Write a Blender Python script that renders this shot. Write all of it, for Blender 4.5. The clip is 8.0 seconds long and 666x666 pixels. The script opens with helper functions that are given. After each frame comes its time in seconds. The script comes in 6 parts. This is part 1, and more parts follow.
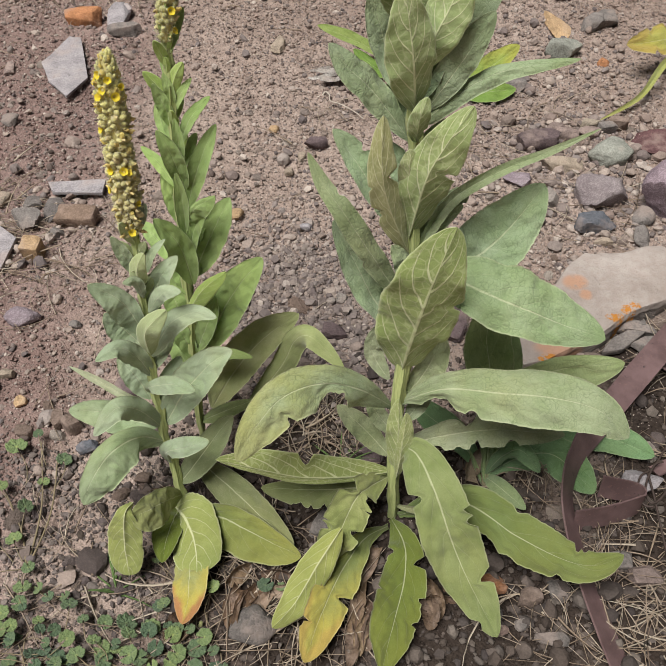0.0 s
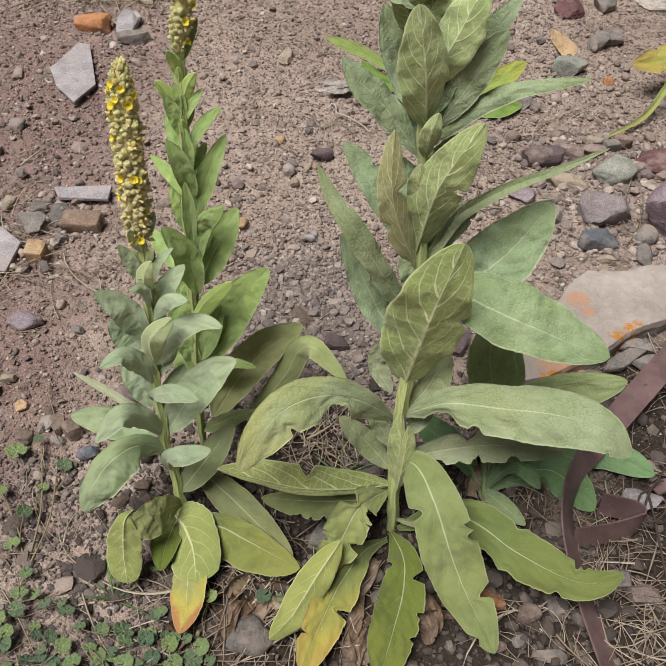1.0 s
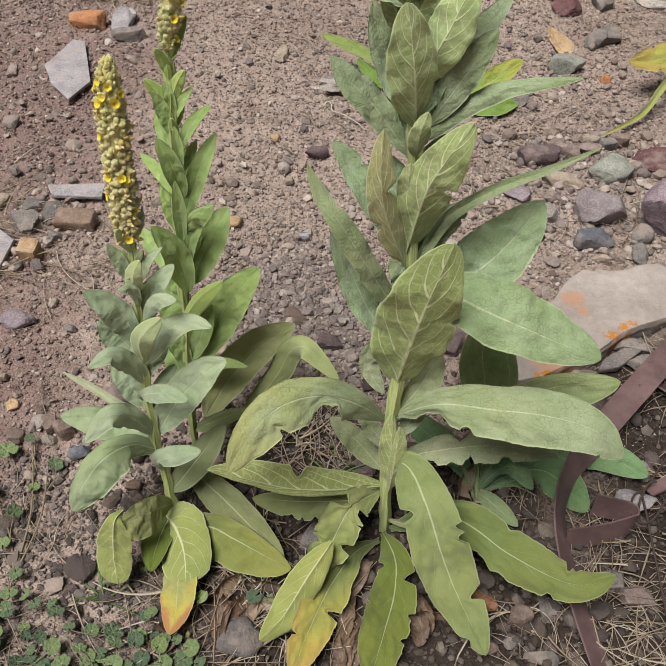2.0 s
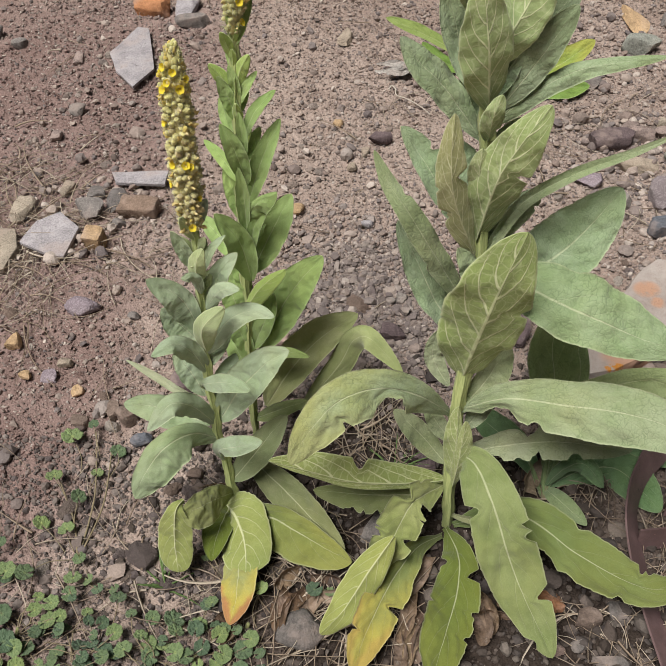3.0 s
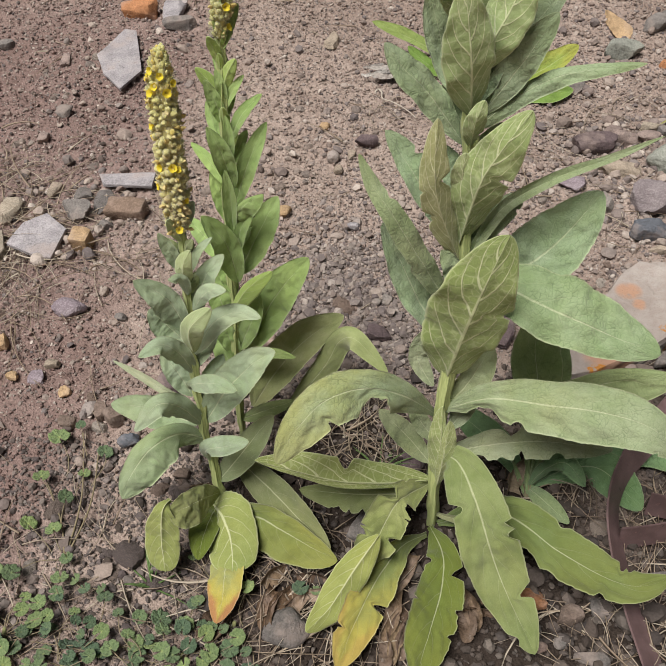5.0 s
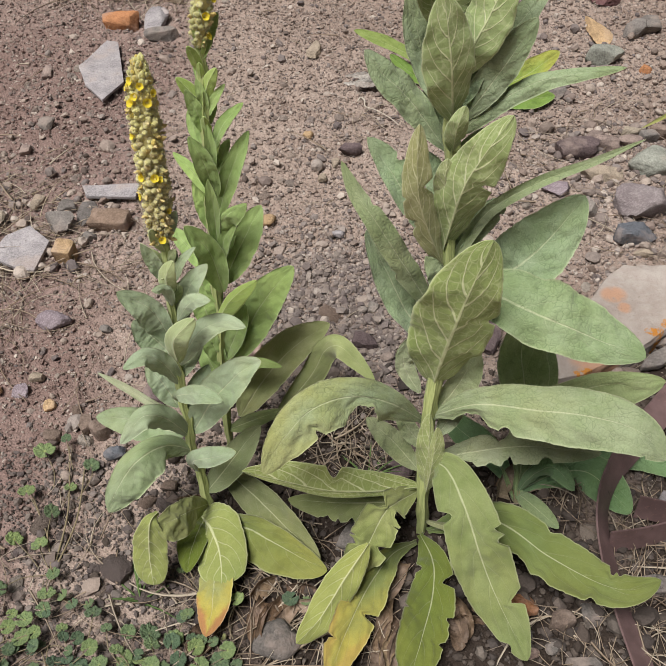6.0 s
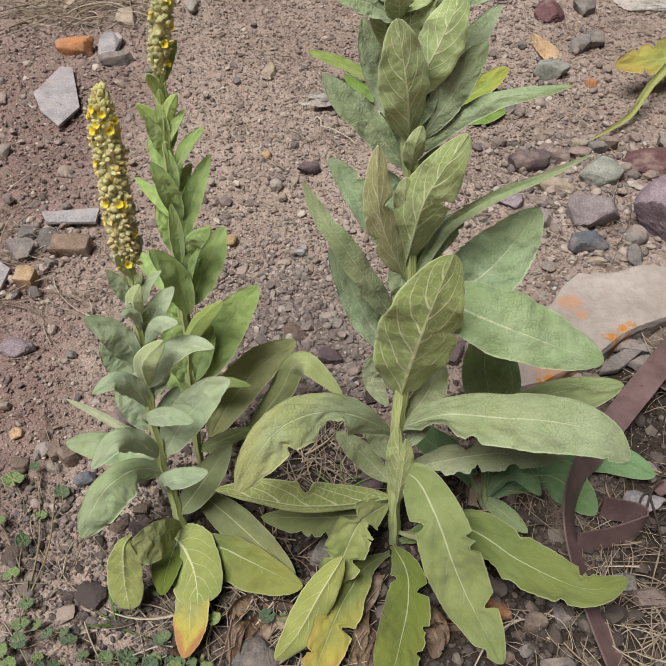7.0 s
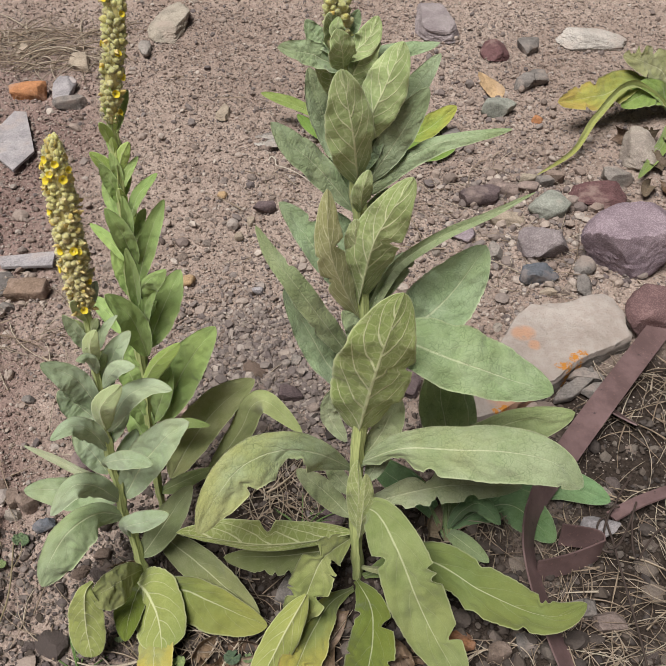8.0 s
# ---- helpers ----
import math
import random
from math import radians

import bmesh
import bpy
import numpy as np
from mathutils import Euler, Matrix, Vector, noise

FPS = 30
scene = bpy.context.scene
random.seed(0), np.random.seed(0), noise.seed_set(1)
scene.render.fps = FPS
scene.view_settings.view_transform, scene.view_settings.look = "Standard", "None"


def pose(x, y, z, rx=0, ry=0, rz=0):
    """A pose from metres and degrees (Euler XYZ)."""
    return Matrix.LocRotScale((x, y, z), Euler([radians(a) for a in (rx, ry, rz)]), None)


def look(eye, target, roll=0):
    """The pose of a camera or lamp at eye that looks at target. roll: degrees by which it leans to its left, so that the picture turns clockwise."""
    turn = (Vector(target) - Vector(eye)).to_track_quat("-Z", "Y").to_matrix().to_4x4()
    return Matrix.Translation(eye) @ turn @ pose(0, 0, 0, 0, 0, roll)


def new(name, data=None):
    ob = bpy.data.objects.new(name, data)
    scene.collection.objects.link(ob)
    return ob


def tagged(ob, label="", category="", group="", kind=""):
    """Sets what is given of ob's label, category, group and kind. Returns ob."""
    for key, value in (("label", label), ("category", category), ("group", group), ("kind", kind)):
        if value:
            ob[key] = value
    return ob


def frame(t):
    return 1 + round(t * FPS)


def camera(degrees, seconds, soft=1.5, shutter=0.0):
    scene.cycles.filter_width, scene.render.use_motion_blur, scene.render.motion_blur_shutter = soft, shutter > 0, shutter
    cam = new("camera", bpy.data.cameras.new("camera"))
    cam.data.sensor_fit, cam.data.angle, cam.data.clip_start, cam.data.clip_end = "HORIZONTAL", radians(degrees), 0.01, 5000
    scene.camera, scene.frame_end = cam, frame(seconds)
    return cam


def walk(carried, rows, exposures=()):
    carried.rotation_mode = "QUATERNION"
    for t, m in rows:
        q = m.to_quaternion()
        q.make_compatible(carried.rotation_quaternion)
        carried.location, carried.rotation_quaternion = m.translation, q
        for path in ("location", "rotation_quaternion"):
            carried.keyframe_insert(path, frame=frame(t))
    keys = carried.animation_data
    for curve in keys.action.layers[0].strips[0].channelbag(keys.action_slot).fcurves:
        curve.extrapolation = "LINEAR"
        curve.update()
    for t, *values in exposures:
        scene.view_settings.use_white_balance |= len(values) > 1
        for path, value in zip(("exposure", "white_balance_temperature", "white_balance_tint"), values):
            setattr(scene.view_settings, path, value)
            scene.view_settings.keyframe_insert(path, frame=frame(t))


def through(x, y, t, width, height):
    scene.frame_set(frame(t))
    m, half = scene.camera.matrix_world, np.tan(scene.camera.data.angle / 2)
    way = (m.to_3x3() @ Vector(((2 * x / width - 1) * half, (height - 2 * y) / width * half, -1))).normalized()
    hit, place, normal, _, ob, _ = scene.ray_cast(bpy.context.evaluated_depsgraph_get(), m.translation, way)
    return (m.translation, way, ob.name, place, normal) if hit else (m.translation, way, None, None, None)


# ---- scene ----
cam = camera(45.0, 8.0, soft=0.5)
PATH = [
    (0, (0.0814, -0.9681, 0.7678), (0.0939, -0.1790, 0.1536), 0.38),
    (0.5, (0.0753, -0.9657, 0.7668), (0.0912, -0.1736, 0.1565), 1.34),
    (1, (0.0736, -0.9678, 0.7704), (0.0890, -0.1713, 0.1659), 1.80),
    (1.2, (0.0747, -0.9658, 0.7771), (0.0945, -0.1683, 0.1742), 2.08),
    (2.5, (0.0866, -0.9558, 0.7637), (0.0875, -0.1661, 0.1501), 1.34),
    (3, (0.0769, -0.9437, 0.7606), (0.0207, -0.1616, 0.1400), -0.72),
    (3.5, (0.0768, -0.9410, 0.7592), (-0.0128, -0.1653, 0.1345), -1.62),
    (4, (0.0745, -0.9425, 0.7601), (-0.0050, -0.1678, 0.1327), -0.92),
    (4.5, (0.0696, -0.9443, 0.7645), (0.0198, -0.1639, 0.1412), 0.64),
    (4.7, (0.0760, -0.9487, 0.7663), (0.0307, -0.1669, 0.1445), 0.33),
    (5.8, (0.0817, -0.9542, 0.7647), (0.0483, -0.1637, 0.1532), -0.33),
    (6, (0.0820, -0.9496, 0.7637), (0.0556, -0.1580, 0.1532), -0.30),
    (6.5, (0.0833, -0.9624, 0.7790), (0.0968, -0.1608, 0.1813), 0.52),
    (7, (0.0772, -0.9608, 0.7730), (0.0978, -0.1573, 0.1782), -0.41),
    (7.5, (0.0750, -0.9674, 0.7779), (0.1239, -0.1534, 0.1993), -0.22),
    (8, (0.0844, -0.9692, 0.7861), (0.1521, -0.1448, 0.2242), -0.18),
]
walk(cam, [(t, look(eye, target, roll)) for t, eye, target, roll in PATH], [(0.0, 0.11), (8.0, 0.11)])

# ---- light: a bright overcast sky ----
SUN_ELEVATION, SUN_TURN = radians(60), radians(215.5)
world = bpy.data.worlds.new("overcast_sky")
scene.world = world
world.use_nodes = True
wn = world.node_tree
wn.nodes.clear()
sky = wn.nodes.new("ShaderNodeTexSky")
sky.sky_type = "NISHITA"
sky.sun_disc = False
sky.sun_elevation, sky.sun_rotation = SUN_ELEVATION, SUN_TURN
sky.air_density, sky.dust_density = 1.0, 4.0
grey = wn.nodes.new("ShaderNodeHueSaturation")
grey.inputs["Saturation"].default_value = 0.3
back = wn.nodes.new("ShaderNodeBackground")
back.inputs["Strength"].default_value = 0.015
out = wn.nodes.new("ShaderNodeOutputWorld")
wn.links.new(sky.outputs[0], grey.inputs["Color"])
wn.links.new(grey.outputs[0], back.inputs["Color"])
wn.links.new(back.outputs[0], out.inputs["Surface"])

sun_data = bpy.data.lights.new("sun", "SUN")
sun_data.energy, sun_data.angle, sun_data.color = 4.6, radians(29), (1.0, 0.96, 0.9)
sun = new("sun", sun_data)
sun.matrix_world = look((-1.5, -2.1, 4.4), (0, 0, 0))


RISE = 0.21256


# ---- materials ----
class Nodes:
    """A small wrapper round a material's node tree."""

    def __init__(self, name):
        self.mat = bpy.data.materials.new(name)
        self.mat.use_nodes = True
        self.tree = self.mat.node_tree
        self.tree.nodes.clear()
        self.end = self.tree.nodes.new("ShaderNodeOutputMaterial")

    def node(self, kind, **values):
        n = self.tree.nodes.new(kind)
        for key, value in values.items():
            sock = n.inputs[int(key[1:])] if key[0] == "i" and key[1:].isdigit() else n.inputs[key.replace("_", " ")]
            if hasattr(value, "is_output"):
                self.tree.links.new(value, sock)
            else:
                sock.default_value = value
        return n

    def math(self, op, a, b=0.0, c=0.0, clamp=False):
        n = self.node("ShaderNodeMath", i0=a, i1=b, i2=c)
        n.operation, n.use_clamp = op, clamp
        return n.outputs[0]

    def ramp(self, value, low, high, a=0.0, b=1.0):
        n = self.node("ShaderNodeMapRange", i0=value, i1=low, i2=high, i3=a, i4=b)
        n.interpolation_type = "SMOOTHSTEP"
        return n.outputs[0]

    def mix(self, fac, a, b, kind="MIX"):
        n = self.tree.nodes.new("ShaderNodeMix")
        n.data_type, n.blend_type = "RGBA", kind
        for sock, value in ((n.inputs[0], fac), (n.inputs[6], a), (n.inputs[7], b)):
            if hasattr(value, "is_output"):
                self.tree.links.new(value, sock)
            else:
                sock.default_value = value if sock == n.inputs[0] else (*value, 1.0)
        return n.outputs[2]

    def noise(self, scale, detail=4.0, rough=0.55, vector=None):
        n = self.node("ShaderNodeTexNoise", Scale=scale, Detail=detail, Roughness=rough)
        if vector is not None:
            self.tree.links.new(vector, n.inputs["Vector"])
        return n.outputs[0]

    def coords(self, which="Object"):
        return self.tree.nodes.new("ShaderNodeTexCoord").outputs[which]

    def bump(self, height, strength, distance, normal=None):
        n = self.node("ShaderNodeBump", Strength=strength, Distance=distance, Height=height)
        if normal is not None:
            self.tree.links.new(normal, n.inputs["Normal"])
        return n.outputs[0]

    def finish(self, colour, rough=0.8, normal=None, through=0.0, sheen=0.0, specular=0.3, metallic=0.0):
        p = self.node("ShaderNodeBsdfPrincipled", Base_Color=colour if hasattr(colour, "is_output") else (*colour, 1.0), Roughness=rough, Metallic=metallic)
        p.inputs["Specular IOR Level"].default_value = specular
        if sheen:
            p.inputs["Sheen Weight"].default_value = sheen
            p.inputs["Sheen Roughness"].default_value = 0.5
        if normal is not None:
            self.tree.links.new(normal, p.inputs["Normal"])
        surface = p.outputs[0]
        if through:
            thin = self.node("ShaderNodeGamma", Color=colour, Gamma=0.7)
            tr = self.node("ShaderNodeBsdfTranslucent", Color=thin.outputs[0])
            if normal is not None:
                self.tree.links.new(normal, tr.inputs["Normal"])
            mixed = self.node("ShaderNodeMixShader", i0=through, i1=surface, i2=tr.outputs[0])
            surface = mixed.outputs[0]
        self.tree.links.new(surface, self.end.inputs["Surface"])
        return self.mat


def leaf_material(name, under, quilt=1.0):
    """Felted leaf blade: the object's colour, its alpha tells how far the leaf has yellowed; veins follow the blade."""
    m = Nodes(name)
    uv = m.node("ShaderNodeSeparateXYZ", Vector=m.coords("UV"))
    u, v = uv.outputs[0], uv.outputs[1]
    info = m.tree.nodes.new("ShaderNodeObjectInfo")
    across = m.math("MULTIPLY", m.math("ABSOLUTE", m.math("SUBTRACT", u, 0.5)), 2.0)
    warp = m.noise(3.0, 3.0, 0.6, m.coords("UV"))
    thin = m.math("MULTIPLY_ADD", v, -0.085, 0.105 if under else 0.085)
    mid = m.ramp(m.math("DIVIDE", across, thin), 1.0, 0.35)
    # Side veins leave the midrib at a slant and bend forward towards the margin.
    bow = m.math("MULTIPLY_ADD", m.math("MULTIPLY", across, across), -1.5, m.math("MULTIPLY", across, -0.9))
    phase = m.math("MULTIPLY_ADD", v, 6.0, m.math("MULTIPLY_ADD", warp, 0.4, bow))
    side = m.math("PINGPONG", m.math("ADD", phase, m.math("MULTIPLY", m.math("GREATER_THAN", u, 0.5), 0.37)), 0.5)
    taper = m.math("MULTIPLY_ADD", across, -0.018, 0.026 + (0.014 * quilt if under else 0.0))
    lateral = m.math("MULTIPLY", m.ramp(m.math("SUBTRACT", 0.5, side), m.math("MULTIPLY", taper, 2.2 if under else 1.5), m.math("MULTIPLY", taper, 1.2 if under else 0.6)), m.ramp(across, 0.97, 0.75))
    rim = m.ramp(across, 0.93, 0.985)
    spread = m.tree.nodes.new("ShaderNodeUVMap")
    spread.uv_map = "metres"
    wobbled = m.node("ShaderNodeVectorMath", i0=m.node("ShaderNodeTexNoise", Vector=spread.outputs[0], Scale=70.0, Detail=2.0).outputs["Color"], i1=(0.010, 0.010, 0.0), i2=spread.outputs[0])
    wobbled.operation = "MULTIPLY_ADD"
    cell = m.node("ShaderNodeTexVoronoi", Vector=wobbled.outputs[0], Scale=200.0)
    cell.feature = "DISTANCE_TO_EDGE"
    small = m.node("ShaderNodeTexVoronoi", Vector=wobbled.outputs[0], Scale=360.0)
    small.feature = "DISTANCE_TO_EDGE"
    pillow = m.ramp(cell.outputs["Distance"], 0.0, 0.30)
    pillows = m.ramp(small.outputs["Distance"], 0.0, 0.35)
    patchy = m.ramp(m.noise(45.0, 3.0, 0.6, spread.outputs[0]), 0.40, 0.62)
    furrow = m.math("MULTIPLY", m.ramp(cell.outputs["Distance"], 0.07, 0.0), m.math("MULTIPLY_ADD", patchy, 0.75, 0.25))
    object_space = m.coords("Object")
    blotch = m.noise(26.0, 5.0, 0.65, object_space)
    broad = m.noise(9.0, 3.0, 0.6, object_space)
    fuzz = m.noise(900.0, 2.0, 0.7, object_space)
    tone = info.outputs["Color"] if not under else m.mix(1.0, info.outputs["Color"], (1.10, 1.08, 0.80), "MULTIPLY")
    base = m.mix(m.ramp(blotch, 0.32, 0.70), m.mix(1.0, tone, (1.08, 1.06, 1.10), "MULTIPLY"), m.mix(1.0, tone, (0.92, 0.94, 0.88) if under else (0.83, 0.87, 0.76), "MULTIPLY"))
    base = m.mix(m.ramp(broad, 0.45, 0.72, 0.0, 0.25 if under else 0.4), base, m.mix(1.0, tone, (1.16, 1.02, 0.80), "MULTIPLY"))
    age = m.math("MULTIPLY", info.outputs["Alpha"], m.ramp(m.math("ADD", m.math("ADD", v, m.math("MULTIPLY", across, 0.25)), m.math("MULTIPLY", blotch, 0.9)), 0.75, 1.6), clamp=True)
    base = m.mix(age, base, (0.50, 0.42, 0.09))
    dead = m.math("MULTIPLY", m.ramp(info.outputs["Alpha"], 0.6, 1.0), m.ramp(m.math("ADD", m.math("ADD", v, m.math("MULTIPLY", across, 0.35)), m.math("MULTIPLY", blotch, 0.5)), 1.18, 1.34), clamp=True)
    base = m.mix(dead, base, (0.40, 0.21, 0.09))
    pale = m.mix(0.65, m.mix(1.0, base, (1.5, 1.45, 1.5), "MULTIPLY"), (0.72, 0.74, 0.50) if under else (0.62, 0.64, 0.44))
    veins = m.math("MAXIMUM", m.math("MULTIPLY", mid, 0.9 if under else 0.72), m.math("MULTIPLY", lateral, (0.45 + 0.55 * quilt) if under else 0.16), clamp=True)
    if under:
        bent = m.node("ShaderNodeVectorMath", i0=m.node("ShaderNodeTexNoise", Vector=spread.outputs[0], Scale=90.0, Detail=1.0).outputs["Color"], i1=(0.005, 0.005, 0.0), i2=spread.outputs[0])
        bent.operation = "MULTIPLY_ADD"
        wide = m.node("ShaderNodeTexVoronoi", Vector=bent.outputs[0], Scale=95.0)
        wide.feature = "DISTANCE_TO_EDGE"
        veins = m.math("MAXIMUM", veins, m.ramp(wide.outputs["Distance"], 0.08, 0.02, 0.0, 0.34 * quilt))
    base = m.mix(m.math("MULTIPLY", m.math("MAXIMUM", veins, m.math("MULTIPLY", rim, 0.6 if under else 0.45)), 0.85), base, pale)
    if not under:
        base = m.mix(m.math("MULTIPLY", furrow, 0.58 * quilt), base, m.mix(1.0, base, (0.42, 0.48, 0.40), "MULTIPLY"))
    base = m.mix(m.math("MULTIPLY", m.math("SUBTRACT", fuzz, 0.38), 1.4, clamp=True), base, m.mix(1.0, base, (1.5, 1.45, 1.55), "MULTIPLY"))
    ribs = m.math("MAXIMUM", mid, m.math("MULTIPLY", lateral, 0.8 if under else 0.6), clamp=True)
    relief = m.math("ADD", m.math("MULTIPLY", pillow, 0.27 * quilt), m.math("MULTIPLY", pillows, 0.10 * quilt))
    if under:
        relief = m.math("MULTIPLY", relief, -0.4)
    height = m.math("ADD", relief, m.math("MULTIPLY", ribs, -0.5 if not under else 0.6))
    height = m.math("ADD", height, m.math("ADD", m.math("MULTIPLY", fuzz, 0.20), m.math("MULTIPLY", m.noise(80.0, 3.0, 0.55, spread.outputs[0]), 0.15 if under else 0.4)))
    return m.finish(base, 0.92, m.bump(height, 0.6, 0.0018), 0.18, 0.25, 0.08)


LEAF_TOP = leaf_material("leaf_upper_face", False)
LEAF_UNDER = leaf_material("leaf_lower_face", True)
SMOOTH_TOP = leaf_material("smooth_leaf_upper_face", False, 0.2)
SMOOTH_UNDER = leaf_material("smooth_leaf_lower_face", True, 0.15)


def tinted(name, rough=0.85, grain=300.0, depth=0.0008, through=0.0, low=0.75, high=1.2, broad=30.0, sheen=0.0):
    """A matt surface in the object's colour, with a broad stain and a fine grain."""
    m = Nodes(name)
    info = m.tree.nodes.new("ShaderNodeObjectInfo")
    c = m.coords("Object")
    a, b = m.noise(broad, 5.0, 0.65, c), m.noise(grain, 3.0, 0.7, c)
    f = m.math("MULTIPLY_ADD", m.math("ADD", m.math("MULTIPLY", m.ramp(a, 0.3, 0.7), 0.55), m.math("MULTIPLY", m.ramp(b, 0.28, 0.72), 0.45)), high - low, low)
    v = m.node("ShaderNodeCombineColor", i0=f, i1=f, i2=f)
    col = m.mix(1.0, info.outputs["Color"], v.outputs[0], "MULTIPLY")
    return m.finish(col, rough, m.bump(m.math("ADD", m.math("MULTIPLY", a, 0.5), b), 0.6, depth), through, sheen, 0.25)


STEM = tinted("felted_stem", 0.9, 500.0, 0.0006, 0.0, 0.8, 1.2, 60.0, 0.25)


def stalk_material():
    """Ribbed, felted stalk with streaks along it."""
    m = Nodes("ribbed_stalk")
    info = m.tree.nodes.new("ShaderNodeObjectInfo")
    c = m.coords("Object")
    thin = m.node("ShaderNodeVectorMath", i0=c, i1=(1.0, 1.0, 0.07))
    thin.operation = "MULTIPLY"
    streak, fine = m.noise(520.0, 3.0, 0.6, thin.outputs[0]), m.noise(700.0, 2.0, 0.6, c)
    dark = m.mix(1.0, info.outputs["Color"], (0.78, 0.80, 0.72), "MULTIPLY")
    light = m.mix(1.0, info.outputs["Color"], (1.15, 1.12, 1.1), "MULTIPLY")
    col = m.mix(m.ramp(streak, 0.35, 0.65), dark, light)
    return m.finish(col, 0.9, m.bump(m.math("ADD", streak, m.math("MULTIPLY", fine, 0.3)), 0.8, 0.0015), 0.0, 0.1, 0.15)


STALK = stalk_material()
WOOL = tinted("woolly_bud", 0.95, 1300.0, 0.003, 0.15, 0.7, 1.3, 330.0, 0.6)
PETAL = tinted("petal", 0.7, 500.0, 0.0002, 0.2, 0.85, 1.1, 200.0)


def rock_material():
    """Field stone in the object's colour: mottled, pitted, with dust of the soil in its hollows."""
    m = Nodes("rock")
    info = m.tree.nodes.new("ShaderNodeObjectInfo")
    c = m.node("ShaderNodeVectorMath", i0=m.coords("Object"), i1=m.node("ShaderNodeCombineXYZ", i0=m.math("MULTIPLY", info.outputs["Random"], 9.0)).outputs[0])
    c.operation = "ADD"
    c = c.outputs[0]
    a, b, d = m.noise(34.0, 5.0, 0.65, c), m.noise(330.0, 3.0, 0.7, c), m.noise(110.0, 5.0, 0.7, c)
    f = m.math("ADD", m.math("MULTIPLY_ADD", m.ramp(a, 0.3, 0.7), 0.4, 0.5), m.math("MULTIPLY", m.ramp(b, 0.28, 0.72), 0.45))
    col = m.mix(1.0, info.outputs["Color"], m.node("ShaderNodeCombineColor", i0=f, i1=f, i2=f).outputs[0], "MULTIPLY")
    col = m.mix(m.ramp(d, 0.60, 0.72, 0.0, 0.6), col, m.mix(0.5, col, (0.50, 0.46, 0.42)))
    col = m.mix(m.ramp(d, 0.42, 0.30, 0.0, 0.7), col, m.mix(1.0, col, (0.45, 0.42, 0.40), "MULTIPLY"))
    col = m.mix(m.ramp(m.noise(17.0, 4.0, 0.6, c), 0.48, 0.68, 0.0, 0.5), col, (0.36, 0.285, 0.25))
    height = m.math("ADD", m.math("MULTIPLY", a, 0.8), m.math("ADD", m.math("MULTIPLY", d, 1.0), m.math("MULTIPLY", b, 0.6)))
    return m.finish(col, 0.94, m.bump(height, 0.8, 0.0032), 0.0, 0.0, 0.2)


ROCK = rock_material()


def island_material(name, colours, rough=0.95, through=0.0):
    """Many loose pieces in one mesh, each with a colour of its own."""
    m = Nodes(name)
    geo = m.tree.nodes.new("ShaderNodeNewGeometry")
    ramp = m.node("ShaderNodeValToRGB", Fac=geo.outputs["Random Per Island"])
    ramp.color_ramp.interpolation = "LINEAR"
    els = ramp.color_ramp.elements
    els[0].color, els[1].color = (*colours[0], 1), (*colours[-1], 1)
    for i, c in enumerate(colours[1:-1]):
        els.new((i + 1) / (len(colours) - 1)).color = (*c, 1)
    n = m.noise(420.0, 3.0, 0.65, m.coords("Object"))
    col = m.mix(m.ramp(n, 0.25, 0.75), m.mix(1.0, ramp.outputs[0], (0.72, 0.72, 0.72), "MULTIPLY"), ramp.outputs[0])
    return m.finish(col, rough, m.bump(n, 0.4, 0.0006), through, 0.0, 0.2)


GRAVEL = island_material("gravel", [(0.15, 0.118, 0.106), (0.38, 0.308, 0.272), (0.20, 0.17, 0.165), (0.45, 0.375, 0.33), (0.29, 0.225, 0.197), (0.17, 0.145, 0.146), (0.58, 0.505, 0.455), (0.33, 0.265, 0.235)])
PALE_GRIT = island_material("pale_grit", [(0.34, 0.275, 0.24), (0.50, 0.43, 0.385), (0.30, 0.245, 0.225), (0.58, 0.515, 0.465), (0.40, 0.33, 0.29)])
GREY_GRAVEL = island_material("grey_gravel", [(0.16, 0.132, 0.124), (0.33, 0.277, 0.25), (0.21, 0.178, 0.17), (0.29, 0.235, 0.21), (0.42, 0.365, 0.335), (0.18, 0.147, 0.145), (0.27, 0.23, 0.215)])
# Gravel of the leaf mould, with the shade under the plants in its tones.
DARK_GRAVEL = island_material("humus_shade_gravel", [(0.056, 0.044, 0.038), (0.108, 0.086, 0.075), (0.068, 0.058, 0.055), (0.148, 0.120, 0.106), (0.080, 0.064, 0.054), (0.064, 0.054, 0.053), (0.192, 0.164, 0.144), (0.096, 0.076, 0.066)])
MOIST_GRAVEL = island_material("moist_gravel", [(0.10, 0.082, 0.077), (0.22, 0.185, 0.168), (0.135, 0.113, 0.11), (0.19, 0.153, 0.138), (0.30, 0.26, 0.24), (0.115, 0.093, 0.092), (0.175, 0.148, 0.14)])
STRAW = island_material("dry_straw", [(0.439, 0.360, 0.275), (0.281, 0.213, 0.159), (0.561, 0.488, 0.397), (0.195, 0.144, 0.110), (0.390, 0.311, 0.232)], 0.8)


HUMUS_SHADE = ((0.08, -0.18), (0.21, -0.30), (-0.03, -0.30), (0.03, -0.26), (0.15, -0.24), (0.28, -0.26), (0.12, -0.36), (0.06, -0.41), (0.33, -0.39), (0.24, -0.47), (0.56, -0.19), (0.52, -0.31), (0.46, -0.41), (0.62, -0.13), (0.58, -0.06), (0.68, -0.04), (0.70, -0.13))  # dark spots of leaf mould; shade near plants and strap painted in too


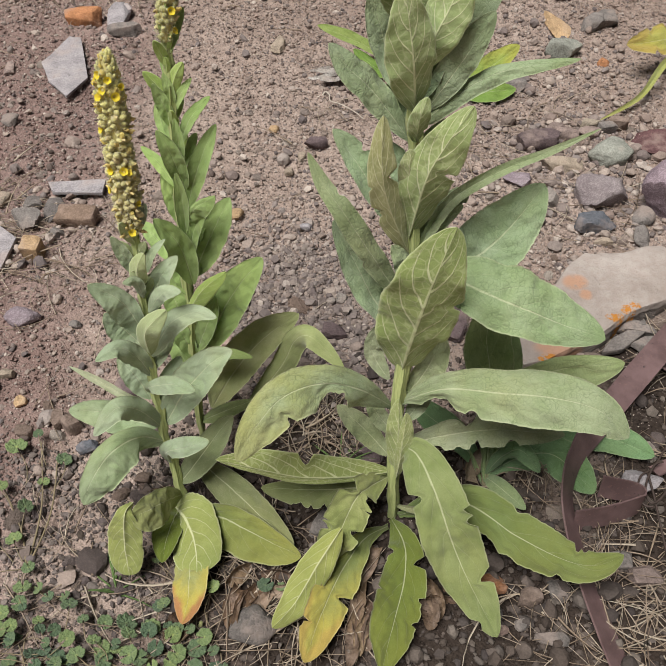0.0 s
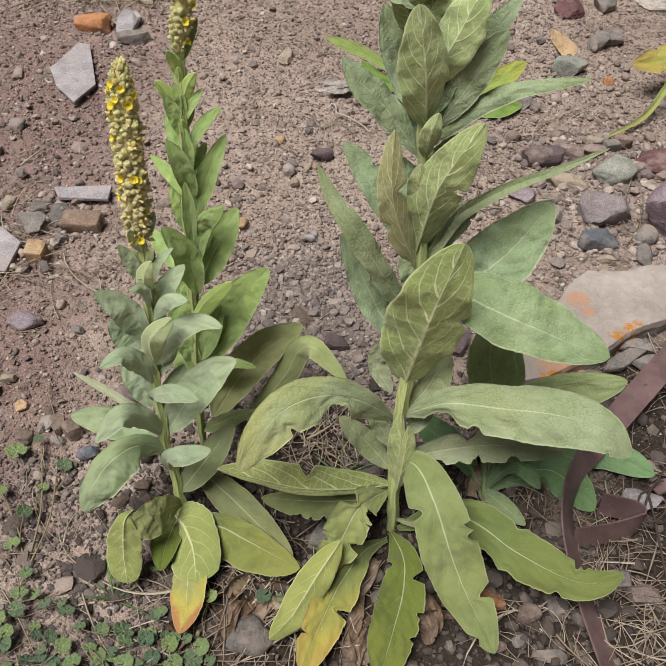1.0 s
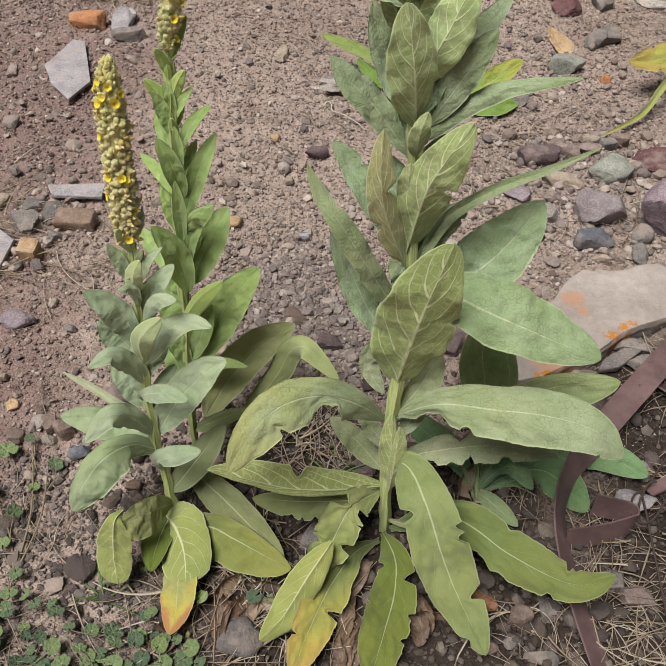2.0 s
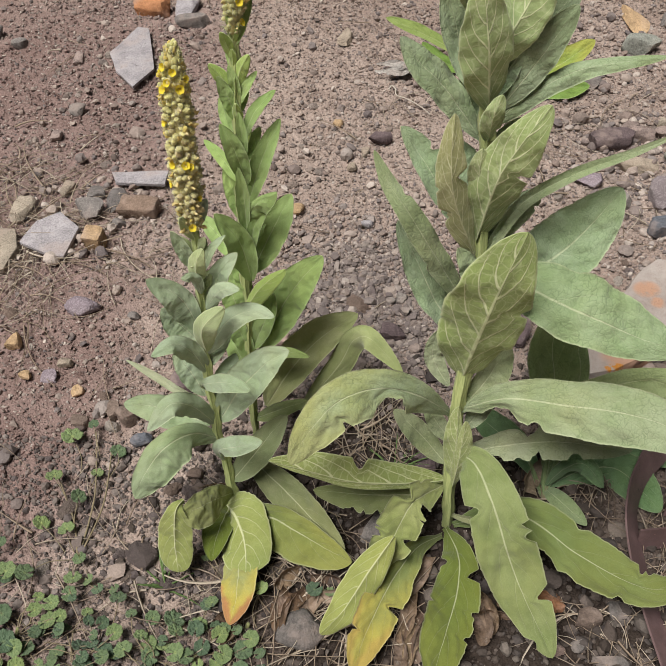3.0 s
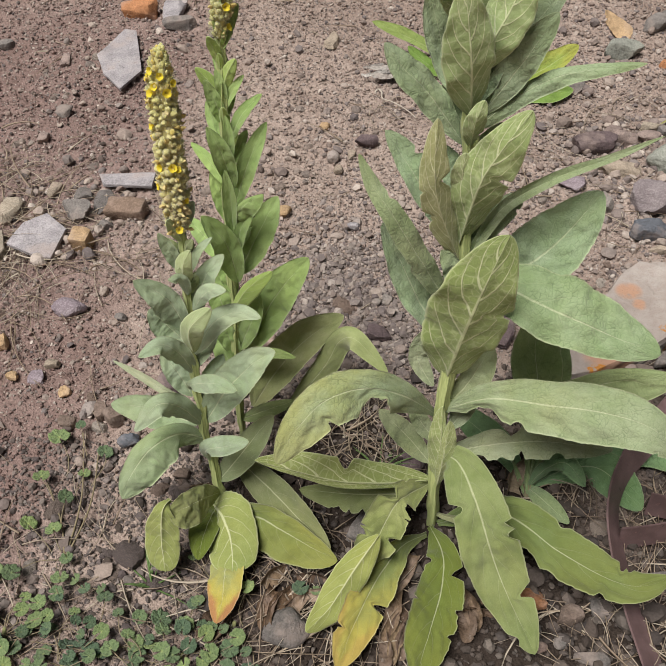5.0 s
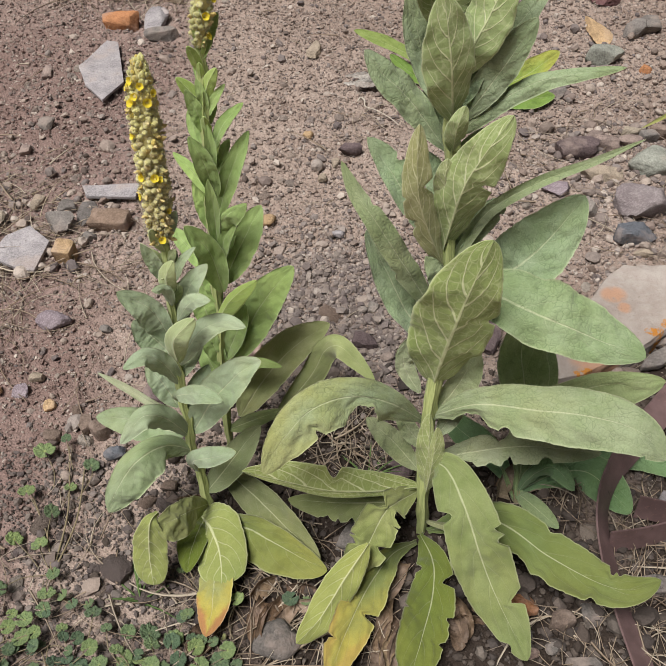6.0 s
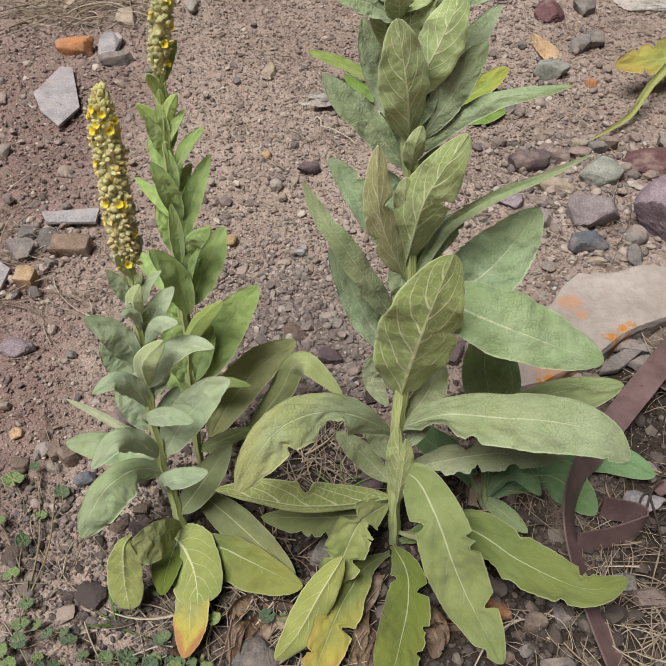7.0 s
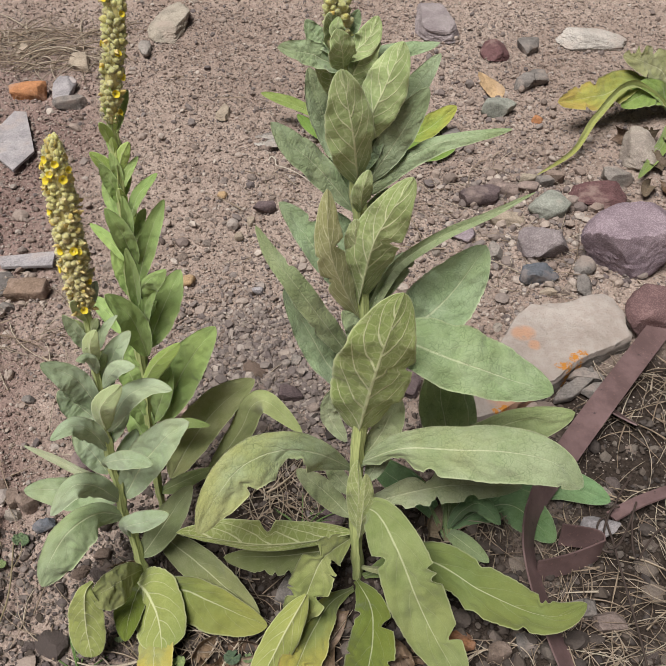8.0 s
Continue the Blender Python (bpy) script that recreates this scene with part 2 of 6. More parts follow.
def soil_material():
    m = Nodes("stony_soil")
    c = m.coords("Object")
    broad, mid, fine = m.noise(2.2, 4.0, 0.6, c), m.noise(22.0, 6.0, 0.65, c), m.noise(240.0, 4.0, 0.7, c)
    col = m.mix(m.ramp(broad, 0.35, 0.65), (0.36, 0.287, 0.252), (0.455, 0.376, 0.335))
    place = m.node("ShaderNodeSeparateXYZ", Vector=c)
    humus_shade = m.math("ADD", 0.0, 0.0)
    for x, y in HUMUS_SHADE:
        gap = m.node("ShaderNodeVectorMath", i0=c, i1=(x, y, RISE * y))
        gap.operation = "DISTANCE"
        humus_shade = m.math("MAXIMUM", humus_shade, m.ramp(m.math("ADD", gap.outputs["Value"], m.math("MULTIPLY", broad, 0.08)), 0.19, 0.11))
    damp = m.ramp(m.math("ADD", place.outputs[0], m.math("MULTIPLY", broad, 0.4)), 0.02, -0.2)
    away = m.node("ShaderNodeVectorMath", i0=c, i1=(-0.45, 0.2, 0.04))
    away.operation = "DISTANCE"
    damp = m.math("MULTIPLY", damp, m.ramp(m.math("ADD", away.outputs["Value"], m.math("MULTIPLY", broad, 0.8)), 2.0, 0.9))
    col = m.mix(damp, col, m.mix(1.0, col, (0.73, 0.655, 0.685), "MULTIPLY"))
    # Leaf mould and the shade round the plants, both put into the soil colour.
    col = m.mix(humus_shade, col, (0.052, 0.041, 0.035))
    col = m.mix(m.ramp(mid, 0.35, 0.7), m.mix(1.0, col, (0.82, 0.80, 0.79), "MULTIPLY"), col)
    grit = m.node("ShaderNodeTexVoronoi", Vector=c, Scale=330.0)
    col = m.mix(m.ramp(fine, 0.3, 0.75), m.mix(1.0, col, (0.72, 0.70, 0.69), "MULTIPLY"), m.mix(1.0, col, (1.3, 1.28, 1.26), "MULTIPLY"))
    height = m.math("ADD", m.math("MULTIPLY", mid, 1.0), m.math("ADD", m.math("MULTIPLY", fine, 0.8), m.math("MULTIPLY", grit.outputs["Distance"], -0.5)))
    return m.finish(col, 0.97, m.bump(height, 0.8, 0.005), 0.0, 0.0, 0.15)


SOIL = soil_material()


# ---- building helpers ----
def mesh_of(name, verts, faces, smooth=True):
    me = bpy.data.meshes.new(name)
    me.from_pydata([tuple(v) for v in verts], [], faces)
    if smooth:
        me.shade_smooth()
    return me


def thing(name, x, y, z, label, category, group=""):
    ob = new(name)
    ob.location = (x, y, z)
    ob.empty_display_size = 0.02
    return tagged(ob, label, category, group)


def part(name, me, material, parent, label="", colour=None):
    """Links a mesh as one part under a thing or a part."""
    ob = new(name, me)
    if material is not None and not me.materials:
        me.materials.append(material)
    ob.parent = parent
    if colour is not None:
        ob.color = colour if len(colour) == 4 else (*colour, 1.0)
    if label:
        ob["label"] = label
    return ob


def tube(points, radii, sides=8, ridge=0.0, cap=True):
    """Vertices and faces of a tapered tube along points."""
    pts = [Vector(p) for p in points]
    verts, faces = [], []
    up = Vector((0.31, 0.9, 0.17))
    for i, p in enumerate(pts):
        t = (pts[min(i + 1, len(pts) - 1)] - pts[max(i - 1, 0)]).normalized()
        a = t.cross(up).normalized()
        b = t.cross(a)
        for k in range(sides):
            w = 2 * math.pi * k / sides
            r = radii[i] * (1 + ridge * math.cos(w * 3 + i * 0.15))
            verts.append(p + a * r * math.cos(w) + b * r * math.sin(w))
    for i in range(len(pts) - 1):
        for k in range(sides):
            n = (k + 1) % sides
            faces.append((i * sides + k, i * sides + n, (i + 1) * sides + n, (i + 1) * sides + k))
    if cap:
        faces.append(tuple(reversed(range(sides))))
        faces.append(tuple((len(pts) - 1) * sides + k for k in range(sides)))
    return verts, faces


# ---- the ground: one stony slope ----


def ground_height(x, y):
    """The slope with its low swells and clods."""
    z = RISE * 8 * math.tanh(y / 8)
    near = 1.0 / (1.0 + (x * x + y * y) / 9.0)
    z += near * 0.010 * noise.noise((x * 3.1, y * 3.1, 0.3))
    return z


def clods(x, y):
    """Crumbs and clods of dry soil on the slope."""
    lump = noise.noise((x * 24, y * 24, 1.7))
    crumb = abs(noise.noise((x * 55, y * 55, 4.1)))
    return 0.004 * lump + 0.006 * (0.5 - abs(noise.noise((x * 33, y * 33, 6.3)))) * (0.6 + lump) + 0.005 * crumb + 0.006 * max(0.0, noise.noise((x * 110, y * 110, 8.0))) + 0.002 * noise.noise((x * 60, y * 190, 2.0)) - 0.005


def axis_steps(low, high, step, far):
    inner = list(np.arange(low, high + 1e-6, step))
    grow, a, b, s = 1.35, low, high, step
    before, after = [], []
    while b < far:
        s *= grow
        a, b = a - s, b + s
        before.append(a)
        after.append(b)
    return before[::-1] + inner + after


def build_ground():
    xs, ys = axis_steps(-0.85, 1.35, 0.0055, 900), axis_steps(-0.55, 1.55, 0.0055, 900)
    verts = []
    for y in ys:
        for x in xs:
            inside = -0.86 < x < 1.36 and -0.56 < y < 1.56
            verts.append((x, y, ground_height(x, y) + (clods(x, y) if inside else 0.0)))
    n = len(xs)
    faces = [(j * n + i, j * n + i + 1, (j + 1) * n + i + 1, (j + 1) * n + i) for j in range(len(ys) - 1) for i in range(n - 1)]
    me = mesh_of("ground", verts, faces)
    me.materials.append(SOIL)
    return tagged(new("ground", me), "dry brown stony soil of a gravelly slope", "ground", kind="structure")


ground = build_ground()


# ---- mullein plants ----
FACE = Vector((0.0, -0.77, 0.64)).normalized()  # the open, downhill side to which the blades turn


def smooth_path(points, steps=8):
    """A rounded line through points."""
    pts = [Vector(p) for p in points]
    out_points = []
    for i in range(len(pts) - 1):
        a, b, c, d = pts[max(i - 1, 0)], pts[i], pts[i + 1], pts[min(i + 2, len(pts) - 1)]
        for k in range(steps):
            s = k / steps
            out_points.append(0.5 * ((2 * b) + (c - a) * s + (2 * a - 5 * b + 4 * c - d) * s * s + (3 * b - a - 3 * c + d) * s**3))
    return out_points + [pts[-1]]


def even_path(points, count):
    """count + 1 points at even steps along the rounded line through points, and its length."""
    line = smooth_path(points, 10)
    far = [0.0]
    for a, b in zip(line, line[1:]):
        far.append(far[-1] + (b - a).length)
    got, k = [], 0
    for i in range(count + 1):
        want = far[-1] * i / count
        while k < len(line) - 2 and far[k + 1] < want:
            k += 1
        got.append(line[k].lerp(line[k + 1], min(1.0, (want - far[k]) / max(far[k + 1] - far[k], 1e-9))))
    return got, far[-1]


def between(keys, s):
    """A value that eases from key to key."""
    if s <= keys[0][0]:
        return keys[0][1]
    for (a, u), (b, v) in zip(keys, keys[1:]):
        if s <= b:
            k = (s - a) / (b - a)
            return u + (v - u) * k * k * (3 - 2 * k)
    return keys[-1][1]


def blade(points, left, right, rng, under=False, twist=0.0, cup=12.0, chew=0.0, bites=(), peak=0.5, blunt=0.0, petiole=0.14, ripple=0.5, pucker=0.10, smooth=False):
    """A leaf blade along a midrib, with two faces, a raised rib, uneven margins and bites (share of the length, side, half-length, depth)."""
    size = left + right
    rows, cols = (84, 20) if size > 0.04 else (52, 14)
    rib_line, length = even_path(points, rows)
    keys = twist if isinstance(twist, tuple) else ((0.0, twist), (1.0, twist))
    extra = [(rng.uniform(0.2, 0.95), rng.choice((-1, 1)), rng.uniform(0.008, 0.03), rng.uniform(0.12, 0.25 + 0.4 * chew)) for _ in range(int(round(chew * 12)))]
    ph, turn0 = rng.uniform(0, 6), rng.uniform(-7, 7)
    verts_top, verts_low, uvs, normal = [], [], [], FACE.copy()
    for i in range(rows + 1):
        s, p = i / rows, rib_line[i]
        t = (rib_line[min(i + 1, rows)] - rib_line[max(i - 1, 0)]).normalized()
        normal = (FACE - t * FACE.dot(t) + 0.25 * (normal - t * normal.dot(t))).normalized()
        lie = normal.cross(t)
        r = radians(between(keys, s) + turn0) + radians(5) * math.sin(ph + 4 * s)
        side, up = lie * math.cos(r) + normal * math.sin(r), normal * math.cos(r) - lie * math.sin(r)
        k = s ** (math.log(0.5) / math.log(peak))
        w = 1.08 * max(math.sin(math.pi * min(k, 1.0)), 0.0) ** 0.58
        if blunt:
            w += (max(0.0, 1 - s ** 12) ** 0.5 - w) * blunt * between(((0.35, 0.0), (0.65, 1.0)), s)
        w = max(w, petiole * (1 - s) ** 0.5)
        if i == rows:
            w = 0.02
        c = radians(cup) * (1.15 - 0.6 * s)
        upper, calm = (-1.0, 0.4) if under else (1.0, 1.0)
        for j in range(cols + 1):
            f = 2 * j / cols - 1
            hand = 1 if f < 0 else -1
            half = (left if hand > 0 else right) / max(0.5, math.cos(c)) * w
            bite = 1.0
            for at, which, wide, deep in bites:
                if which == hand:
                    bite *= 1 - deep * max(0.0, 1 - (abs(s - at) / wide) ** 2.5) * (0.85 + 0.35 * noise.noise((s * 50, at * 9, ph)))
            for at, which, wide, deep in extra:
                if which == hand:
                    bite *= 1 - deep * max(0.0, 1 - ((s - at) / wide) ** 2) ** 0.6
            bite *= 1 + 0.03 * noise.noise((s * 34, hand * 3.0, ph)) + (0.05 + 0.04 * chew) * noise.noise((s * 9, hand * 5.0, ph + 9)) + (0.012 + 0.05 * min(1.0, chew)) * noise.noise((s * 80, hand * 7.0, ph + 5))
            d = abs(f) * half * bite
            g = abs(f)
            wave = ripple * g ** 2 * half * (0.13 * math.sin(15 * s + ph + hand * 1.1) + 0.08 * math.sin(29 * s + 2 * ph + hand))
            wave += 0.15 * calm * half * noise.noise((s * 7, f * 1.8, ph))
            lane = 0.5 - 0.5 * math.cos(2 * math.pi * (7 * s - 0.85 * g - 0.9 * g * g + (0.37 if hand < 0 else 0.0)))
            lift = upper * calm * pucker * half * lane * g * (1.25 - g) + 0.06 * calm * half * noise.noise((s * 24, f * 5.0, ph + 3)) + 0.03 * half * noise.noise((s * 48, f * 9.0, ph + 7))
            q = p + side * hand * d * math.cos(c) + up * (d * math.sin(c) * (0.45 + 0.55 * g) + wave + lift)
            rib = 0.0030 * max(0.0, 1 - g * 5) * (1 - 0.7 * s) * min(1.0, size / 0.04)
            verts_top.append(q)
            verts_low.append(q - up * upper * (0.0007 + 0.0005 * (1 - g) + rib))
            uvs.append((j / cols, s))
    n, m = cols + 1, len(verts_top)
    faces, flip, rim = [], [], []
    for i in range(rows):
        for j in range(cols):
            a = i * n + j
            front, behind = (a, a + 1, a + n + 1, a + n), (a, a + n, a + n + 1, a + 1)
            faces.append(behind if under else front)
            flip.append(tuple(m + q for q in (front if under else behind)))
        rim.append((i * n, m + i * n, m + (i + 1) * n, (i + 1) * n))
        rim.append((i * n + cols, (i + 1) * n + cols, m + (i + 1) * n + cols, m + i * n + cols))
    me = mesh_of("leaf", verts_top + verts_low, faces + flip + rim)
    me.materials.append(SMOOTH_TOP if smooth else LEAF_TOP)
    me.materials.append(SMOOTH_UNDER if smooth else LEAF_UNDER)
    me.polygons.foreach_set("material_index", [0] * len(faces) + [1] * (len(flip) + len(rim)))
    layer = me.uv_layers.new(name="blade")
    index = np.empty(len(me.loops), dtype=np.int32)
    me.loops.foreach_get("vertex_index", index)
    layer.data.foreach_set("uv", np.array(uvs + uvs, dtype=np.float32)[index].ravel())
    metres = [((a - 0.5) * size + ph, c * length) for a, c in uvs]
    layer = me.uv_layers.new(name="metres")
    layer.data.foreach_set("uv", np.array(metres + metres, dtype=np.float32)[index].ravel())
    return me


leaf_count = 0
DUSTY, OLIVE, PALE = Vector((0.36, 0.335, 0.235)), Vector((0.16, 0.215, 0.04)), Vector((0.34, 0.36, 0.14))


def leaf(plant, points, left, right, under=False, twist=0.0, cup=12.0, chew=0.0, bites=(), age=0.0, dust=0.0, olive=0.0, pale=0.0, peak=0.5, blunt=0.0):
    """One leaf along its midrib, from the stem to the tip; left and right are the reach of its halves."""
    global leaf_count
    leaf_count += 1
    rng = random.Random(leaf_count * 7 + 3)
    smooth = bool(plant["smooth"])
    lowest = sum(p[2] for p in points) / len(points) < 0.10 and plant.name.startswith("mullein")
    me = blade(points, left, right, rng, under, twist, cup, chew, bites, peak, blunt, 0.16, 0.35 if smooth else 0.8, 0.05 if smooth else 0.13, smooth or lowest)
    g = Vector(plant["green"]) * rng.uniform(0.92, 1.08)
    if lowest:
        g = Vector((g.x * 0.53, g.y * 0.56, g.z * 0.42))  # low leaves: greener by age, with shade near the ground in their colour
    g = g.lerp(OLIVE * (0.72 if lowest else 1.0), olive).lerp(DUSTY, dust * 0.6).lerp(PALE, pale * 0.8)
    label = ""
    if age > 0.7:
        label = "yellowing leaf with a browned tip"
    elif dust > 0.6:
        label = "dusty grey-green leaf"
    elif chew > 0.3 or bites:
        label = "leaf with ragged, eaten edges"
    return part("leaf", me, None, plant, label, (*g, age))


def mullein(x, y, z, green, smooth, label):
    plant = thing("mullein_plant", x, y, z, label, "mullein", "mullein plants")
    plant["green"], plant["smooth"] = green, smooth
    return plant


def mullein_stem(plant, points, r0, r1):
    """A stem with the wavy wings that run down it from the leaves."""
    n, sides = 90, 40
    line, _ = even_path(points, n)
    verts, faces = [], []
    for i in range(n + 1):
        s = i / n
        c = line[i] + Vector((0.0012 * math.sin(i * 0.4), 0.0012 * math.cos(i * 0.3), 0))
        r = r0 + (r1 - r0) * s
        for k in range(sides):
            w = 2 * math.pi * k / sides
            wing = max(0.0, math.cos(5 * (w + 0.9 * s * math.sin(3 * s)))) ** 6
            grow = 0.55 + 0.75 * noise.noise((3.0 * math.floor(5 * w / (2 * math.pi)), i * 0.30, plant.location.x * 50))
            q = r * (0.80 + 1.1 * wing * max(grow, 0.05) * min(1.0, s * 6))
            verts.append(c + Vector((math.cos(w) * q, math.sin(w) * q, 0)))
    for i in range(n):
        for k in range(sides):
            m = (k + 1) % sides
            faces.append((i * sides + k, i * sides + m, (i + 1) * sides + m, (i + 1) * sides + k))
    faces.append(tuple(n * sides + k for k in range(sides)))
    part("stem", mesh_of("stem", verts, faces), STALK, plant, "", (0.40, 0.46, 0.20))


def bracts(plant, points, count, length, width, seed):
    """Small narrow leaves that stand close along the upper stem."""
    rng = random.Random(seed)
    line, _ = even_path(points, count)
    for i, p in enumerate(line[:-1]):
        a, k = i * 2.4 + rng.uniform(-0.2, 0.2), rng.uniform(0.8, 1.15)
        out_way = Vector((math.cos(a), math.sin(a), 0))
        mid = p + out_way * length * 0.22 * k + Vector((0, 0, length * 0.5 * k))
        end = p + out_way * length * rng.uniform(0.35, 0.6) * k + Vector((0, 0, length * 0.92 * k))
        leaf(plant, [p, mid, end], width * k * 0.5, width * k * 0.5, math.sin(a) < 0, rng.uniform(-20, 20), 16 if math.sin(a) > 0 else -16)


def bud_mesh(seed, long, wide):
    """A woolly pointed bud along +x, held by five sepals with free tips."""
    rng = random.Random(seed)
    bm = bmesh.new()
    bmesh.ops.create_icosphere(bm, subdivisions=2, radius=1.0)
    for v in bm.verts:
        x = v.co.x
        taper = 1.0 - 0.45 * max(0, x) ** 2
        lobe = math.cos(5 * math.atan2(v.co.z, v.co.y) + seed)
        sepal = (0.30 * max(0.0, lobe) ** 0.5 - 0.10) * max(0.0, 0.75 - abs(x + 0.15))
        fuzz = 1 + 0.16 * noise.noise(v.co * 3.1 + Vector((seed, 0, 0))) + 0.16 * noise.noise(v.co * 8.0 + Vector((0, seed, 0)))
        v.co = fuzz * Vector((x * long * (1 + 0.5 * max(0.0, sepal)), v.co.y * wide * taper * (1 + sepal), v.co.z * wide * taper * (1 + sepal))) * rng.uniform(0.96, 1.04)
    me = bpy.data.meshes.new("bud")
    bm.to_mesh(me)
    bm.free()
    me.shade_smooth()
    return me


def flower_mesh(seed, radius):
    """A five-petalled cupped flower that faces +x."""
    rng = random.Random(seed)
    verts, faces = [], []
    for k in range(5):
        a0 = 2 * math.pi * k / 5 + rng.uniform(-0.1, 0.1)
        start = len(verts)
        for i in range(5):
            s = i / 4
            half = 0.98 * math.sin(math.pi * (0.18 + 0.62 * s))
            for j in range(5):
                a = a0 + half * (j / 2 - 1)
                r = radius * (0.12 + 0.88 * s) * (1 - 0.10 * (j / 2 - 1) ** 2 * s)
                verts.append((radius * (1.25 * s - 0.35 * s * s + 0.14 * (j % 2) + 0.10 * rng.random() * s), r * math.cos(a), r * math.sin(a)))
        for i in range(4):
            for j in range(4):
                a = start + i * 5 + j
                faces.append((a, a + 1, a + 6, a + 5))
    return mesh_of("flower", verts, faces)


def withered_mesh(seed):
    """A spent corolla, shrivelled to a crumpled tuft along +x."""
    rng = random.Random(seed)
    pts = [(0.0022 * i, rng.gauss(0, 0.0007), rng.gauss(0, 0.0007)) for i in range(5)]
    v, f = tube(pts, [0.0012, 0.0021 * rng.uniform(0.8, 1.2), 0.0024, 0.0017, 0.0004], 7, 0.4)
    return mesh_of("withered_flower", [p + Vector((rng.gauss(0, 0.0004), rng.gauss(0, 0.0004), rng.gauss(0, 0.0004))) for p in v], f)


BUDS = [bud_mesh(s, 0.0048, 0.0033) for s in range(6)]
FLOWERS = [flower_mesh(s, 0.0046) for s in range(4)]
WITHERED = [withered_mesh(s) for s in range(5)]
for me in BUDS:
    me.materials.append(WOOL)
for me in FLOWERS + WITHERED:
    me.materials.append(PETAL)


def flower_spike(plant, points, radius, count, blooms, seed, sparse=0.0, fresh=0.0, spent=26):
    """A spike of woolly buds round the top of the stem, with a few open flowers at given shares of its height."""
    rng = random.Random(seed)
    n = 60
    axis, length = even_path(points, n)

    def on_axis(s):
        k = min(max(s, 0.0), 0.999) * n
        return axis[int(k)].lerp(axis[int(k) + 1], k - int(k))

    def girth(s):
        top = 1.0 - 0.25 * max(0.0, s - 0.45) if s < 0.75 else max(0.10, 0.925 * math.sqrt(max(0.0, 1 - ((s - 0.75) / 0.255) ** 2)))
        return top * (0.70 + 2.5 * s if s < 0.12 else 1.0) * (1.0 + 0.10 * noise.noise((s * 14, seed, 0)))

    v, f = tube(axis, [radius * 0.62 * girth(i / n) for i in range(n + 1)], 12, 0.10)
    spike = part("flower_spike", mesh_of("flower_spike", v, f), STEM, plant, "dense woolly spike with small yellow flowers", (0.55, 0.50, 0.22))
    for i in range(count):
        s = (i + 0.5) / count
        a = i * 2.39996 + rng.uniform(-0.35, 0.35)
        r = radius * (0.66 + rng.uniform(-0.10, 0.16)) * girth(s)
        c = on_axis(s + rng.uniform(-0.008, 0.008)) + Vector((math.cos(a), math.sin(a), 0)) * r
        if rng.random() < sparse * (1 - s) ** 2:
            continue
        tone = Vector((0.70, 0.63, 0.29)).lerp(Vector((0.72, 0.70, 0.25)), s)
        if rng.random() < 0.30 * (1 - s):
            tone = Vector((0.66, 0.54, 0.26))
        if rng.random() < (0.10 if s < 0.7 else 0.28):
            tone = Vector((0.68, 0.53, 0.10))
        tone = tone.lerp(Vector((0.60, 0.56, 0.28)), rng.uniform(0.0, 0.5)).lerp(Vector((0.46, 0.53, 0.20)), fresh)
        b = part("bud", rng.choice(BUDS), None, spike, "", tuple(tone * rng.uniform(0.85, 1.2)))
        k = rng.uniform(0.68, 1.15) * min(1.0, 0.6 + 2.5 * s) * (1.0 if s < 0.8 else 1.0 - 0.30 * (s - 0.8) / 0.2)
        lift = radians(22 + 50 * max(0.0, s - 0.7) / 0.3 + rng.uniform(-24, 24))
        b.matrix_basis = Matrix.LocRotScale(c, Euler((rng.uniform(0, 6), -lift, a + rng.uniform(-0.4, 0.4)), "XYZ"), (k, k, k))
    for s, a in blooms:
        a = radians(a)
        c = on_axis(s) + Vector((math.cos(a), math.sin(a), 0)) * radius * 0.80 * girth(s)
        k = rng.uniform(0.7, 0.95)
        b = part("flower", rng.choice(FLOWERS), None, spike, "open yellow flower", (0.76, 0.62, 0.05))
        b.matrix_basis = Matrix.LocRotScale(c, Euler((rng.uniform(0, 6), -radians(rng.uniform(5, 30)), a), "XYZ"), (k, k, k))
    for _ in range(spent):
        s, a = rng.random() ** 1.2 * 0.9, rng.uniform(0, 6.283)
        c = on_axis(s) + Vector((math.cos(a), math.sin(a), 0)) * radius * 0.85 * girth(s)
        b = part("withered_flower", rng.choice(WITHERED), None, spike, "", tuple(Vector((0.74, 0.58, 0.20)).lerp(Vector((0.68, 0.58, 0.32)), rng.random())))
        k = rng.uniform(0.5, 0.85)
        b.matrix_basis = Matrix.LocRotScale(c, Euler((rng.uniform(0, 6), -radians(rng.uniform(-25, 40)), a + rng.uniform(-0.5, 0.5)), "XYZ"), (k, k, k))
    verts, faces = [], []
    for _ in range(int(count * 9)):
        s, a = rng.random(), rng.uniform(0, 6.283)
        out_way = Vector((math.cos(a), math.sin(a), rng.uniform(-0.3, 0.7))).normalized()
        c = on_axis(s) + Vector((math.cos(a), math.sin(a), 0)) * radius * 0.86 * girth(s)
        tip = c + out_way * rng.uniform(0.002, 0.0048) + Vector((rng.gauss(0, 0.0012), rng.gauss(0, 0.0012), rng.gauss(0, 0.0012)))
        wide = out_way.cross(Vector((rng.gauss(0, 1), rng.gauss(0, 1), rng.gauss(0, 1)))).normalized() * 0.00014
        base = len(verts)
        verts += [c - wide, c + wide, tip]
        faces.append((base, base + 1, base + 2))
    hairs = part("wool", mesh_of("wool", verts, faces), WOOL, spike, "fine pale hairs", (0.60, 0.60, 0.36))
    tagged(hairs, kind="stuff")
    return spike


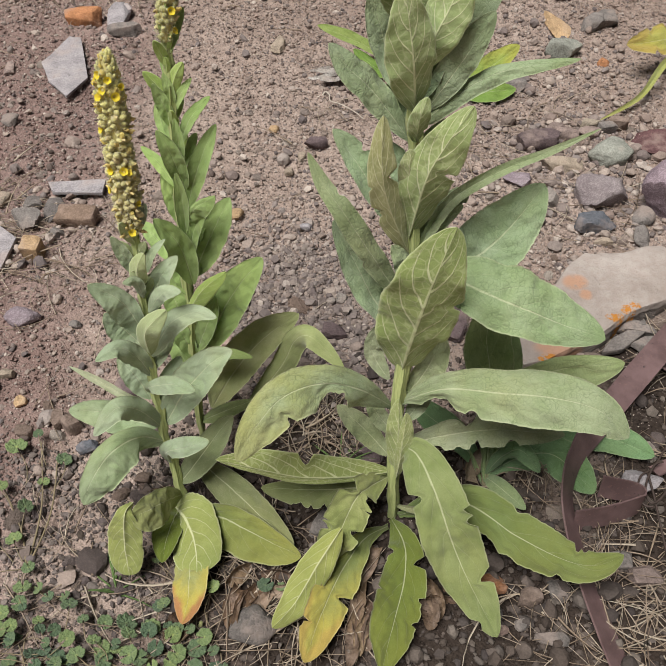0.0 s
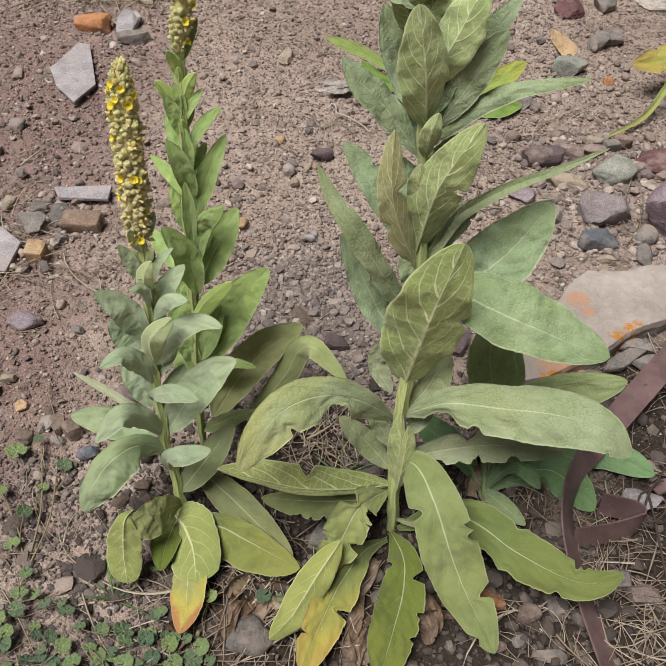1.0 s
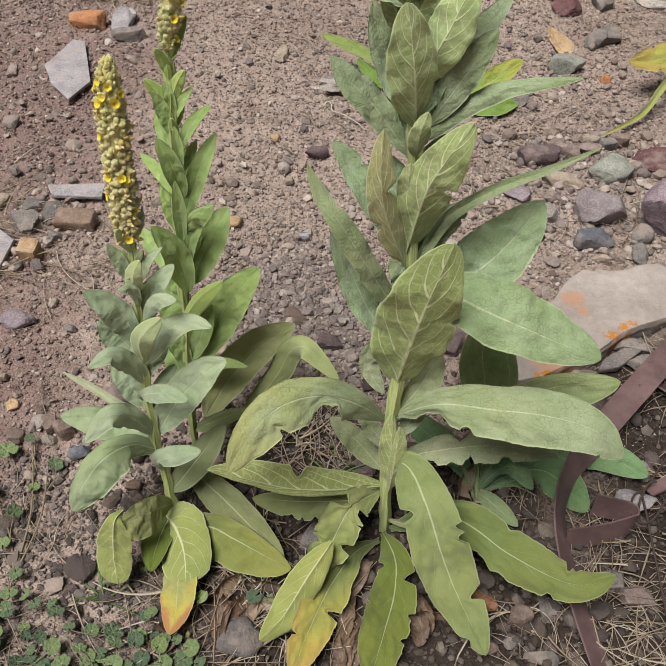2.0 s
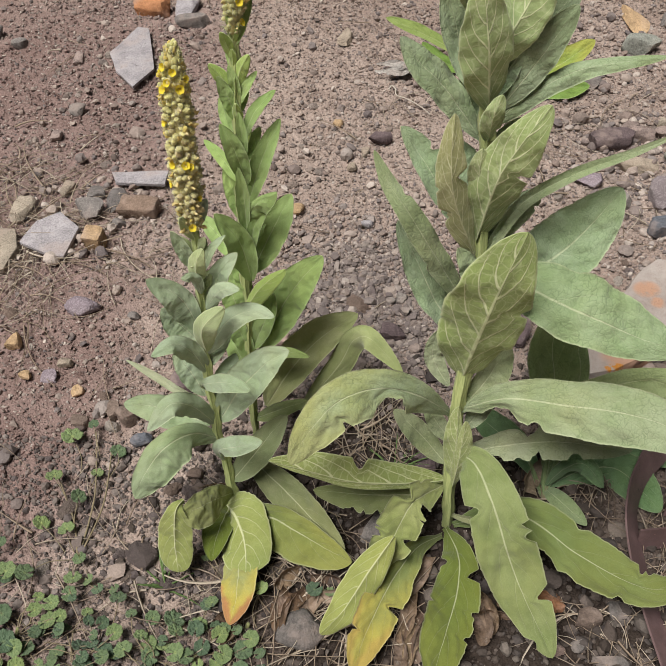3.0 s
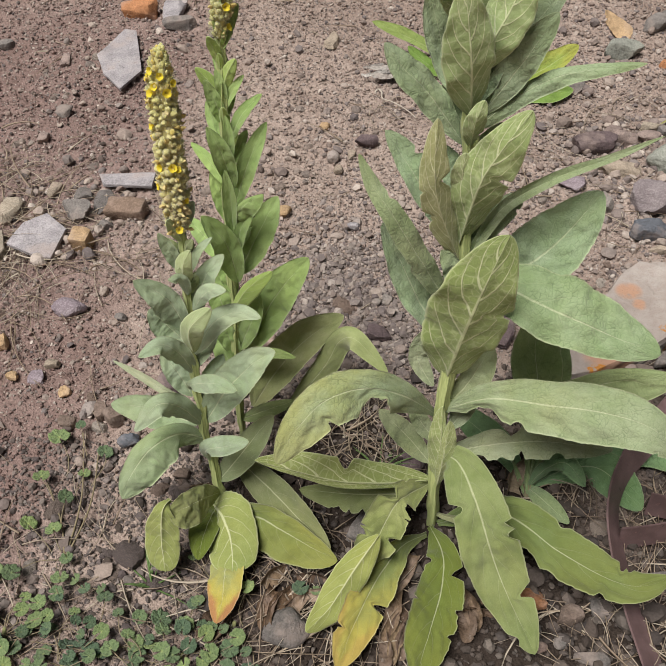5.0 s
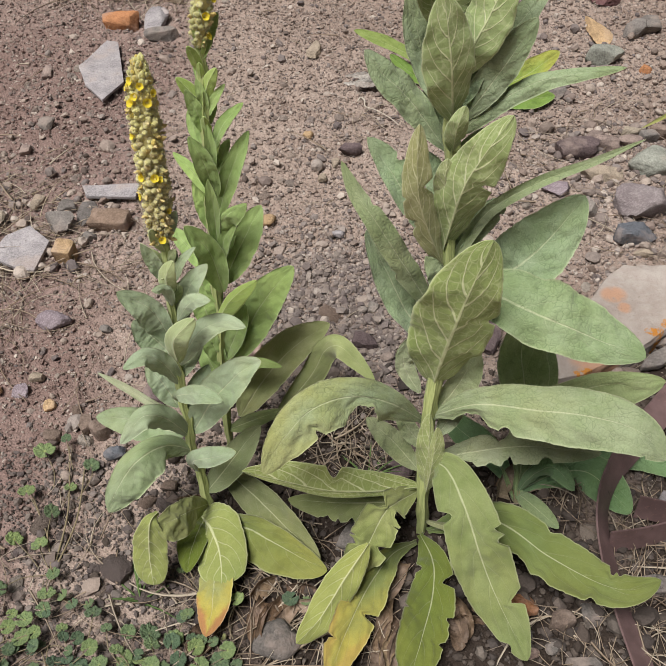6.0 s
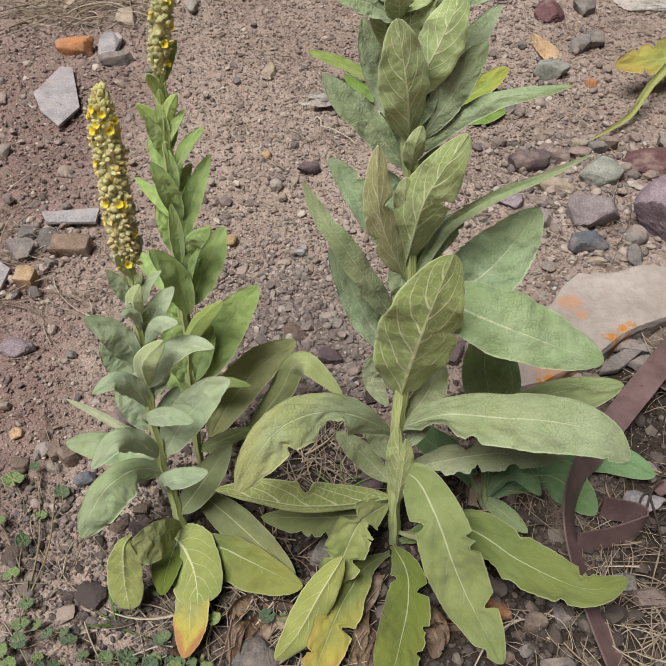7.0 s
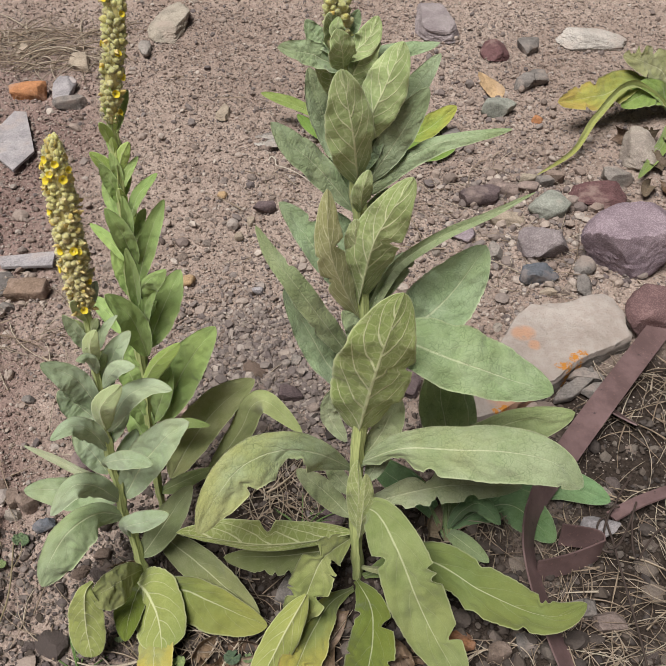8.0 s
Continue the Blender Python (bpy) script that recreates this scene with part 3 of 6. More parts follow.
SAGE, PALE_SAGE, FRESH = (0.295, 0.385, 0.235), (0.34, 0.425, 0.285), (0.33, 0.465, 0.175)

# The small flowering mullein.
flowering = mullein(-0.099, -0.2698, -0.0573, PALE_SAGE, 1, "grey-green felted mullein with a yellow flowering spike")
mullein_stem(flowering, [(0.003, 0.0, -0.02), (-0.009, 0.0, 0.086), (-0.013, 0.0, 0.144), (-0.014, 0.0, 0.211), (-0.015, 0.0, 0.273), (-0.011, 0.0, 0.330), (-0.009, 0.0, 0.382), (-0.010, 0.0, 0.430)], 0.0058, 0.0036)
bracts(flowering, [(-0.011, 0.0, 0.330), (-0.009, 0.0, 0.382), (-0.010, 0.0, 0.415)], 9, 0.034, 0.012, 3)
flower_spike(flowering, [(-0.011, 0.0, 0.410), (-0.009, 0.0, 0.476), (-0.009, 0.0, 0.530), (-0.007, 0.0, 0.590)], 0.0152, 430, [(0.90, -125), (0.88, -80), (0.86, -150), (0.83, -105), (0.80, -60), (0.84, -30), (0.79, -125), (0.62, -140), (0.40, -122), (0.40, -72), (0.39, -55), (0.28, -150), (0.20, -30), (0.74, -170), (0.03, -70), (0.5, 120)], 5, spent=44)
leaf(flowering, [(-0.014, 0.000, 0.359), (-0.020, -0.005, 0.385), (-0.029, -0.010, 0.411)], 0.0072, 0.0068)
leaf(flowering, [(-0.009, -0.008, 0.346), (-0.005, -0.020, 0.380), (0.005, -0.025, 0.401)], 0.0097, 0.0084, under=True, cup=-18)
leaf(flowering, [(-0.006, 0.000, 0.357), (0.007, -0.005, 0.388), (0.023, -0.005, 0.405)], 0.0042, 0.0051)
leaf(flowering, [(-0.009, -0.005, 0.333), (-0.010, -0.020, 0.363), (-0.020, -0.030, 0.369)], 0.0068, 0.0064, cup=-14)
leaf(flowering, [(-0.006, 0.000, 0.310), (0.012, -0.005, 0.358), (0.034, -0.010, 0.388)], 0.0100, 0.0122)
leaf(flowering, [(-0.005, -0.008, 0.316), (0.016, -0.025, 0.352), (0.039, -0.040, 0.365)], 0.0086, 0.0073, cup=-16)
leaf(flowering, [(-0.015, 0.000, 0.279), (-0.031, -0.010, 0.332), (-0.059, -0.020, 0.360)], 0.0172, 0.0115)
leaf(flowering, [(-0.016, 0.000, 0.258), (-0.035, 0.005, 0.279), (-0.055, 0.000, 0.309)], 0.0162, 0.0130)
leaf(flowering, [(-0.010, -0.008, 0.259), (-0.005, -0.030, 0.307), (0.022, -0.040, 0.343)], 0.0114, 0.0132, under=True, cup=-14)
leaf(flowering, [(-0.010, -0.005, 0.253), (0.017, -0.020, 0.308), (0.047, -0.030, 0.332), (0.072, -0.040, 0.333)], 0.0112, 0.0121, cup=-10)
leaf(flowering, [(-0.015, 0.000, 0.218), (-0.022, -0.020, 0.264), (-0.037, -0.035, 0.290), (-0.058, -0.050, 0.284)], 0.0124, 0.0102, cup=-16)
leaf(flowering, [(-0.021, 0.000, 0.185), (-0.036, 0.005, 0.216), (-0.053, 0.010, 0.241)], 0.0136, 0.0136)
leaf(flowering, [(-0.015, -0.005, 0.196), (-0.016, -0.020, 0.220), (0.018, -0.050, 0.251), (0.045, -0.065, 0.255)], 0.0094, 0.0103, cup=-12, peak=0.62)
leaf(flowering, [(-0.009, 0.000, 0.144), (0.022, -0.010, 0.205), (0.056, -0.020, 0.254), (0.083, -0.030, 0.281)], 0.0212, 0.0203)
leaf(flowering, [(-0.016, 0.000, 0.168), (-0.049, 0.000, 0.189), (-0.081, 0.010, 0.204), (-0.115, 0.020, 0.218)], 0.0049, 0.0044, dust=0.7, cup=40)
leaf(flowering, [(-0.020, 0.000, 0.140), (-0.058, 0.010, 0.143), (-0.089, 0.005, 0.160), (-0.121, 0.000, 0.167)], 0.0196, 0.0151, olive=0.2)
leaf(flowering, [(-0.013, 0.000, 0.137), (-0.028, -0.030, 0.194), (-0.048, -0.050, 0.216), (-0.075, -0.060, 0.184)], 0.0148, 0.0120, cup=-18)
leaf(flowering, [(-0.008, 0.000, 0.112), (-0.037, -0.020, 0.142), (-0.069, -0.040, 0.135), (-0.094, -0.055, 0.102), (-0.108, -0.060, 0.068)], 0.0295, 0.0148, olive=0.3, cup=-20, peak=0.55)
leaf(flowering, [(-0.010, -0.005, 0.082), (-0.006, -0.030, 0.126), (0.024, -0.055, 0.160), (0.054, -0.070, 0.185)], 0.0124, 0.0100, peak=0.6, cup=-10)
leaf(flowering, [(-0.003, 0.000, 0.039), (0.025, -0.000, 0.083), (0.053, 0.010, 0.122), (0.070, 0.015, 0.143)], 0.0155, 0.0181, dust=0.3)
leaf(flowering, [(-0.001, 0.000, 0.017), (-0.014, -0.045, 0.056), (-0.029, -0.075, 0.074), (-0.043, -0.090, 0.080)], 0.0268, 0.0169, pale=0.9, blunt=0.8, peak=0.6, cup=-6)
leaf(flowering, [(-0.044, -0.075, 0.088), (-0.050, -0.090, 0.085), (-0.054, -0.100, 0.040), (-0.051, -0.115, 0.005)], 0.0199, 0.0209, under=True, pale=0.5, peak=0.6, cup=-8, blunt=0.85)
leaf(flowering, [(-0.011, -0.007, 0.002), (0.008, -0.043, 0.021), (0.024, -0.080, 0.016), (0.029, -0.113, 0.006)], 0.0329, 0.0318, under=True, pale=0.4, peak=0.5, cup=-14, blunt=0.75)
leaf(flowering, [(0.009, -0.013, 0.001), (0.057, -0.044, 0.021), (0.103, -0.068, 0.015), (0.153, -0.094, 0.010)], 0.0192, 0.0327, pale=0.2, age=0.2, olive=0.7)
leaf(flowering, [(0.016, 0.020, 0.065), (0.057, 0.002, 0.031), (0.096, -0.035, 0.023), (0.144, -0.080, 0.013)], 0.0207, 0.0223, dust=0.5, olive=0.6)
leaf(flowering, [(0.009, -0.050, -0.007), (0.019, -0.107, 0.007), (0.021, -0.142, -0.000), (0.018, -0.173, -0.007)], 0.0207, 0.0207, age=1.0, pale=0.6, cup=-14)
leaf(flowering, [(-0.006, -0.004, 0.003), (-0.012, -0.063, 0.017), (-0.015, -0.100, 0.009)], 0.0156, 0.0187, olive=1.0)
leaf(flowering, [(-0.013, 0.000, 0.290), (0.000, 0.005, 0.321), (0.009, 0.010, 0.345)], 0.0090, 0.0081)
leaf(flowering, [(-0.016, 0.000, 0.171), (0.003, 0.005, 0.207), (0.018, 0.010, 0.241)], 0.0127, 0.0117)
leaf(flowering, [(-0.015, 0.000, 0.230), (0.003, 0.005, 0.263), (0.016, 0.010, 0.284)], 0.0113, 0.0103)

# The slender mullein behind it.
slender = mullein(-0.0888, -0.1688, -0.0359, FRESH, 1, "fresh green mullein with a long young spike")
mullein_stem(slender, [(0.0, 0.0, -0.02), (0.004, 0.0, 0.102), (0.007, 0.0, 0.206), (0.010, 0.0, 0.298), (0.012, 0.0, 0.380), (0.015, 0.0, 0.453), (0.016, 0.0, 0.507), (0.018, 0.0, 0.560)], 0.0052, 0.0040)
bracts(slender, [(0.013, 0.0, 0.42), (0.015, 0.0, 0.453), (0.016, 0.0, 0.507), (0.016, 0.0, 0.545)], 9, 0.042, 0.013, 4)
bracts(slender, [(0.016, 0.0, 0.500), (0.016, 0.0, 0.543), (0.024, 0.0, 0.58)], 12, 0.020, 0.007, 9)
flower_spike(slender, [(0.016, 0.0, 0.545), (0.024, 0.0, 0.588), (0.031, 0.0, 0.621), (0.037, 0.0, 0.655), (0.048, 0.0, 0.735)], 0.0115, 360, [(0.05, -20), (0.16, -60), (0.24, -30), (0.30, -140), (0.36, -60), (0.40, 170), (0.55, -50), (0.62, -130), (0.7, -90), (0.74, -20), (0.8, -150), (0.6, 60)], 11, 0.3, 0.35, 14)
leaf(slender, [(0.014, -0.000, 0.453), (0.008, -0.005, 0.482), (-0.000, -0.010, 0.506)], 0.0073, 0.0069)
leaf(slender, [(0.018, -0.000, 0.435), (0.034, -0.005, 0.468), (0.056, -0.005, 0.491)], 0.0069, 0.0065)
leaf(slender, [(0.012, -0.000, 0.432), (0.001, 0.010, 0.454), (-0.005, 0.015, 0.475)], 0.0062, 0.0062)
leaf(slender, [(0.019, -0.000, 0.383), (0.011, -0.015, 0.431), (-0.000, -0.020, 0.461)], 0.0097, 0.0106, cup=24)
leaf(slender, [(0.016, -0.000, 0.354), (0.038, -0.000, 0.416), (0.058, 0.005, 0.457)], 0.0100, 0.0109, cup=20)
leaf(slender, [(0.010, -0.000, 0.385), (-0.008, 0.010, 0.409), (-0.028, 0.020, 0.425)], 0.0064, 0.0060)
leaf(slender, [(0.010, -0.000, 0.337), (0.002, 0.005, 0.373), (-0.006, 0.010, 0.400)], 0.0094, 0.0094)
leaf(slender, [(0.015, -0.005, 0.329), (0.028, -0.020, 0.367), (0.055, -0.030, 0.391)], 0.0055, 0.0147, cup=-22)
leaf(slender, [(0.015, -0.000, 0.268), (0.040, -0.000, 0.320), (0.066, 0.005, 0.370)], 0.0169, 0.0184)
leaf(slender, [(0.016, -0.005, 0.260), (0.008, -0.020, 0.324), (-0.014, -0.030, 0.363)], 0.0152, 0.0133, cup=20)
leaf(slender, [(-0.003, -0.000, 0.286), (-0.022, 0.015, 0.307), (-0.044, 0.025, 0.329)], 0.0104, 0.0104)
leaf(slender, [(0.004, -0.005, 0.213), (0.028, -0.020, 0.260), (0.060, -0.030, 0.294)], 0.0069, 0.0129, under=True, cup=-12)
leaf(slender, [(0.018, -0.000, 0.152), (0.058, -0.005, 0.239), (0.100, -0.010, 0.300)], 0.0224, 0.0234)
leaf(slender, [(0.001, -0.000, 0.186), (-0.010, -0.000, 0.232), (-0.021, 0.005, 0.270)], 0.0133, 0.0133)
leaf(slender, [(0.020, -0.000, 0.053), (0.051, 0.010, 0.106), (0.090, 0.030, 0.147), (0.139, 0.040, 0.182)], 0.0271, 0.0215, dust=1.0, pale=0.4, cup=10)
leaf(slender, [(0.062, 0.020, 0.027), (0.115, 0.020, 0.111), (0.133, 0.015, 0.156), (0.152, -0.000, 0.177), (0.176, -0.010, 0.159), (0.198, -0.020, 0.136)], 0.0148, 0.0159, pale=0.35, dust=0.7, olive=0.2, cup=-20)
leaf(slender, [(0.012, -0.000, 0.122), (0.048, -0.010, 0.156), (0.082, -0.020, 0.159)], 0.0064, 0.0075, pale=0.3)
leaf(slender, [(0.002, -0.000, 0.029), (0.049, -0.030, 0.080), (0.083, -0.040, 0.105)], 0.0088, 0.0104, dust=0.4)
leaf(slender, [(0.003, -0.000, 0.094), (-0.011, -0.000, 0.146), (-0.025, 0.005, 0.181)], 0.0124, 0.0124)
leaf(slender, [(0.008, -0.000, 0.109), (-0.004, 0.010, 0.156), (-0.012, 0.015, 0.185)], 0.0114, 0.0114)
leaf(slender, [(0.008, -0.000, 0.152), (0.029, -0.010, 0.207), (0.042, -0.010, 0.246)], 0.0119, 0.0119)
leaf(slender, [(0.015, -0.000, 0.405), (0.027, 0.005, 0.428), (0.036, 0.010, 0.445)], 0.0072, 0.0063)
leaf(slender, [(0.018, -0.000, 0.476), (0.015, -0.005, 0.498), (0.011, -0.005, 0.515)], 0.0051, 0.0051)
leaf(slender, [(0.016, -0.000, 0.472), (0.027, -0.005, 0.494), (0.039, -0.005, 0.510)], 0.0047, 0.0047)
leaf(slender, [(0.013, -0.000, 0.298), (0.026, 0.005, 0.329), (0.037, 0.010, 0.349)], 0.0097, 0.0087)
leaf(slender, [(0.010, -0.000, 0.238), (0.000, 0.005, 0.271), (-0.009, 0.010, 0.297)], 0.0100, 0.0100)
leaf(slender, [(0.007, -0.000, 0.138), (-0.005, -0.005, 0.183), (-0.013, -0.005, 0.215)], 0.0116, 0.0105)
leaf(slender, [(0.015, -0.006, 0.324), (0.017, -0.015, 0.378), (0.014, -0.018, 0.412)], 0.0078, 0.0069, cup=28)
leaf(slender, [(0.015, -0.006, 0.296), (0.026, -0.014, 0.340), (0.046, -0.016, 0.375)], 0.0061, 0.0094, cup=24)
leaf(slender, [(0.017, -0.006, 0.408), (0.020, -0.014, 0.446), (0.019, -0.016, 0.472)], 0.0057, 0.0057, cup=28)

# The tall leafy mullein.
tall = mullein(0.1701, -0.2869, -0.061, SAGE, 0, "tall leafy mullein with large eaten lower leaves")
mullein_stem(tall, [(0.0, 0.0, -0.02), (-0.001, 0.0, 0.102), (-0.002, 0.0, 0.187), (0.000, 0.0, 0.263), (0.003, 0.0, 0.343), (0.002, 0.0, 0.423), (-0.002, 0.0, 0.487), (-0.008, 0.0, 0.555), (-0.016, 0.0, 0.616), (-0.024, 0.0, 0.680)], 0.0080, 0.0044)
bracts(tall, [(-0.008, 0.0, 0.555), (-0.016, 0.0, 0.616), (-0.024, 0.0, 0.674)], 8, 0.05, 0.022, 6)
flower_spike(tall, [(-0.023, 0.0, 0.668), (-0.025, 0.0, 0.69), (-0.026, 0.0, 0.725)], 0.013, 70, [], 17, 0.0, 0.5, 4)
leaf(tall, [(-0.006, 0.000, 0.188), (-0.049, -0.040, 0.253), (-0.091, -0.060, 0.279), (-0.130, -0.080, 0.278), (-0.160, -0.090, 0.243), (-0.179, -0.100, 0.206)], 0.0279, 0.0199, peak=0.62, bites=((0.44, 1, 0.085, 0.8), (0.72, 1, 0.02, 0.35)), age=0.3, cup=-12, dust=0.15, olive=0.15)
leaf(tall, [(-0.005, 0.000, 0.080), (-0.060, -0.020, 0.093), (-0.118, -0.040, 0.116), (-0.165, -0.050, 0.142), (-0.209, -0.060, 0.167)], 0.0074, 0.0261, under=True, olive=0.6, dust=0.3, bites=((0.52, -1, 0.05, 0.55),), cup=-6)
leaf(tall, [(-0.014, -0.000, 0.055), (-0.091, -0.010, 0.059), (-0.165, -0.020, 0.075)], 0.0209, 0.0131, olive=0.7, dust=0.4, chew=0.3)
leaf(tall, [(-0.001, 0.000, 0.197), (0.043, -0.030, 0.244), (0.099, -0.050, 0.256), (0.150, -0.070, 0.267), (0.192, -0.090, 0.267), (0.225, -0.100, 0.239)], 0.0254, 0.0310, peak=0.6, bites=((0.2, -1, 0.09, 0.6),), chew=0.15, cup=-8, dust=0.35, olive=0.2)
leaf(tall, [(0.007, 0.000, 0.127), (0.060, 0.010, 0.133), (0.120, 0.010, 0.142), (0.201, 0.000, 0.143)], 0.0202, 0.0192, dust=0.6, chew=0.9, bites=((0.42, 1, 0.06, 0.6), (0.2, -1, 0.05, 0.5)))
leaf(tall, [(0.004, 0.000, 0.213), (0.118, 0.040, 0.187), (0.194, 0.040, 0.212), (0.262, 0.030, 0.230)], 0.0138, 0.0272, peak=0.74, olive=0.35, pale=0.3, cup=-6)
leaf(tall, [(0.010, 0.000, 0.351), (0.043, -0.020, 0.378), (0.087, -0.040, 0.370), (0.138, -0.050, 0.352), (0.191, -0.060, 0.336)], 0.0348, 0.0271, peak=0.5, cup=-10, olive=0.2)
leaf(tall, [(0.012, 0.000, 0.356), (0.063, 0.010, 0.384), (0.098, 0.020, 0.414), (0.130, 0.030, 0.460)], 0.0320, 0.0294, cup=14)
leaf(tall, [(-0.001, 0.000, 0.248), (0.005, -0.030, 0.322), (0.015, -0.060, 0.406), (0.029, -0.070, 0.470)], 0.0398, 0.0347, under=True, olive=0.5, bites=((0.56, -1, 0.025, 0.25),), cup=-10, peak=0.46)
leaf(tall, [(0.003, 0.000, 0.203), (0.027, 0.010, 0.235), (0.047, 0.020, 0.279)], 0.0133, 0.0180, dust=0.5, pale=0.3)
leaf(tall, [(-0.002, 0.000, 0.298), (-0.035, 0.005, 0.339), (-0.058, 0.010, 0.387), (-0.078, 0.015, 0.428)], 0.0153, 0.0225, cup=10)
leaf(tall, [(-0.013, 0.000, 0.353), (-0.043, -0.015, 0.410), (-0.070, -0.020, 0.458), (-0.089, -0.010, 0.482), (-0.102, 0.000, 0.508)], 0.0117, 0.0125, dust=0.35, olive=0.35, peak=0.36, cup=-14, chew=0.2)
leaf(tall, [(-0.010, 0.000, 0.423), (-0.042, 0.000, 0.473), (-0.062, 0.010, 0.501), (-0.079, 0.015, 0.524)], 0.0116, 0.0175, chew=0.3, bites=((0.5, -1, 0.05, 0.4),))
leaf(tall, [(-0.003, 0.000, 0.398), (-0.029, -0.025, 0.469), (-0.037, -0.035, 0.516), (-0.037, -0.035, 0.558)], 0.0131, 0.0146, under=True, dust=0.9, chew=0.5, bites=((0.4, 1, 0.06, 0.35), (0.6, -1, 0.05, 0.35)), cup=-22)
leaf(tall, [(-0.004, 0.000, 0.419), (0.004, -0.030, 0.494), (0.018, -0.045, 0.537), (0.036, -0.050, 0.572)], 0.0209, 0.0216, under=True, olive=0.2, bites=((0.58, -1, 0.03, 0.45),), cup=-16)
leaf(tall, [(0.007, 0.000, 0.404), (0.033, 0.005, 0.453), (0.078, 0.010, 0.483), (0.126, 0.015, 0.502), (0.170, 0.020, 0.522)], 0.0055, 0.0063, dust=0.4, pale=0.2, cup=45, peak=0.3)
leaf(tall, [(0.006, 0.000, 0.405), (0.023, 0.005, 0.438), (0.054, 0.010, 0.470)], 0.0114, 0.0130, dust=0.2, chew=0.4, cup=-20)
leaf(tall, [(0.001, 0.000, 0.536), (0.027, -0.005, 0.563), (0.058, -0.010, 0.584), (0.093, -0.010, 0.592), (0.129, -0.010, 0.597)], 0.0074, 0.0088, pale=0.15, cup=-30, peak=0.34)
leaf(tall, [(0.002, 0.000, 0.546), (0.025, -0.010, 0.588), (0.051, -0.015, 0.637)], 0.0148, 0.0120, dust=0.25, cup=-10)
leaf(tall, [(-0.008, -0.005, 0.549), (-0.015, -0.030, 0.604), (-0.026, -0.040, 0.662)], 0.0203, 0.0193, under=True, cup=-14)
leaf(tall, [(-0.007, 0.000, 0.585), (0.010, -0.020, 0.633), (0.027, -0.020, 0.677)], 0.0183, 0.0176, under=True, cup=-14)
leaf(tall, [(-0.002, 0.000, 0.570), (0.038, 0.020, 0.614), (0.069, 0.030, 0.653)], 0.0121, 0.0100, dust=0.2)
leaf(tall, [(-0.009, 0.000, 0.518), (-0.043, -0.005, 0.565), (-0.065, -0.010, 0.588), (-0.083, -0.010, 0.610)], 0.0127, 0.0141, dust=0.2, peak=0.55, cup=-12)
leaf(tall, [(-0.018, 0.000, 0.559), (-0.034, 0.025, 0.597), (-0.048, 0.030, 0.644)], 0.0131, 0.0131, dust=0.15, cup=16)
leaf(tall, [(-0.021, 0.000, 0.649), (-0.045, -0.010, 0.665), (-0.075, -0.020, 0.675)], 0.0098, 0.0098, dust=0.1)
leaf(tall, [(-0.022, -0.005, 0.653), (-0.024, -0.020, 0.672), (-0.029, -0.025, 0.689)], 0.0115, 0.0109, under=True)
leaf(tall, [(-0.021, 0.000, 0.658), (-0.003, -0.010, 0.674), (0.007, -0.010, 0.695)], 0.0097, 0.0097, under=True)
leaf(tall, [(-0.018, 0.000, 0.652), (0.015, 0.000, 0.664), (0.045, 0.000, 0.667), (0.061, 0.000, 0.670)], 0.0063, 0.0063, cup=-20)
leaf(tall, [(-0.024, 0.000, 0.665), (-0.042, 0.000, 0.677), (-0.051, 0.000, 0.691)], 0.0082, 0.0082)
leaf(tall, [(-0.023, 0.000, 0.671), (-0.027, -0.015, 0.686), (-0.025, -0.015, 0.696)], 0.0067, 0.0067, under=True)
leaf(tall, [(-0.023, 0.000, 0.671), (-0.013, 0.000, 0.686), (-0.008, 0.000, 0.698)], 0.0062, 0.0062)
leaf(tall, [(-0.009, 0.000, 0.524), (-0.025, 0.010, 0.547), (-0.030, 0.015, 0.568)], 0.0093, 0.0093)
leaf(tall, [(-0.002, 0.000, 0.487), (0.012, 0.010, 0.511), (0.029, 0.015, 0.534)], 0.0108, 0.0089)
leaf(tall, [(-0.006, 0.000, 0.465), (-0.017, 0.010, 0.490), (-0.030, 0.015, 0.512)], 0.0110, 0.0110)
leaf(tall, [(-0.009, 0.000, 0.379), (0.006, 0.010, 0.403), (0.016, 0.015, 0.434)], 0.0126, 0.0105)
leaf(tall, [(0.005, 0.000, 0.126), (0.021, -0.030, 0.141), (0.039, -0.080, 0.127), (0.067, -0.120, 0.059), (0.109, -0.173, -0.007)], 0.0312, 0.0302, peak=0.5, bites=((0.33, -1, 0.028, 0.5), (0.42, 1, 0.012, 0.35)), pale=0.4, olive=0.15, chew=0.3)
leaf(tall, [(0.008, -0.005, 0.003), (0.078, -0.040, 0.068), (0.139, -0.080, 0.056), (0.188, -0.110, 0.051), (0.221, -0.125, 0.059), (0.249, -0.125, 0.078)], 0.0266, 0.0276, peak=0.56, bites=((0.5, -1, 0.06, 0.3), (0.85, 1, 0.02, 0.3)), olive=0.45, age=0.1, chew=0.5, cup=-8)
leaf(tall, [(-0.001, -0.010, 0.002), (0.011, -0.065, 0.016), (0.006, -0.112, 0.006), (-0.013, -0.170, -0.006), (-0.024, -0.210, -0.015)], 0.0264, 0.0274, peak=0.6, chew=0.4, bites=((0.38, 1, 0.03, 0.6), (0.3, -1, 0.025, 0.45)), olive=0.85, age=0.12)
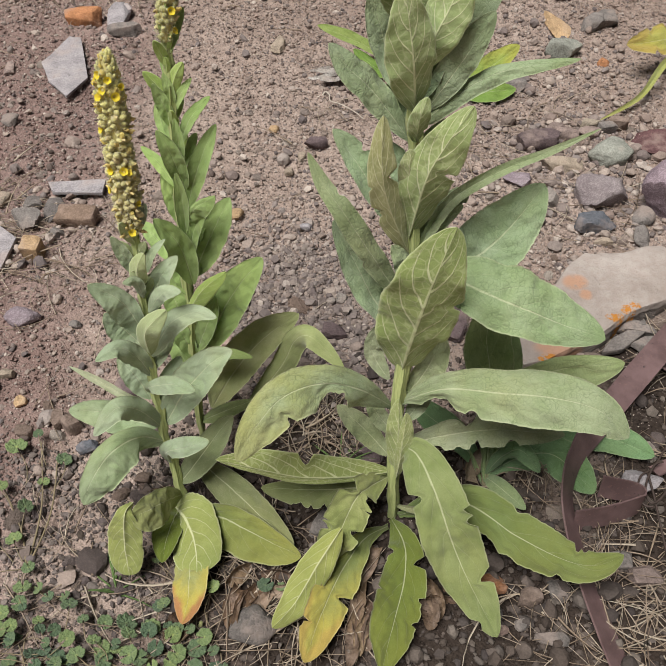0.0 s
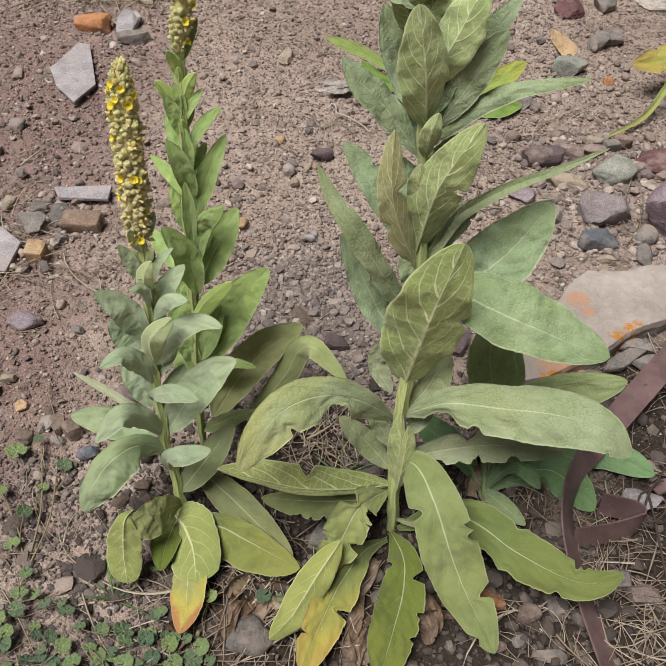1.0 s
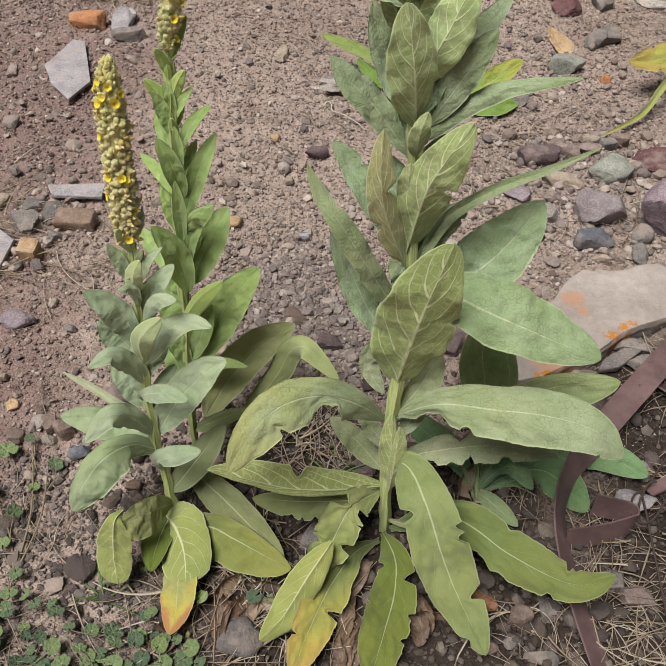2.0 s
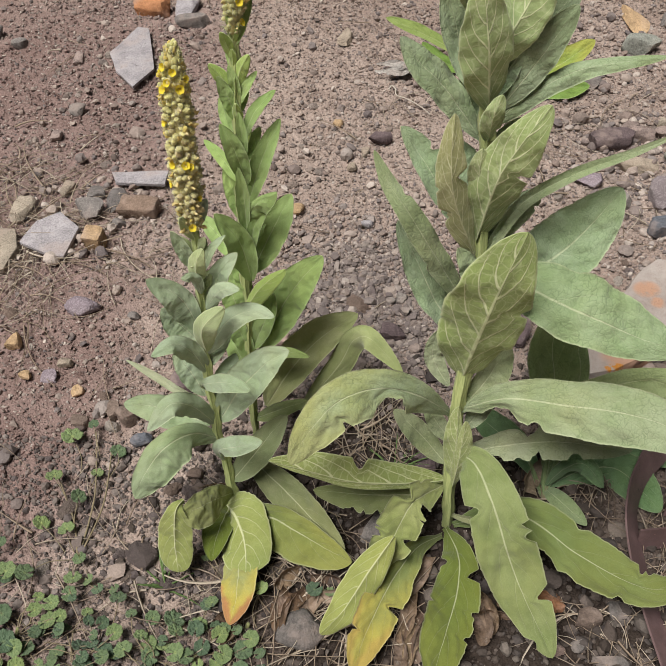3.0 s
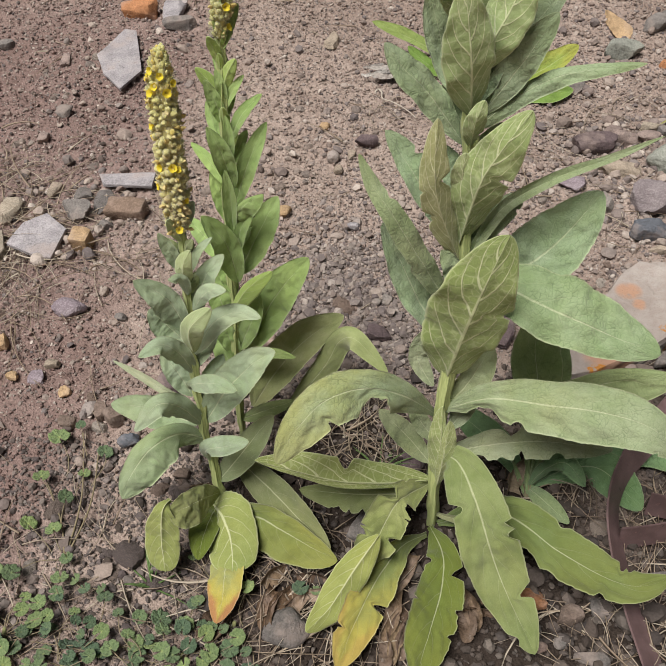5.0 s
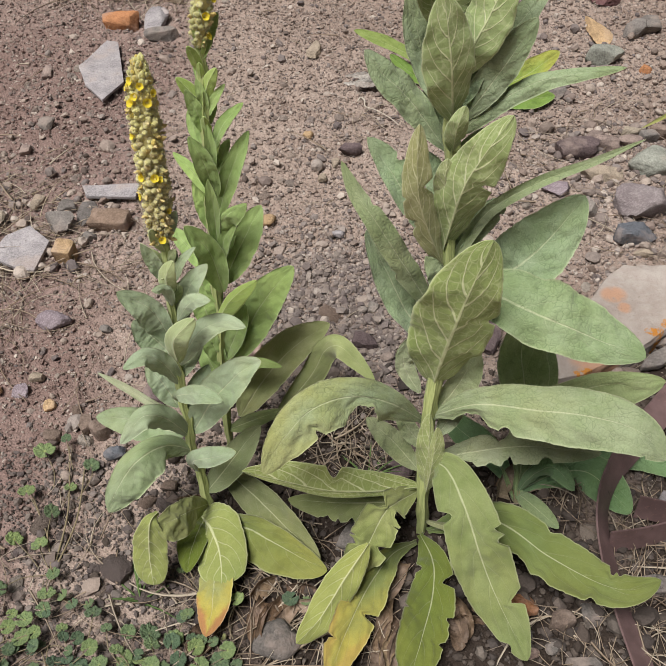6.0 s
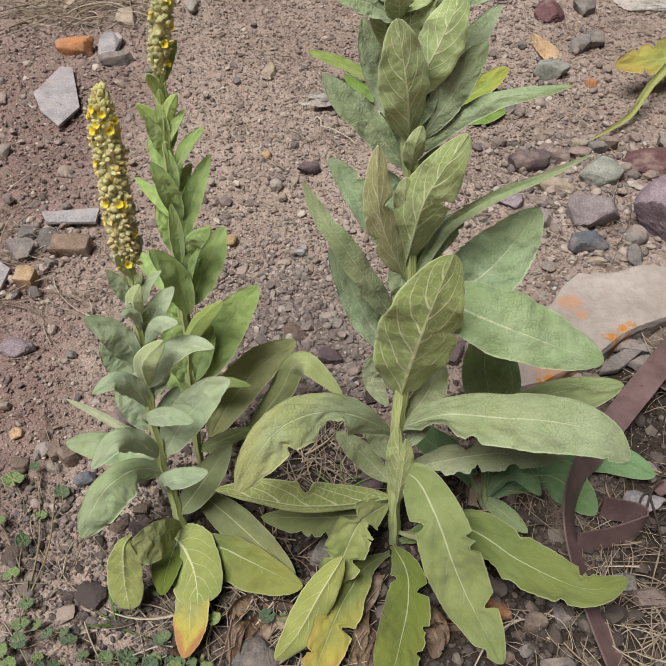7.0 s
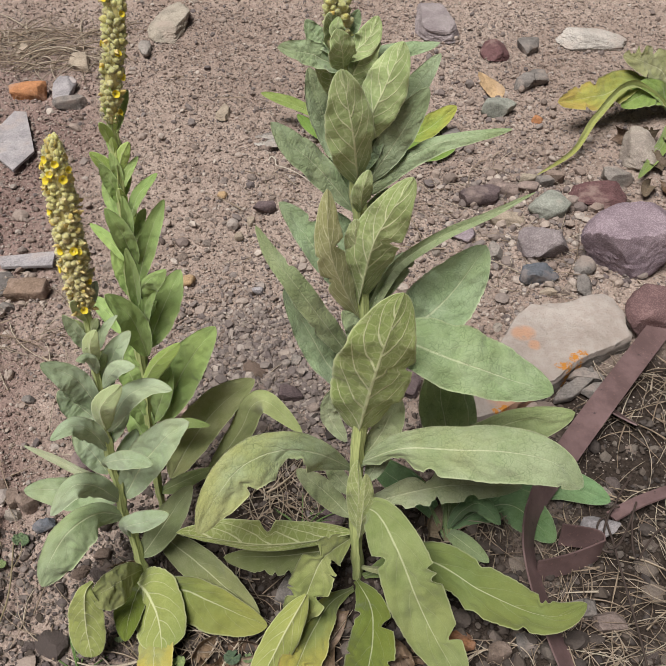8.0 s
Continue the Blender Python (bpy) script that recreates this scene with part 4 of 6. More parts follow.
leaf(tall, [(-0.008, 0.000, 0.071), (-0.047, -0.040, 0.082), (-0.069, -0.070, 0.053), (-0.090, -0.082, 0.013)], 0.0235, 0.0245, chew=0.3, bites=((0.34, 1, 0.045, 0.85), (0.38, -1, 0.045, 0.85), (0.66, 1, 0.03, 0.6), (0.7, -1, 0.03, 0.5)), olive=0.2, pale=0.75, peak=0.56)
leaf(tall, [(-0.068, -0.080, 0.071), (-0.096, -0.105, 0.037), (-0.122, -0.131, 0.002), (-0.148, -0.161, -0.004)], 0.0196, 0.0187, under=True, pale=0.65, cup=-12)
leaf(tall, [(-0.006, -0.020, -0.000), (-0.041, -0.057, 0.018), (-0.073, -0.106, 0.008), (-0.095, -0.155, -0.003), (-0.111, -0.199, -0.012)], 0.0245, 0.0210, peak=0.64, age=0.75, olive=0.5, chew=0.6, pale=0.2)
leaf(tall, [(-0.009, 0.000, 0.109), (-0.038, 0.020, 0.134), (-0.072, 0.030, 0.165)], 0.0143, 0.0128, dust=0.5, olive=0.4)
leaf(tall, [(-0.015, 0.000, 0.232), (-0.034, 0.010, 0.264), (-0.031, 0.010, 0.300)], 0.0088, 0.0107, dust=0.6)
leaf(tall, [(0.001, 0.000, 0.019), (0.037, -0.016, 0.027), (0.097, 0.001, 0.030)], 0.0042, 0.0053, dust=0.7, olive=0.6, cup=40)
leaf(tall, [(-0.005, -0.005, 0.520), (-0.005, -0.025, 0.550), (-0.000, -0.030, 0.572)], 0.0086, 0.0086, under=True, cup=-16)
leaf(tall, [(-0.001, -0.005, 0.467), (-0.010, -0.020, 0.496), (-0.010, -0.025, 0.523)], 0.0098, 0.0091, under=True, dust=0.3, cup=-18)
leaf(tall, [(0.003, -0.005, 0.357), (-0.008, -0.010, 0.391), (-0.021, -0.010, 0.415)], 0.0100, 0.0108, dust=0.2)
leaf(tall, [(0.009, 0.000, 0.167), (0.025, 0.010, 0.191), (0.037, 0.015, 0.217)], 0.0107, 0.0107, dust=0.5)
leaf(tall, [(-0.002, 0.000, 0.145), (-0.021, 0.010, 0.163), (-0.037, 0.020, 0.187)], 0.0100, 0.0100, dust=0.5, olive=0.3)
leaf(tall, [(-0.000, -0.006, 0.090), (-0.001, -0.013, 0.155), (-0.003, -0.012, 0.214)], 0.0137, 0.0059, under=True, cup=-14, pale=0.4)
leaf(tall, [(0.001, -0.008, 0.080), (0.004, -0.015, 0.140), (0.006, -0.015, 0.195)], 0.0059, 0.0129, under=True, cup=-14, pale=0.4, dust=0.2)

# ---- other herbs on the slope ----
def herb(name, x, y, green, label, category):
    plant = thing(name, x, y, ground_height(x, y), label, category)
    plant["green"], plant["smooth"] = green, 0
    pts = [(0, 0, -0.012), (0.002, 0.001, 0.004), (0.001, 0.003, 0.014)]
    v, f = tube(pts, [0.009, 0.008, 0.004], 9, 0.15)
    part("crown", mesh_of("crown", v, f), STEM, plant, "", (0.30, 0.27, 0.16))
    return plant


# Low rosette beside the tall one.
dock = herb("dock_plant", 0.2986, -0.2368, (0.18, 0.30, 0.15), "low rosette of smooth dark green leaves beside the tall mullein", "herb")
leaf(dock, [(-0.000, 0.003, 0.005), (0.002, 0.030, 0.118), (-0.013, 0.050, 0.198), (-0.007, 0.060, 0.266)], 0.0291, 0.0281, peak=0.66, cup=18, pale=0.45)
leaf(dock, [(-0.000, 0.003, 0.005), (0.015, 0.040, 0.079), (0.015, 0.050, 0.172), (0.017, 0.060, 0.218)], 0.0212, 0.0212, peak=0.66, pale=0.4)
leaf(dock, [(-0.001, -0.000, 0.008), (0.013, -0.010, 0.055), (0.034, -0.020, 0.078), (0.061, -0.030, 0.048)], 0.0106, 0.0127, peak=0.6, cup=-16)
leaf(dock, [(-0.001, -0.000, 0.008), (0.045, 0.019, 0.022), (0.096, 0.023, 0.023), (0.138, -0.033, 0.011)], 0.0260, 0.0238, peak=0.62, cup=-8)
leaf(dock, [(-0.001, -0.000, 0.008), (0.082, 0.039, 0.026), (0.165, 0.053, 0.029), (0.232, 0.021, 0.022)], 0.0231, 0.0196, peak=0.7)
leaf(dock, [(-0.000, 0.003, 0.005), (-0.036, 0.030, 0.048), (-0.072, 0.040, 0.076), (-0.105, 0.050, 0.104)], 0.0167, 0.0200, peak=0.62)
leaf(dock, [(-0.001, -0.000, 0.008), (0.010, -0.019, 0.014), (0.023, -0.033, 0.011), (0.044, -0.055, 0.006)], 0.0109, 0.0109, dust=0.5)
leaf(dock, [(-0.001, -0.000, 0.008), (0.075, 0.032, 0.025), (0.135, 0.047, 0.028), (0.190, 0.062, 0.031)], 0.0172, 0.0172, peak=0.66)
leaf(dock, [(-0.006, -0.007, 0.003), (-0.014, 0.003, 0.023), (-0.025, 0.005, 0.052)], 0.0028, 0.0028, cup=40, pale=0.4)
leaf(dock, [(-0.002, -0.007, 0.003), (-0.004, 0.005, 0.023), (-0.005, 0.008, 0.056)], 0.0028, 0.0028, cup=40, pale=0.4)
leaf(dock, [(0.001, -0.007, 0.003), (0.004, 0.005, 0.028), (0.007, 0.010, 0.058)], 0.0033, 0.0033, cup=40, pale=0.3)

# Rosettes farther up the slope.
back_herb = herb("rosette_plant", 0.3045, 0.706, (0.20, 0.32, 0.08), "yellowing leafy rosette on the gravel slope", "herb")
side_herb = herb("rosette_plant", 1.0157, 0.7646, (0.22, 0.31, 0.09), "sprawling rosette with yellowed leaves and dead tips", "herb")
leaf(back_herb, [(-0.001, -0.007, 0.003), (-0.072, 0.020, 0.027), (-0.145, 0.040, 0.060), (-0.233, 0.060, 0.090)], 0.0107, 0.0142, pale=0.5, peak=0.7)
leaf(back_herb, [(-0.001, -0.007, 0.003), (-0.100, -0.004, 0.017), (-0.158, 0.010, 0.057)], 0.0142, 0.0124, peak=0.66)
leaf(back_herb, [(-0.001, -0.007, 0.003), (0.093, -0.024, 0.013), (0.186, 0.000, 0.068)], 0.0228, 0.0193, age=0.5, peak=0.66)
leaf(back_herb, [(-0.001, -0.007, 0.003), (0.087, -0.081, 0.001), (0.174, -0.072, 0.003)], 0.0189, 0.0206, peak=0.66)
leaf(back_herb, [(-0.001, -0.007, 0.003), (0.054, 0.040, 0.032), (0.113, 0.060, 0.080)], 0.0198, 0.0198, peak=0.6)
leaf(side_herb, [(-0.004, -0.007, 0.003), (-0.107, 0.000, 0.077), (-0.197, -0.040, 0.065), (-0.311, -0.080, 0.065)], 0.0316, 0.0335, age=0.75, pale=0.35, peak=0.62, chew=0.7, bites=((0.7, -1, 0.03, 0.4),))
leaf(side_herb, [(-0.016, -0.030, 0.011), (-0.130, -0.030, 0.081), (-0.229, -0.100, 0.036), (-0.291, -0.160, -0.015), (-0.390, -0.236, -0.032)], 0.0073, 0.0082, pale=0.8, age=0.3, cup=45, peak=0.35)
leaf(side_herb, [(-0.004, -0.007, 0.003), (-0.043, 0.020, 0.092), (-0.151, 0.000, 0.137)], 0.0362, 0.0381, dust=1.0, chew=0.9, age=0.1)
leaf(side_herb, [(-0.004, -0.007, 0.003), (-0.073, -0.020, 0.061), (-0.156, -0.050, 0.041)], 0.0283, 0.0283, peak=0.6)
leaf(side_herb, [(-0.004, -0.007, 0.003), (-0.090, -0.145, -0.013), (-0.186, -0.260, -0.037)], 0.0128, 0.0137)


# ---- stones ----
STONE_TONES = {
    "orange": (0.42, 0.20, 0.10), "bluegrey": (0.395, 0.37, 0.39), "grey": (0.22, 0.20, 0.19), "rust": (0.25, 0.18, 0.14),
    "tan": (0.48, 0.335, 0.20), "purple": (0.285, 0.24, 0.265), "tangrey": (0.36, 0.31, 0.25), "redbrown": (0.14, 0.075, 0.078),
    "pinkgrey": (0.30, 0.235, 0.215), "darkgrey": (0.165, 0.15, 0.145), "cream": (0.36, 0.30, 0.24), "palegrey": (0.30, 0.27, 0.25),
    "blue": (0.135, 0.145, 0.17), "brown": (0.205, 0.155, 0.13), "concrete": (0.32, 0.28, 0.245), "pink": (0.42, 0.31, 0.27),
    "darkpurple": (0.145, 0.11, 0.115), "greengrey": (0.30, 0.31, 0.275), "purplegrey": (0.27, 0.235, 0.24), "violet": (0.315, 0.25, 0.285),
    "redgranite": (0.20, 0.125, 0.125), "white": (0.49, 0.455, 0.425), "tawny": (0.44, 0.39, 0.33),
}
stone_count = 0


def speckled_rock():
    """Coarse granite: two minerals and a rough face."""
    m = Nodes("granite")
    info = m.tree.nodes.new("ShaderNodeObjectInfo")
    c = m.coords("Object")
    cell = m.node("ShaderNodeTexVoronoi", Vector=c, Scale=640.0)
    a, b = m.noise(20.0, 5.0, 0.65, c), m.noise(340.0, 3.0, 0.7, c)
    col = m.mix(m.ramp(cell.outputs["Color"], 0.5, 0.7), info.outputs["Color"], m.mix(1.0, info.outputs["Color"], (1.4, 1.42, 1.42), "MULTIPLY"))
    col = m.mix(m.ramp(a, 0.35, 0.65), m.mix(1.0, col, (0.74, 0.72, 0.74), "MULTIPLY"), col)
    col = m.mix(m.ramp(b, 0.62, 0.75), col, (0.08, 0.065, 0.065))
    return m.finish(col, 0.95, m.bump(m.math("ADD", m.math("MULTIPLY", a, 2.0), b), 0.8, 0.003), 0.0, 0.0, 0.2)


GRANITE = speckled_rock()


def lichen_rock():
    """Pale weathered crust over grey layers, with orange lichen along the broken edge."""
    m = Nodes("pale_rock")
    c = m.coords("Object")
    a, b, d = m.noise(9.0, 5.0, 0.6, c), m.noise(320.0, 4.0, 0.7, c), m.noise(46.0, 5.0, 0.7, c)
    sep = m.node("ShaderNodeSeparateXYZ", Vector=c)
    col = m.mix(m.ramp(a, 0.35, 0.68), (0.36, 0.315, 0.29), (0.455, 0.41, 0.385))
    col = m.mix(m.ramp(d, 0.3, 0.7), m.mix(1.0, col, (0.84, 0.80, 0.78), "MULTIPLY"), col)
    flat = m.node("ShaderNodeCombineXYZ", i0=m.math("MULTIPLY", sep.outputs[0], 0.35), i1=m.math("MULTIPLY", sep.outputs[1], 0.35), i2=m.math("MULTIPLY", sep.outputs[2], 8.0)).outputs[0]
    layers = m.noise(26.0, 4.0, 0.6, flat)
    inner = m.ramp(m.math("ADD", sep.outputs[2], m.math("MULTIPLY", d, 0.012)), 0.050, 0.041)
    bed = m.mix(m.ramp(layers, 0.35, 0.65), (0.13, 0.115, 0.108), (0.30, 0.265, 0.24))
    col = m.mix(inner, col, bed)
    def patch(places):
        spots = m.math("ADD", 0.0, 0.0)
        for x, y, rx, ry in places:
            dx = m.math("DIVIDE", m.math("SUBTRACT", sep.outputs[0], x), rx)
            dy = m.math("DIVIDE", m.math("SUBTRACT", sep.outputs[1], y), ry)
            near = m.math("SUBTRACT", 1.0, m.math("ADD", m.math("MULTIPLY", dx, dx), m.math("MULTIPLY", dy, dy)), clamp=True)
            spots = m.math("MAXIMUM", spots, near)
        return spots

    stain = m.math("MULTIPLY", patch(((-0.054, 0.046, 0.024, 0.020), (-0.043, 0.018, 0.013, 0.014), (-0.10, -0.085, 0.05, 0.03))), m.ramp(d, 0.25, 0.6))
    col = m.mix(m.ramp(stain, 0.0, 0.7, 0.0, 0.75), col, (0.47, 0.255, 0.155))
    crust = m.math("MULTIPLY", patch(((-0.007, -0.028, 0.018, 0.011), (0.016, -0.012, 0.015, 0.010), (0.029, -0.004, 0.011, 0.008), (-0.121, -0.108, 0.022, 0.010))), m.ramp(m.noise(120.0, 5.0, 0.8, c), 0.42, 0.60))
    col = m.mix(m.ramp(crust, 0.05, 0.35), col, (0.47, 0.20, 0.04))
    col = m.mix(m.ramp(b, 0.60, 0.76), col, (0.19, 0.155, 0.135))
    height = m.math("ADD", m.math("MULTIPLY", m.math("MULTIPLY", layers, inner), 2.5), m.math("ADD", m.math("MULTIPLY", d, 1.0), m.math("MULTIPLY", b, 0.35)))
    return m.finish(col, 0.95, m.bump(height, 0.8, 0.005), 0.0, 0.0, 0.2)


def roughen(bm, amount, scale, seed):
    bm.normal_update()
    moves = [(v, v.normal * amount * (noise.noise(v.co * scale + Vector((seed, 0, 0))) + 0.5 * noise.noise(v.co * scale * 2.7 + Vector((0, seed, 0))))) for v in bm.verts]
    for v, d in moves:
        v.co += d


def rock_mesh(sx, sy, sz, seed, planes=14, boxy=0.5, fine=2):
    """An angular stone: a ball cut by random planes, its edges worn and its faces rough."""
    rng = random.Random(seed)
    cuts = [(Vector((0, 0, 1)), rng.uniform(0.75, 0.95)), (Vector((0, 0, -1)), 0.9)]
    for k in range(planes):
        v = Vector((rng.gauss(0, 1), rng.gauss(0, 1), rng.gauss(0, 0.8))).normalized()
        if rng.random() < boxy:
            a = k * math.pi / 2 + 0.25 * rng.gauss(0, 1)
            v = Vector((math.cos(a), math.sin(a), rng.gauss(0, 0.22))).normalized()
        cuts.append((v, rng.uniform(0.60, 0.96)))
    bm = bmesh.new()
    bmesh.ops.create_icosphere(bm, subdivisions=fine, radius=1.0)
    off = Vector((seed * 1.37 % 50, seed * 0.73 % 50, 0))
    for v in bm.verts:
        d = v.co.normalized()
        near = sorted(q / max(d.dot(n), 1e-3) for n, q in cuts if d.dot(n) > 0.05)[:3] or [1.0]
        soft = -math.log(sum(math.exp(-38 * min(q, 1.3)) for q in near)) / 38
        soft = min(soft, 1.2)
        soft += 0.035 * noise.noise(d * 3.0 + off) + 0.028 * noise.noise(d * 8.0 + off) + (0.02 * noise.noise(d * 19.0 + off) if fine > 2 else 0.0)
        v.co = d * soft
    lo, hi = [min(v.co[k] for v in bm.verts) for k in range(3)], [max(v.co[k] for v in bm.verts) for k in range(3)]
    for v in bm.verts:
        for k, s in enumerate((sx, sy, sz)):
            v.co[k] = ((v.co[k] - lo[k]) / (hi[k] - lo[k]) - 0.5) * s
    me = bpy.data.meshes.new("stone")
    bm.to_mesh(me)
    bm.free()
    return me


def stone(tone, x, y, sx, sy, sz, label, name="stone"):
    """A loose stone that lies on the slope, sunk by a quarter."""
    global stone_count
    stone_count += 1
    rng = random.Random(stone_count * 13 + 1)
    round_one = any(w in label for w in ('smooth', 'rounded', 'oval'))
    size = max(sx, sy)
    me = rock_mesh(sx, sy, sz, stone_count * 31 + 7, 40 if round_one else rng.randint(9, 14), 0.1 if round_one else 0.9 if "cube" in label or "block" in label else rng.uniform(0.2, 0.7), 5 if size > 0.1 else 4 if size > 0.035 else 3)
    me.shade_smooth()
    if not round_one:
        me.set_sharp_from_angle(angle=radians(34))
    me.materials.append(GRANITE if tone in ("violet", "redgranite", "purplegrey", "purple", "concrete") else ROCK)
    ob = new(name, me)
    ob.matrix_world = pose(x, y, ground_height(x, y) + sz * 0.27, 12 + rng.uniform(-5, 5), rng.uniform(-6, 6), rng.uniform(-8, 8))
    c = Vector(STONE_TONES[tone]) * rng.uniform(0.9, 1.1)
    # Stones low on the slope get a darker colour.
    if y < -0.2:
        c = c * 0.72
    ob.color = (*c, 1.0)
    return tagged(ob, label, "stone", "loose stones")


stone("orange", -0.463, 0.920, 0.0897, 0.0443, 0.0397, "angular orange-brown brick fragment")
stone("bluegrey", -0.383, 0.934, 0.0469, 0.0989, 0.0281, "grey-blue angular stone on dry gravel")
stone("grey", -0.360, 0.876, 0.0766, 0.0326, 0.0287, "long flat grey stone")
stone("purple", -0.385, 0.037, 0.0556, 0.0321, 0.0297, "smooth grey-purple oval stone")
stone("tangrey", -0.555, 0.262, 0.0440, 0.0639, 0.0264, "tan-grey flat stone on dry gravel")
stone("redbrown", -0.639, 0.262, 0.0572, 0.0665, 0.0229, "dark red-brown stone on dry gravel")
stone("pinkgrey", -0.686, 0.408, 0.0505, 0.0291, 0.0238, "pinkish grey stone on dry gravel")
stone("grey", -0.433, 0.258, 0.0542, 0.0440, 0.0325, "dark grey angular stone")
stone("grey", -0.431, 0.305, 0.0368, 0.0236, 0.0221, "grey angular stone on dry gravel")
stone("darkgrey", -0.392, 0.291, 0.0289, 0.0639, 0.0173, "dark grey upright stone")
stone("grey", -0.376, 0.227, 0.0310, 0.0185, 0.0178, "grey angular stone on dry gravel")
stone("cream", -0.489, 0.322, 0.0232, 0.0429, 0.0163, "cream-coloured small stone on dry gravel")
stone("tan", -0.472, -0.032, 0.0261, 0.0250, 0.0183, "tan angular stone on dry gravel")
stone("palegrey", -0.510, -0.040, 0.0163, 0.0209, 0.0114, "pale grey small stone")
stone("blue", -0.241, -0.191, 0.0306, 0.0196, 0.0202, "dark blue-grey stone on dry gravel")
stone("brown", -0.270, -0.157, 0.0349, 0.0257, 0.0279, "brown angular stone beside the mullein")
stone("brown", -0.293, -0.149, 0.0254, 0.0302, 0.0203, "brown angular stone beside the mullein")
stone("cream", -0.384, -0.065, 0.0217, 0.0169, 0.0130, "pale tan stone on dry gravel")
stone("purple", -0.401, -0.091, 0.0252, 0.0219, 0.0126, "purple-grey flat stone on dry gravel")
stone("tan", -0.437, -0.091, 0.0177, 0.0149, 0.0106, "small tan stone on dry gravel")
stone("purple", -0.406, -0.333, 0.0197, 0.0241, 0.0098, "purple-grey flat stone on dry gravel")
stone("grey", -0.285, -0.333, 0.0162, 0.0278, 0.0081, "grey small stone on dry gravel")
stone("brown", -0.160, -0.236, 0.0227, 0.0144, 0.0122, "brown small stone on dry gravel")
stone("grey", -0.177, -0.296, 0.0274, 0.0186, 0.0156, "grey gravel stone on dry gravel")
stone("grey", -0.003, -0.430, 0.0608, 0.0494, 0.0365, "rounded rough grey stone")
stone("grey", 0.088, -0.299, 0.0462, 0.0461, 0.0231, "grey stone under the mullein leaves")
stone("cream", -0.014, 0.821, 0.0318, 0.0611, 0.0191, "pale tan stone on dry gravel")
stone("tan", -0.013, 0.514, 0.0215, 0.0211, 0.0151, "small tan stone on dry gravel")
stone("darkpurple", 0.069, 0.465, 0.0447, 0.0244, 0.0244, "dark purple-brown stone on dry gravel")
stone("bluegrey", 0.052, 0.245, 0.0235, 0.0191, 0.0164, "small blue-grey stone on dry gravel")
stone("tan", -0.070, 0.274, 0.0268, 0.0246, 0.0188, "small orange-tan stone on dry gravel")
stone("pink", -0.070, -0.010, 0.0310, 0.0268, 0.0217, "pale pinkish stone between the mulleins")
stone("darkpurple", 0.098, 0.009, 0.0404, 0.0281, 0.0202, "dark purple-brown stone on dry gravel")
stone("palegrey", 0.111, 0.080, 0.0203, 0.0214, 0.0142, "pale grey stone on dry gravel")
stone("palegrey", 0.094, 0.075, 0.0148, 0.0129, 0.0104, "pale grey stone on dry gravel")
stone("cream", 0.020, 0.389, 0.0188, 0.0178, 0.0132, "pale stone on dry gravel")
stone("cream", 0.042, 0.427, 0.0159, 0.0308, 0.0112, "pale stone on dry gravel")
stone("grey", -0.143, -0.070, 0.0312, 0.0622, 0.0156, "grey stone behind the mullein")
stone("darkpurple", -0.200, -0.089, 0.0432, 0.0344, 0.0216, "dark purple-brown stone behind the mullein")
stone("tan", 0.617, 0.903, 0.0502, 0.1342, 0.0251, "tan flat stone on dry gravel")
stone("grey", 0.700, 0.900, 0.0600, 0.0446, 0.0360, "grey stone on dry gravel")
stone("greengrey", 0.607, 0.789, 0.0818, 0.0379, 0.0427, "grey-green angular stone on dry gravel")
stone("orange", 0.688, 0.752, 0.0237, 0.0261, 0.0166, "small orange stone on dry gravel")
stone("darkpurple", 0.495, 0.467, 0.0816, 0.0421, 0.0430, "dark purple stone on dry gravel")
stone("cream", 0.529, 0.410, 0.0833, 0.0311, 0.0247, "long pale cream stone")
stone("greengrey", 0.624, 0.432, 0.0868, 0.0628, 0.0434, "pale grey-green rounded stone")
stone("purple", 0.437, 0.361, 0.0528, 0.0298, 0.0294, "purple-grey stone on dry gravel")
stone("brown", 0.665, 0.530, 0.0418, 0.0219, 0.0289, "brown stone on dry gravel")
stone("pinkgrey", 0.600, 0.499, 0.0494, 0.0233, 0.0241, "pinkish grey stone on dry gravel")
stone("pinkgrey", 0.536, 0.509, 0.0414, 0.0314, 0.0248, "pinkish grey stone on dry gravel")
stone("purplegrey", 0.580, 0.312, 0.0954, 0.0693, 0.0572, "large grey-purple stone with white patches")
stone("blue", 0.554, 0.244, 0.0721, 0.0356, 0.0346, "dark blue-grey stone on dry gravel")
stone("palegrey", 0.491, 0.318, 0.0319, 0.0399, 0.0224, "pale grey stone on dry gravel")
stone("grey", 0.642, 0.259, 0.0429, 0.0423, 0.0258, "grey angular stone on dry gravel")
stone("grey", 0.627, 0.215, 0.0289, 0.0500, 0.0174, "grey angular stone on dry gravel")
stone("cream", 0.561, 0.207, 0.0303, 0.0144, 0.0139, "small pale stone on dry gravel")
stone("grey", 0.478, 0.676, 0.0532, 0.0690, 0.0266, "grey stone on dry gravel")
stone("redbrown", 0.734, 0.465, 0.1149, 0.0851, 0.0340, "flat dark red-brown stone")
stone("violet", 0.727, 0.288, 0.1793, 0.1344, 0.1166, "large rough violet granite boulder")
stone("redgranite", 0.727, 0.125, 0.1310, 0.1094, 0.0852, "rough red-grey granite stone")
stone("palegrey", 0.793, 0.521, 0.0661, 0.0394, 0.0396, "pale grey stone on dry gravel")
stone("concrete", 0.872, 0.612, 0.0859, 0.1280, 0.0601, "pale rough rounded porous stone")
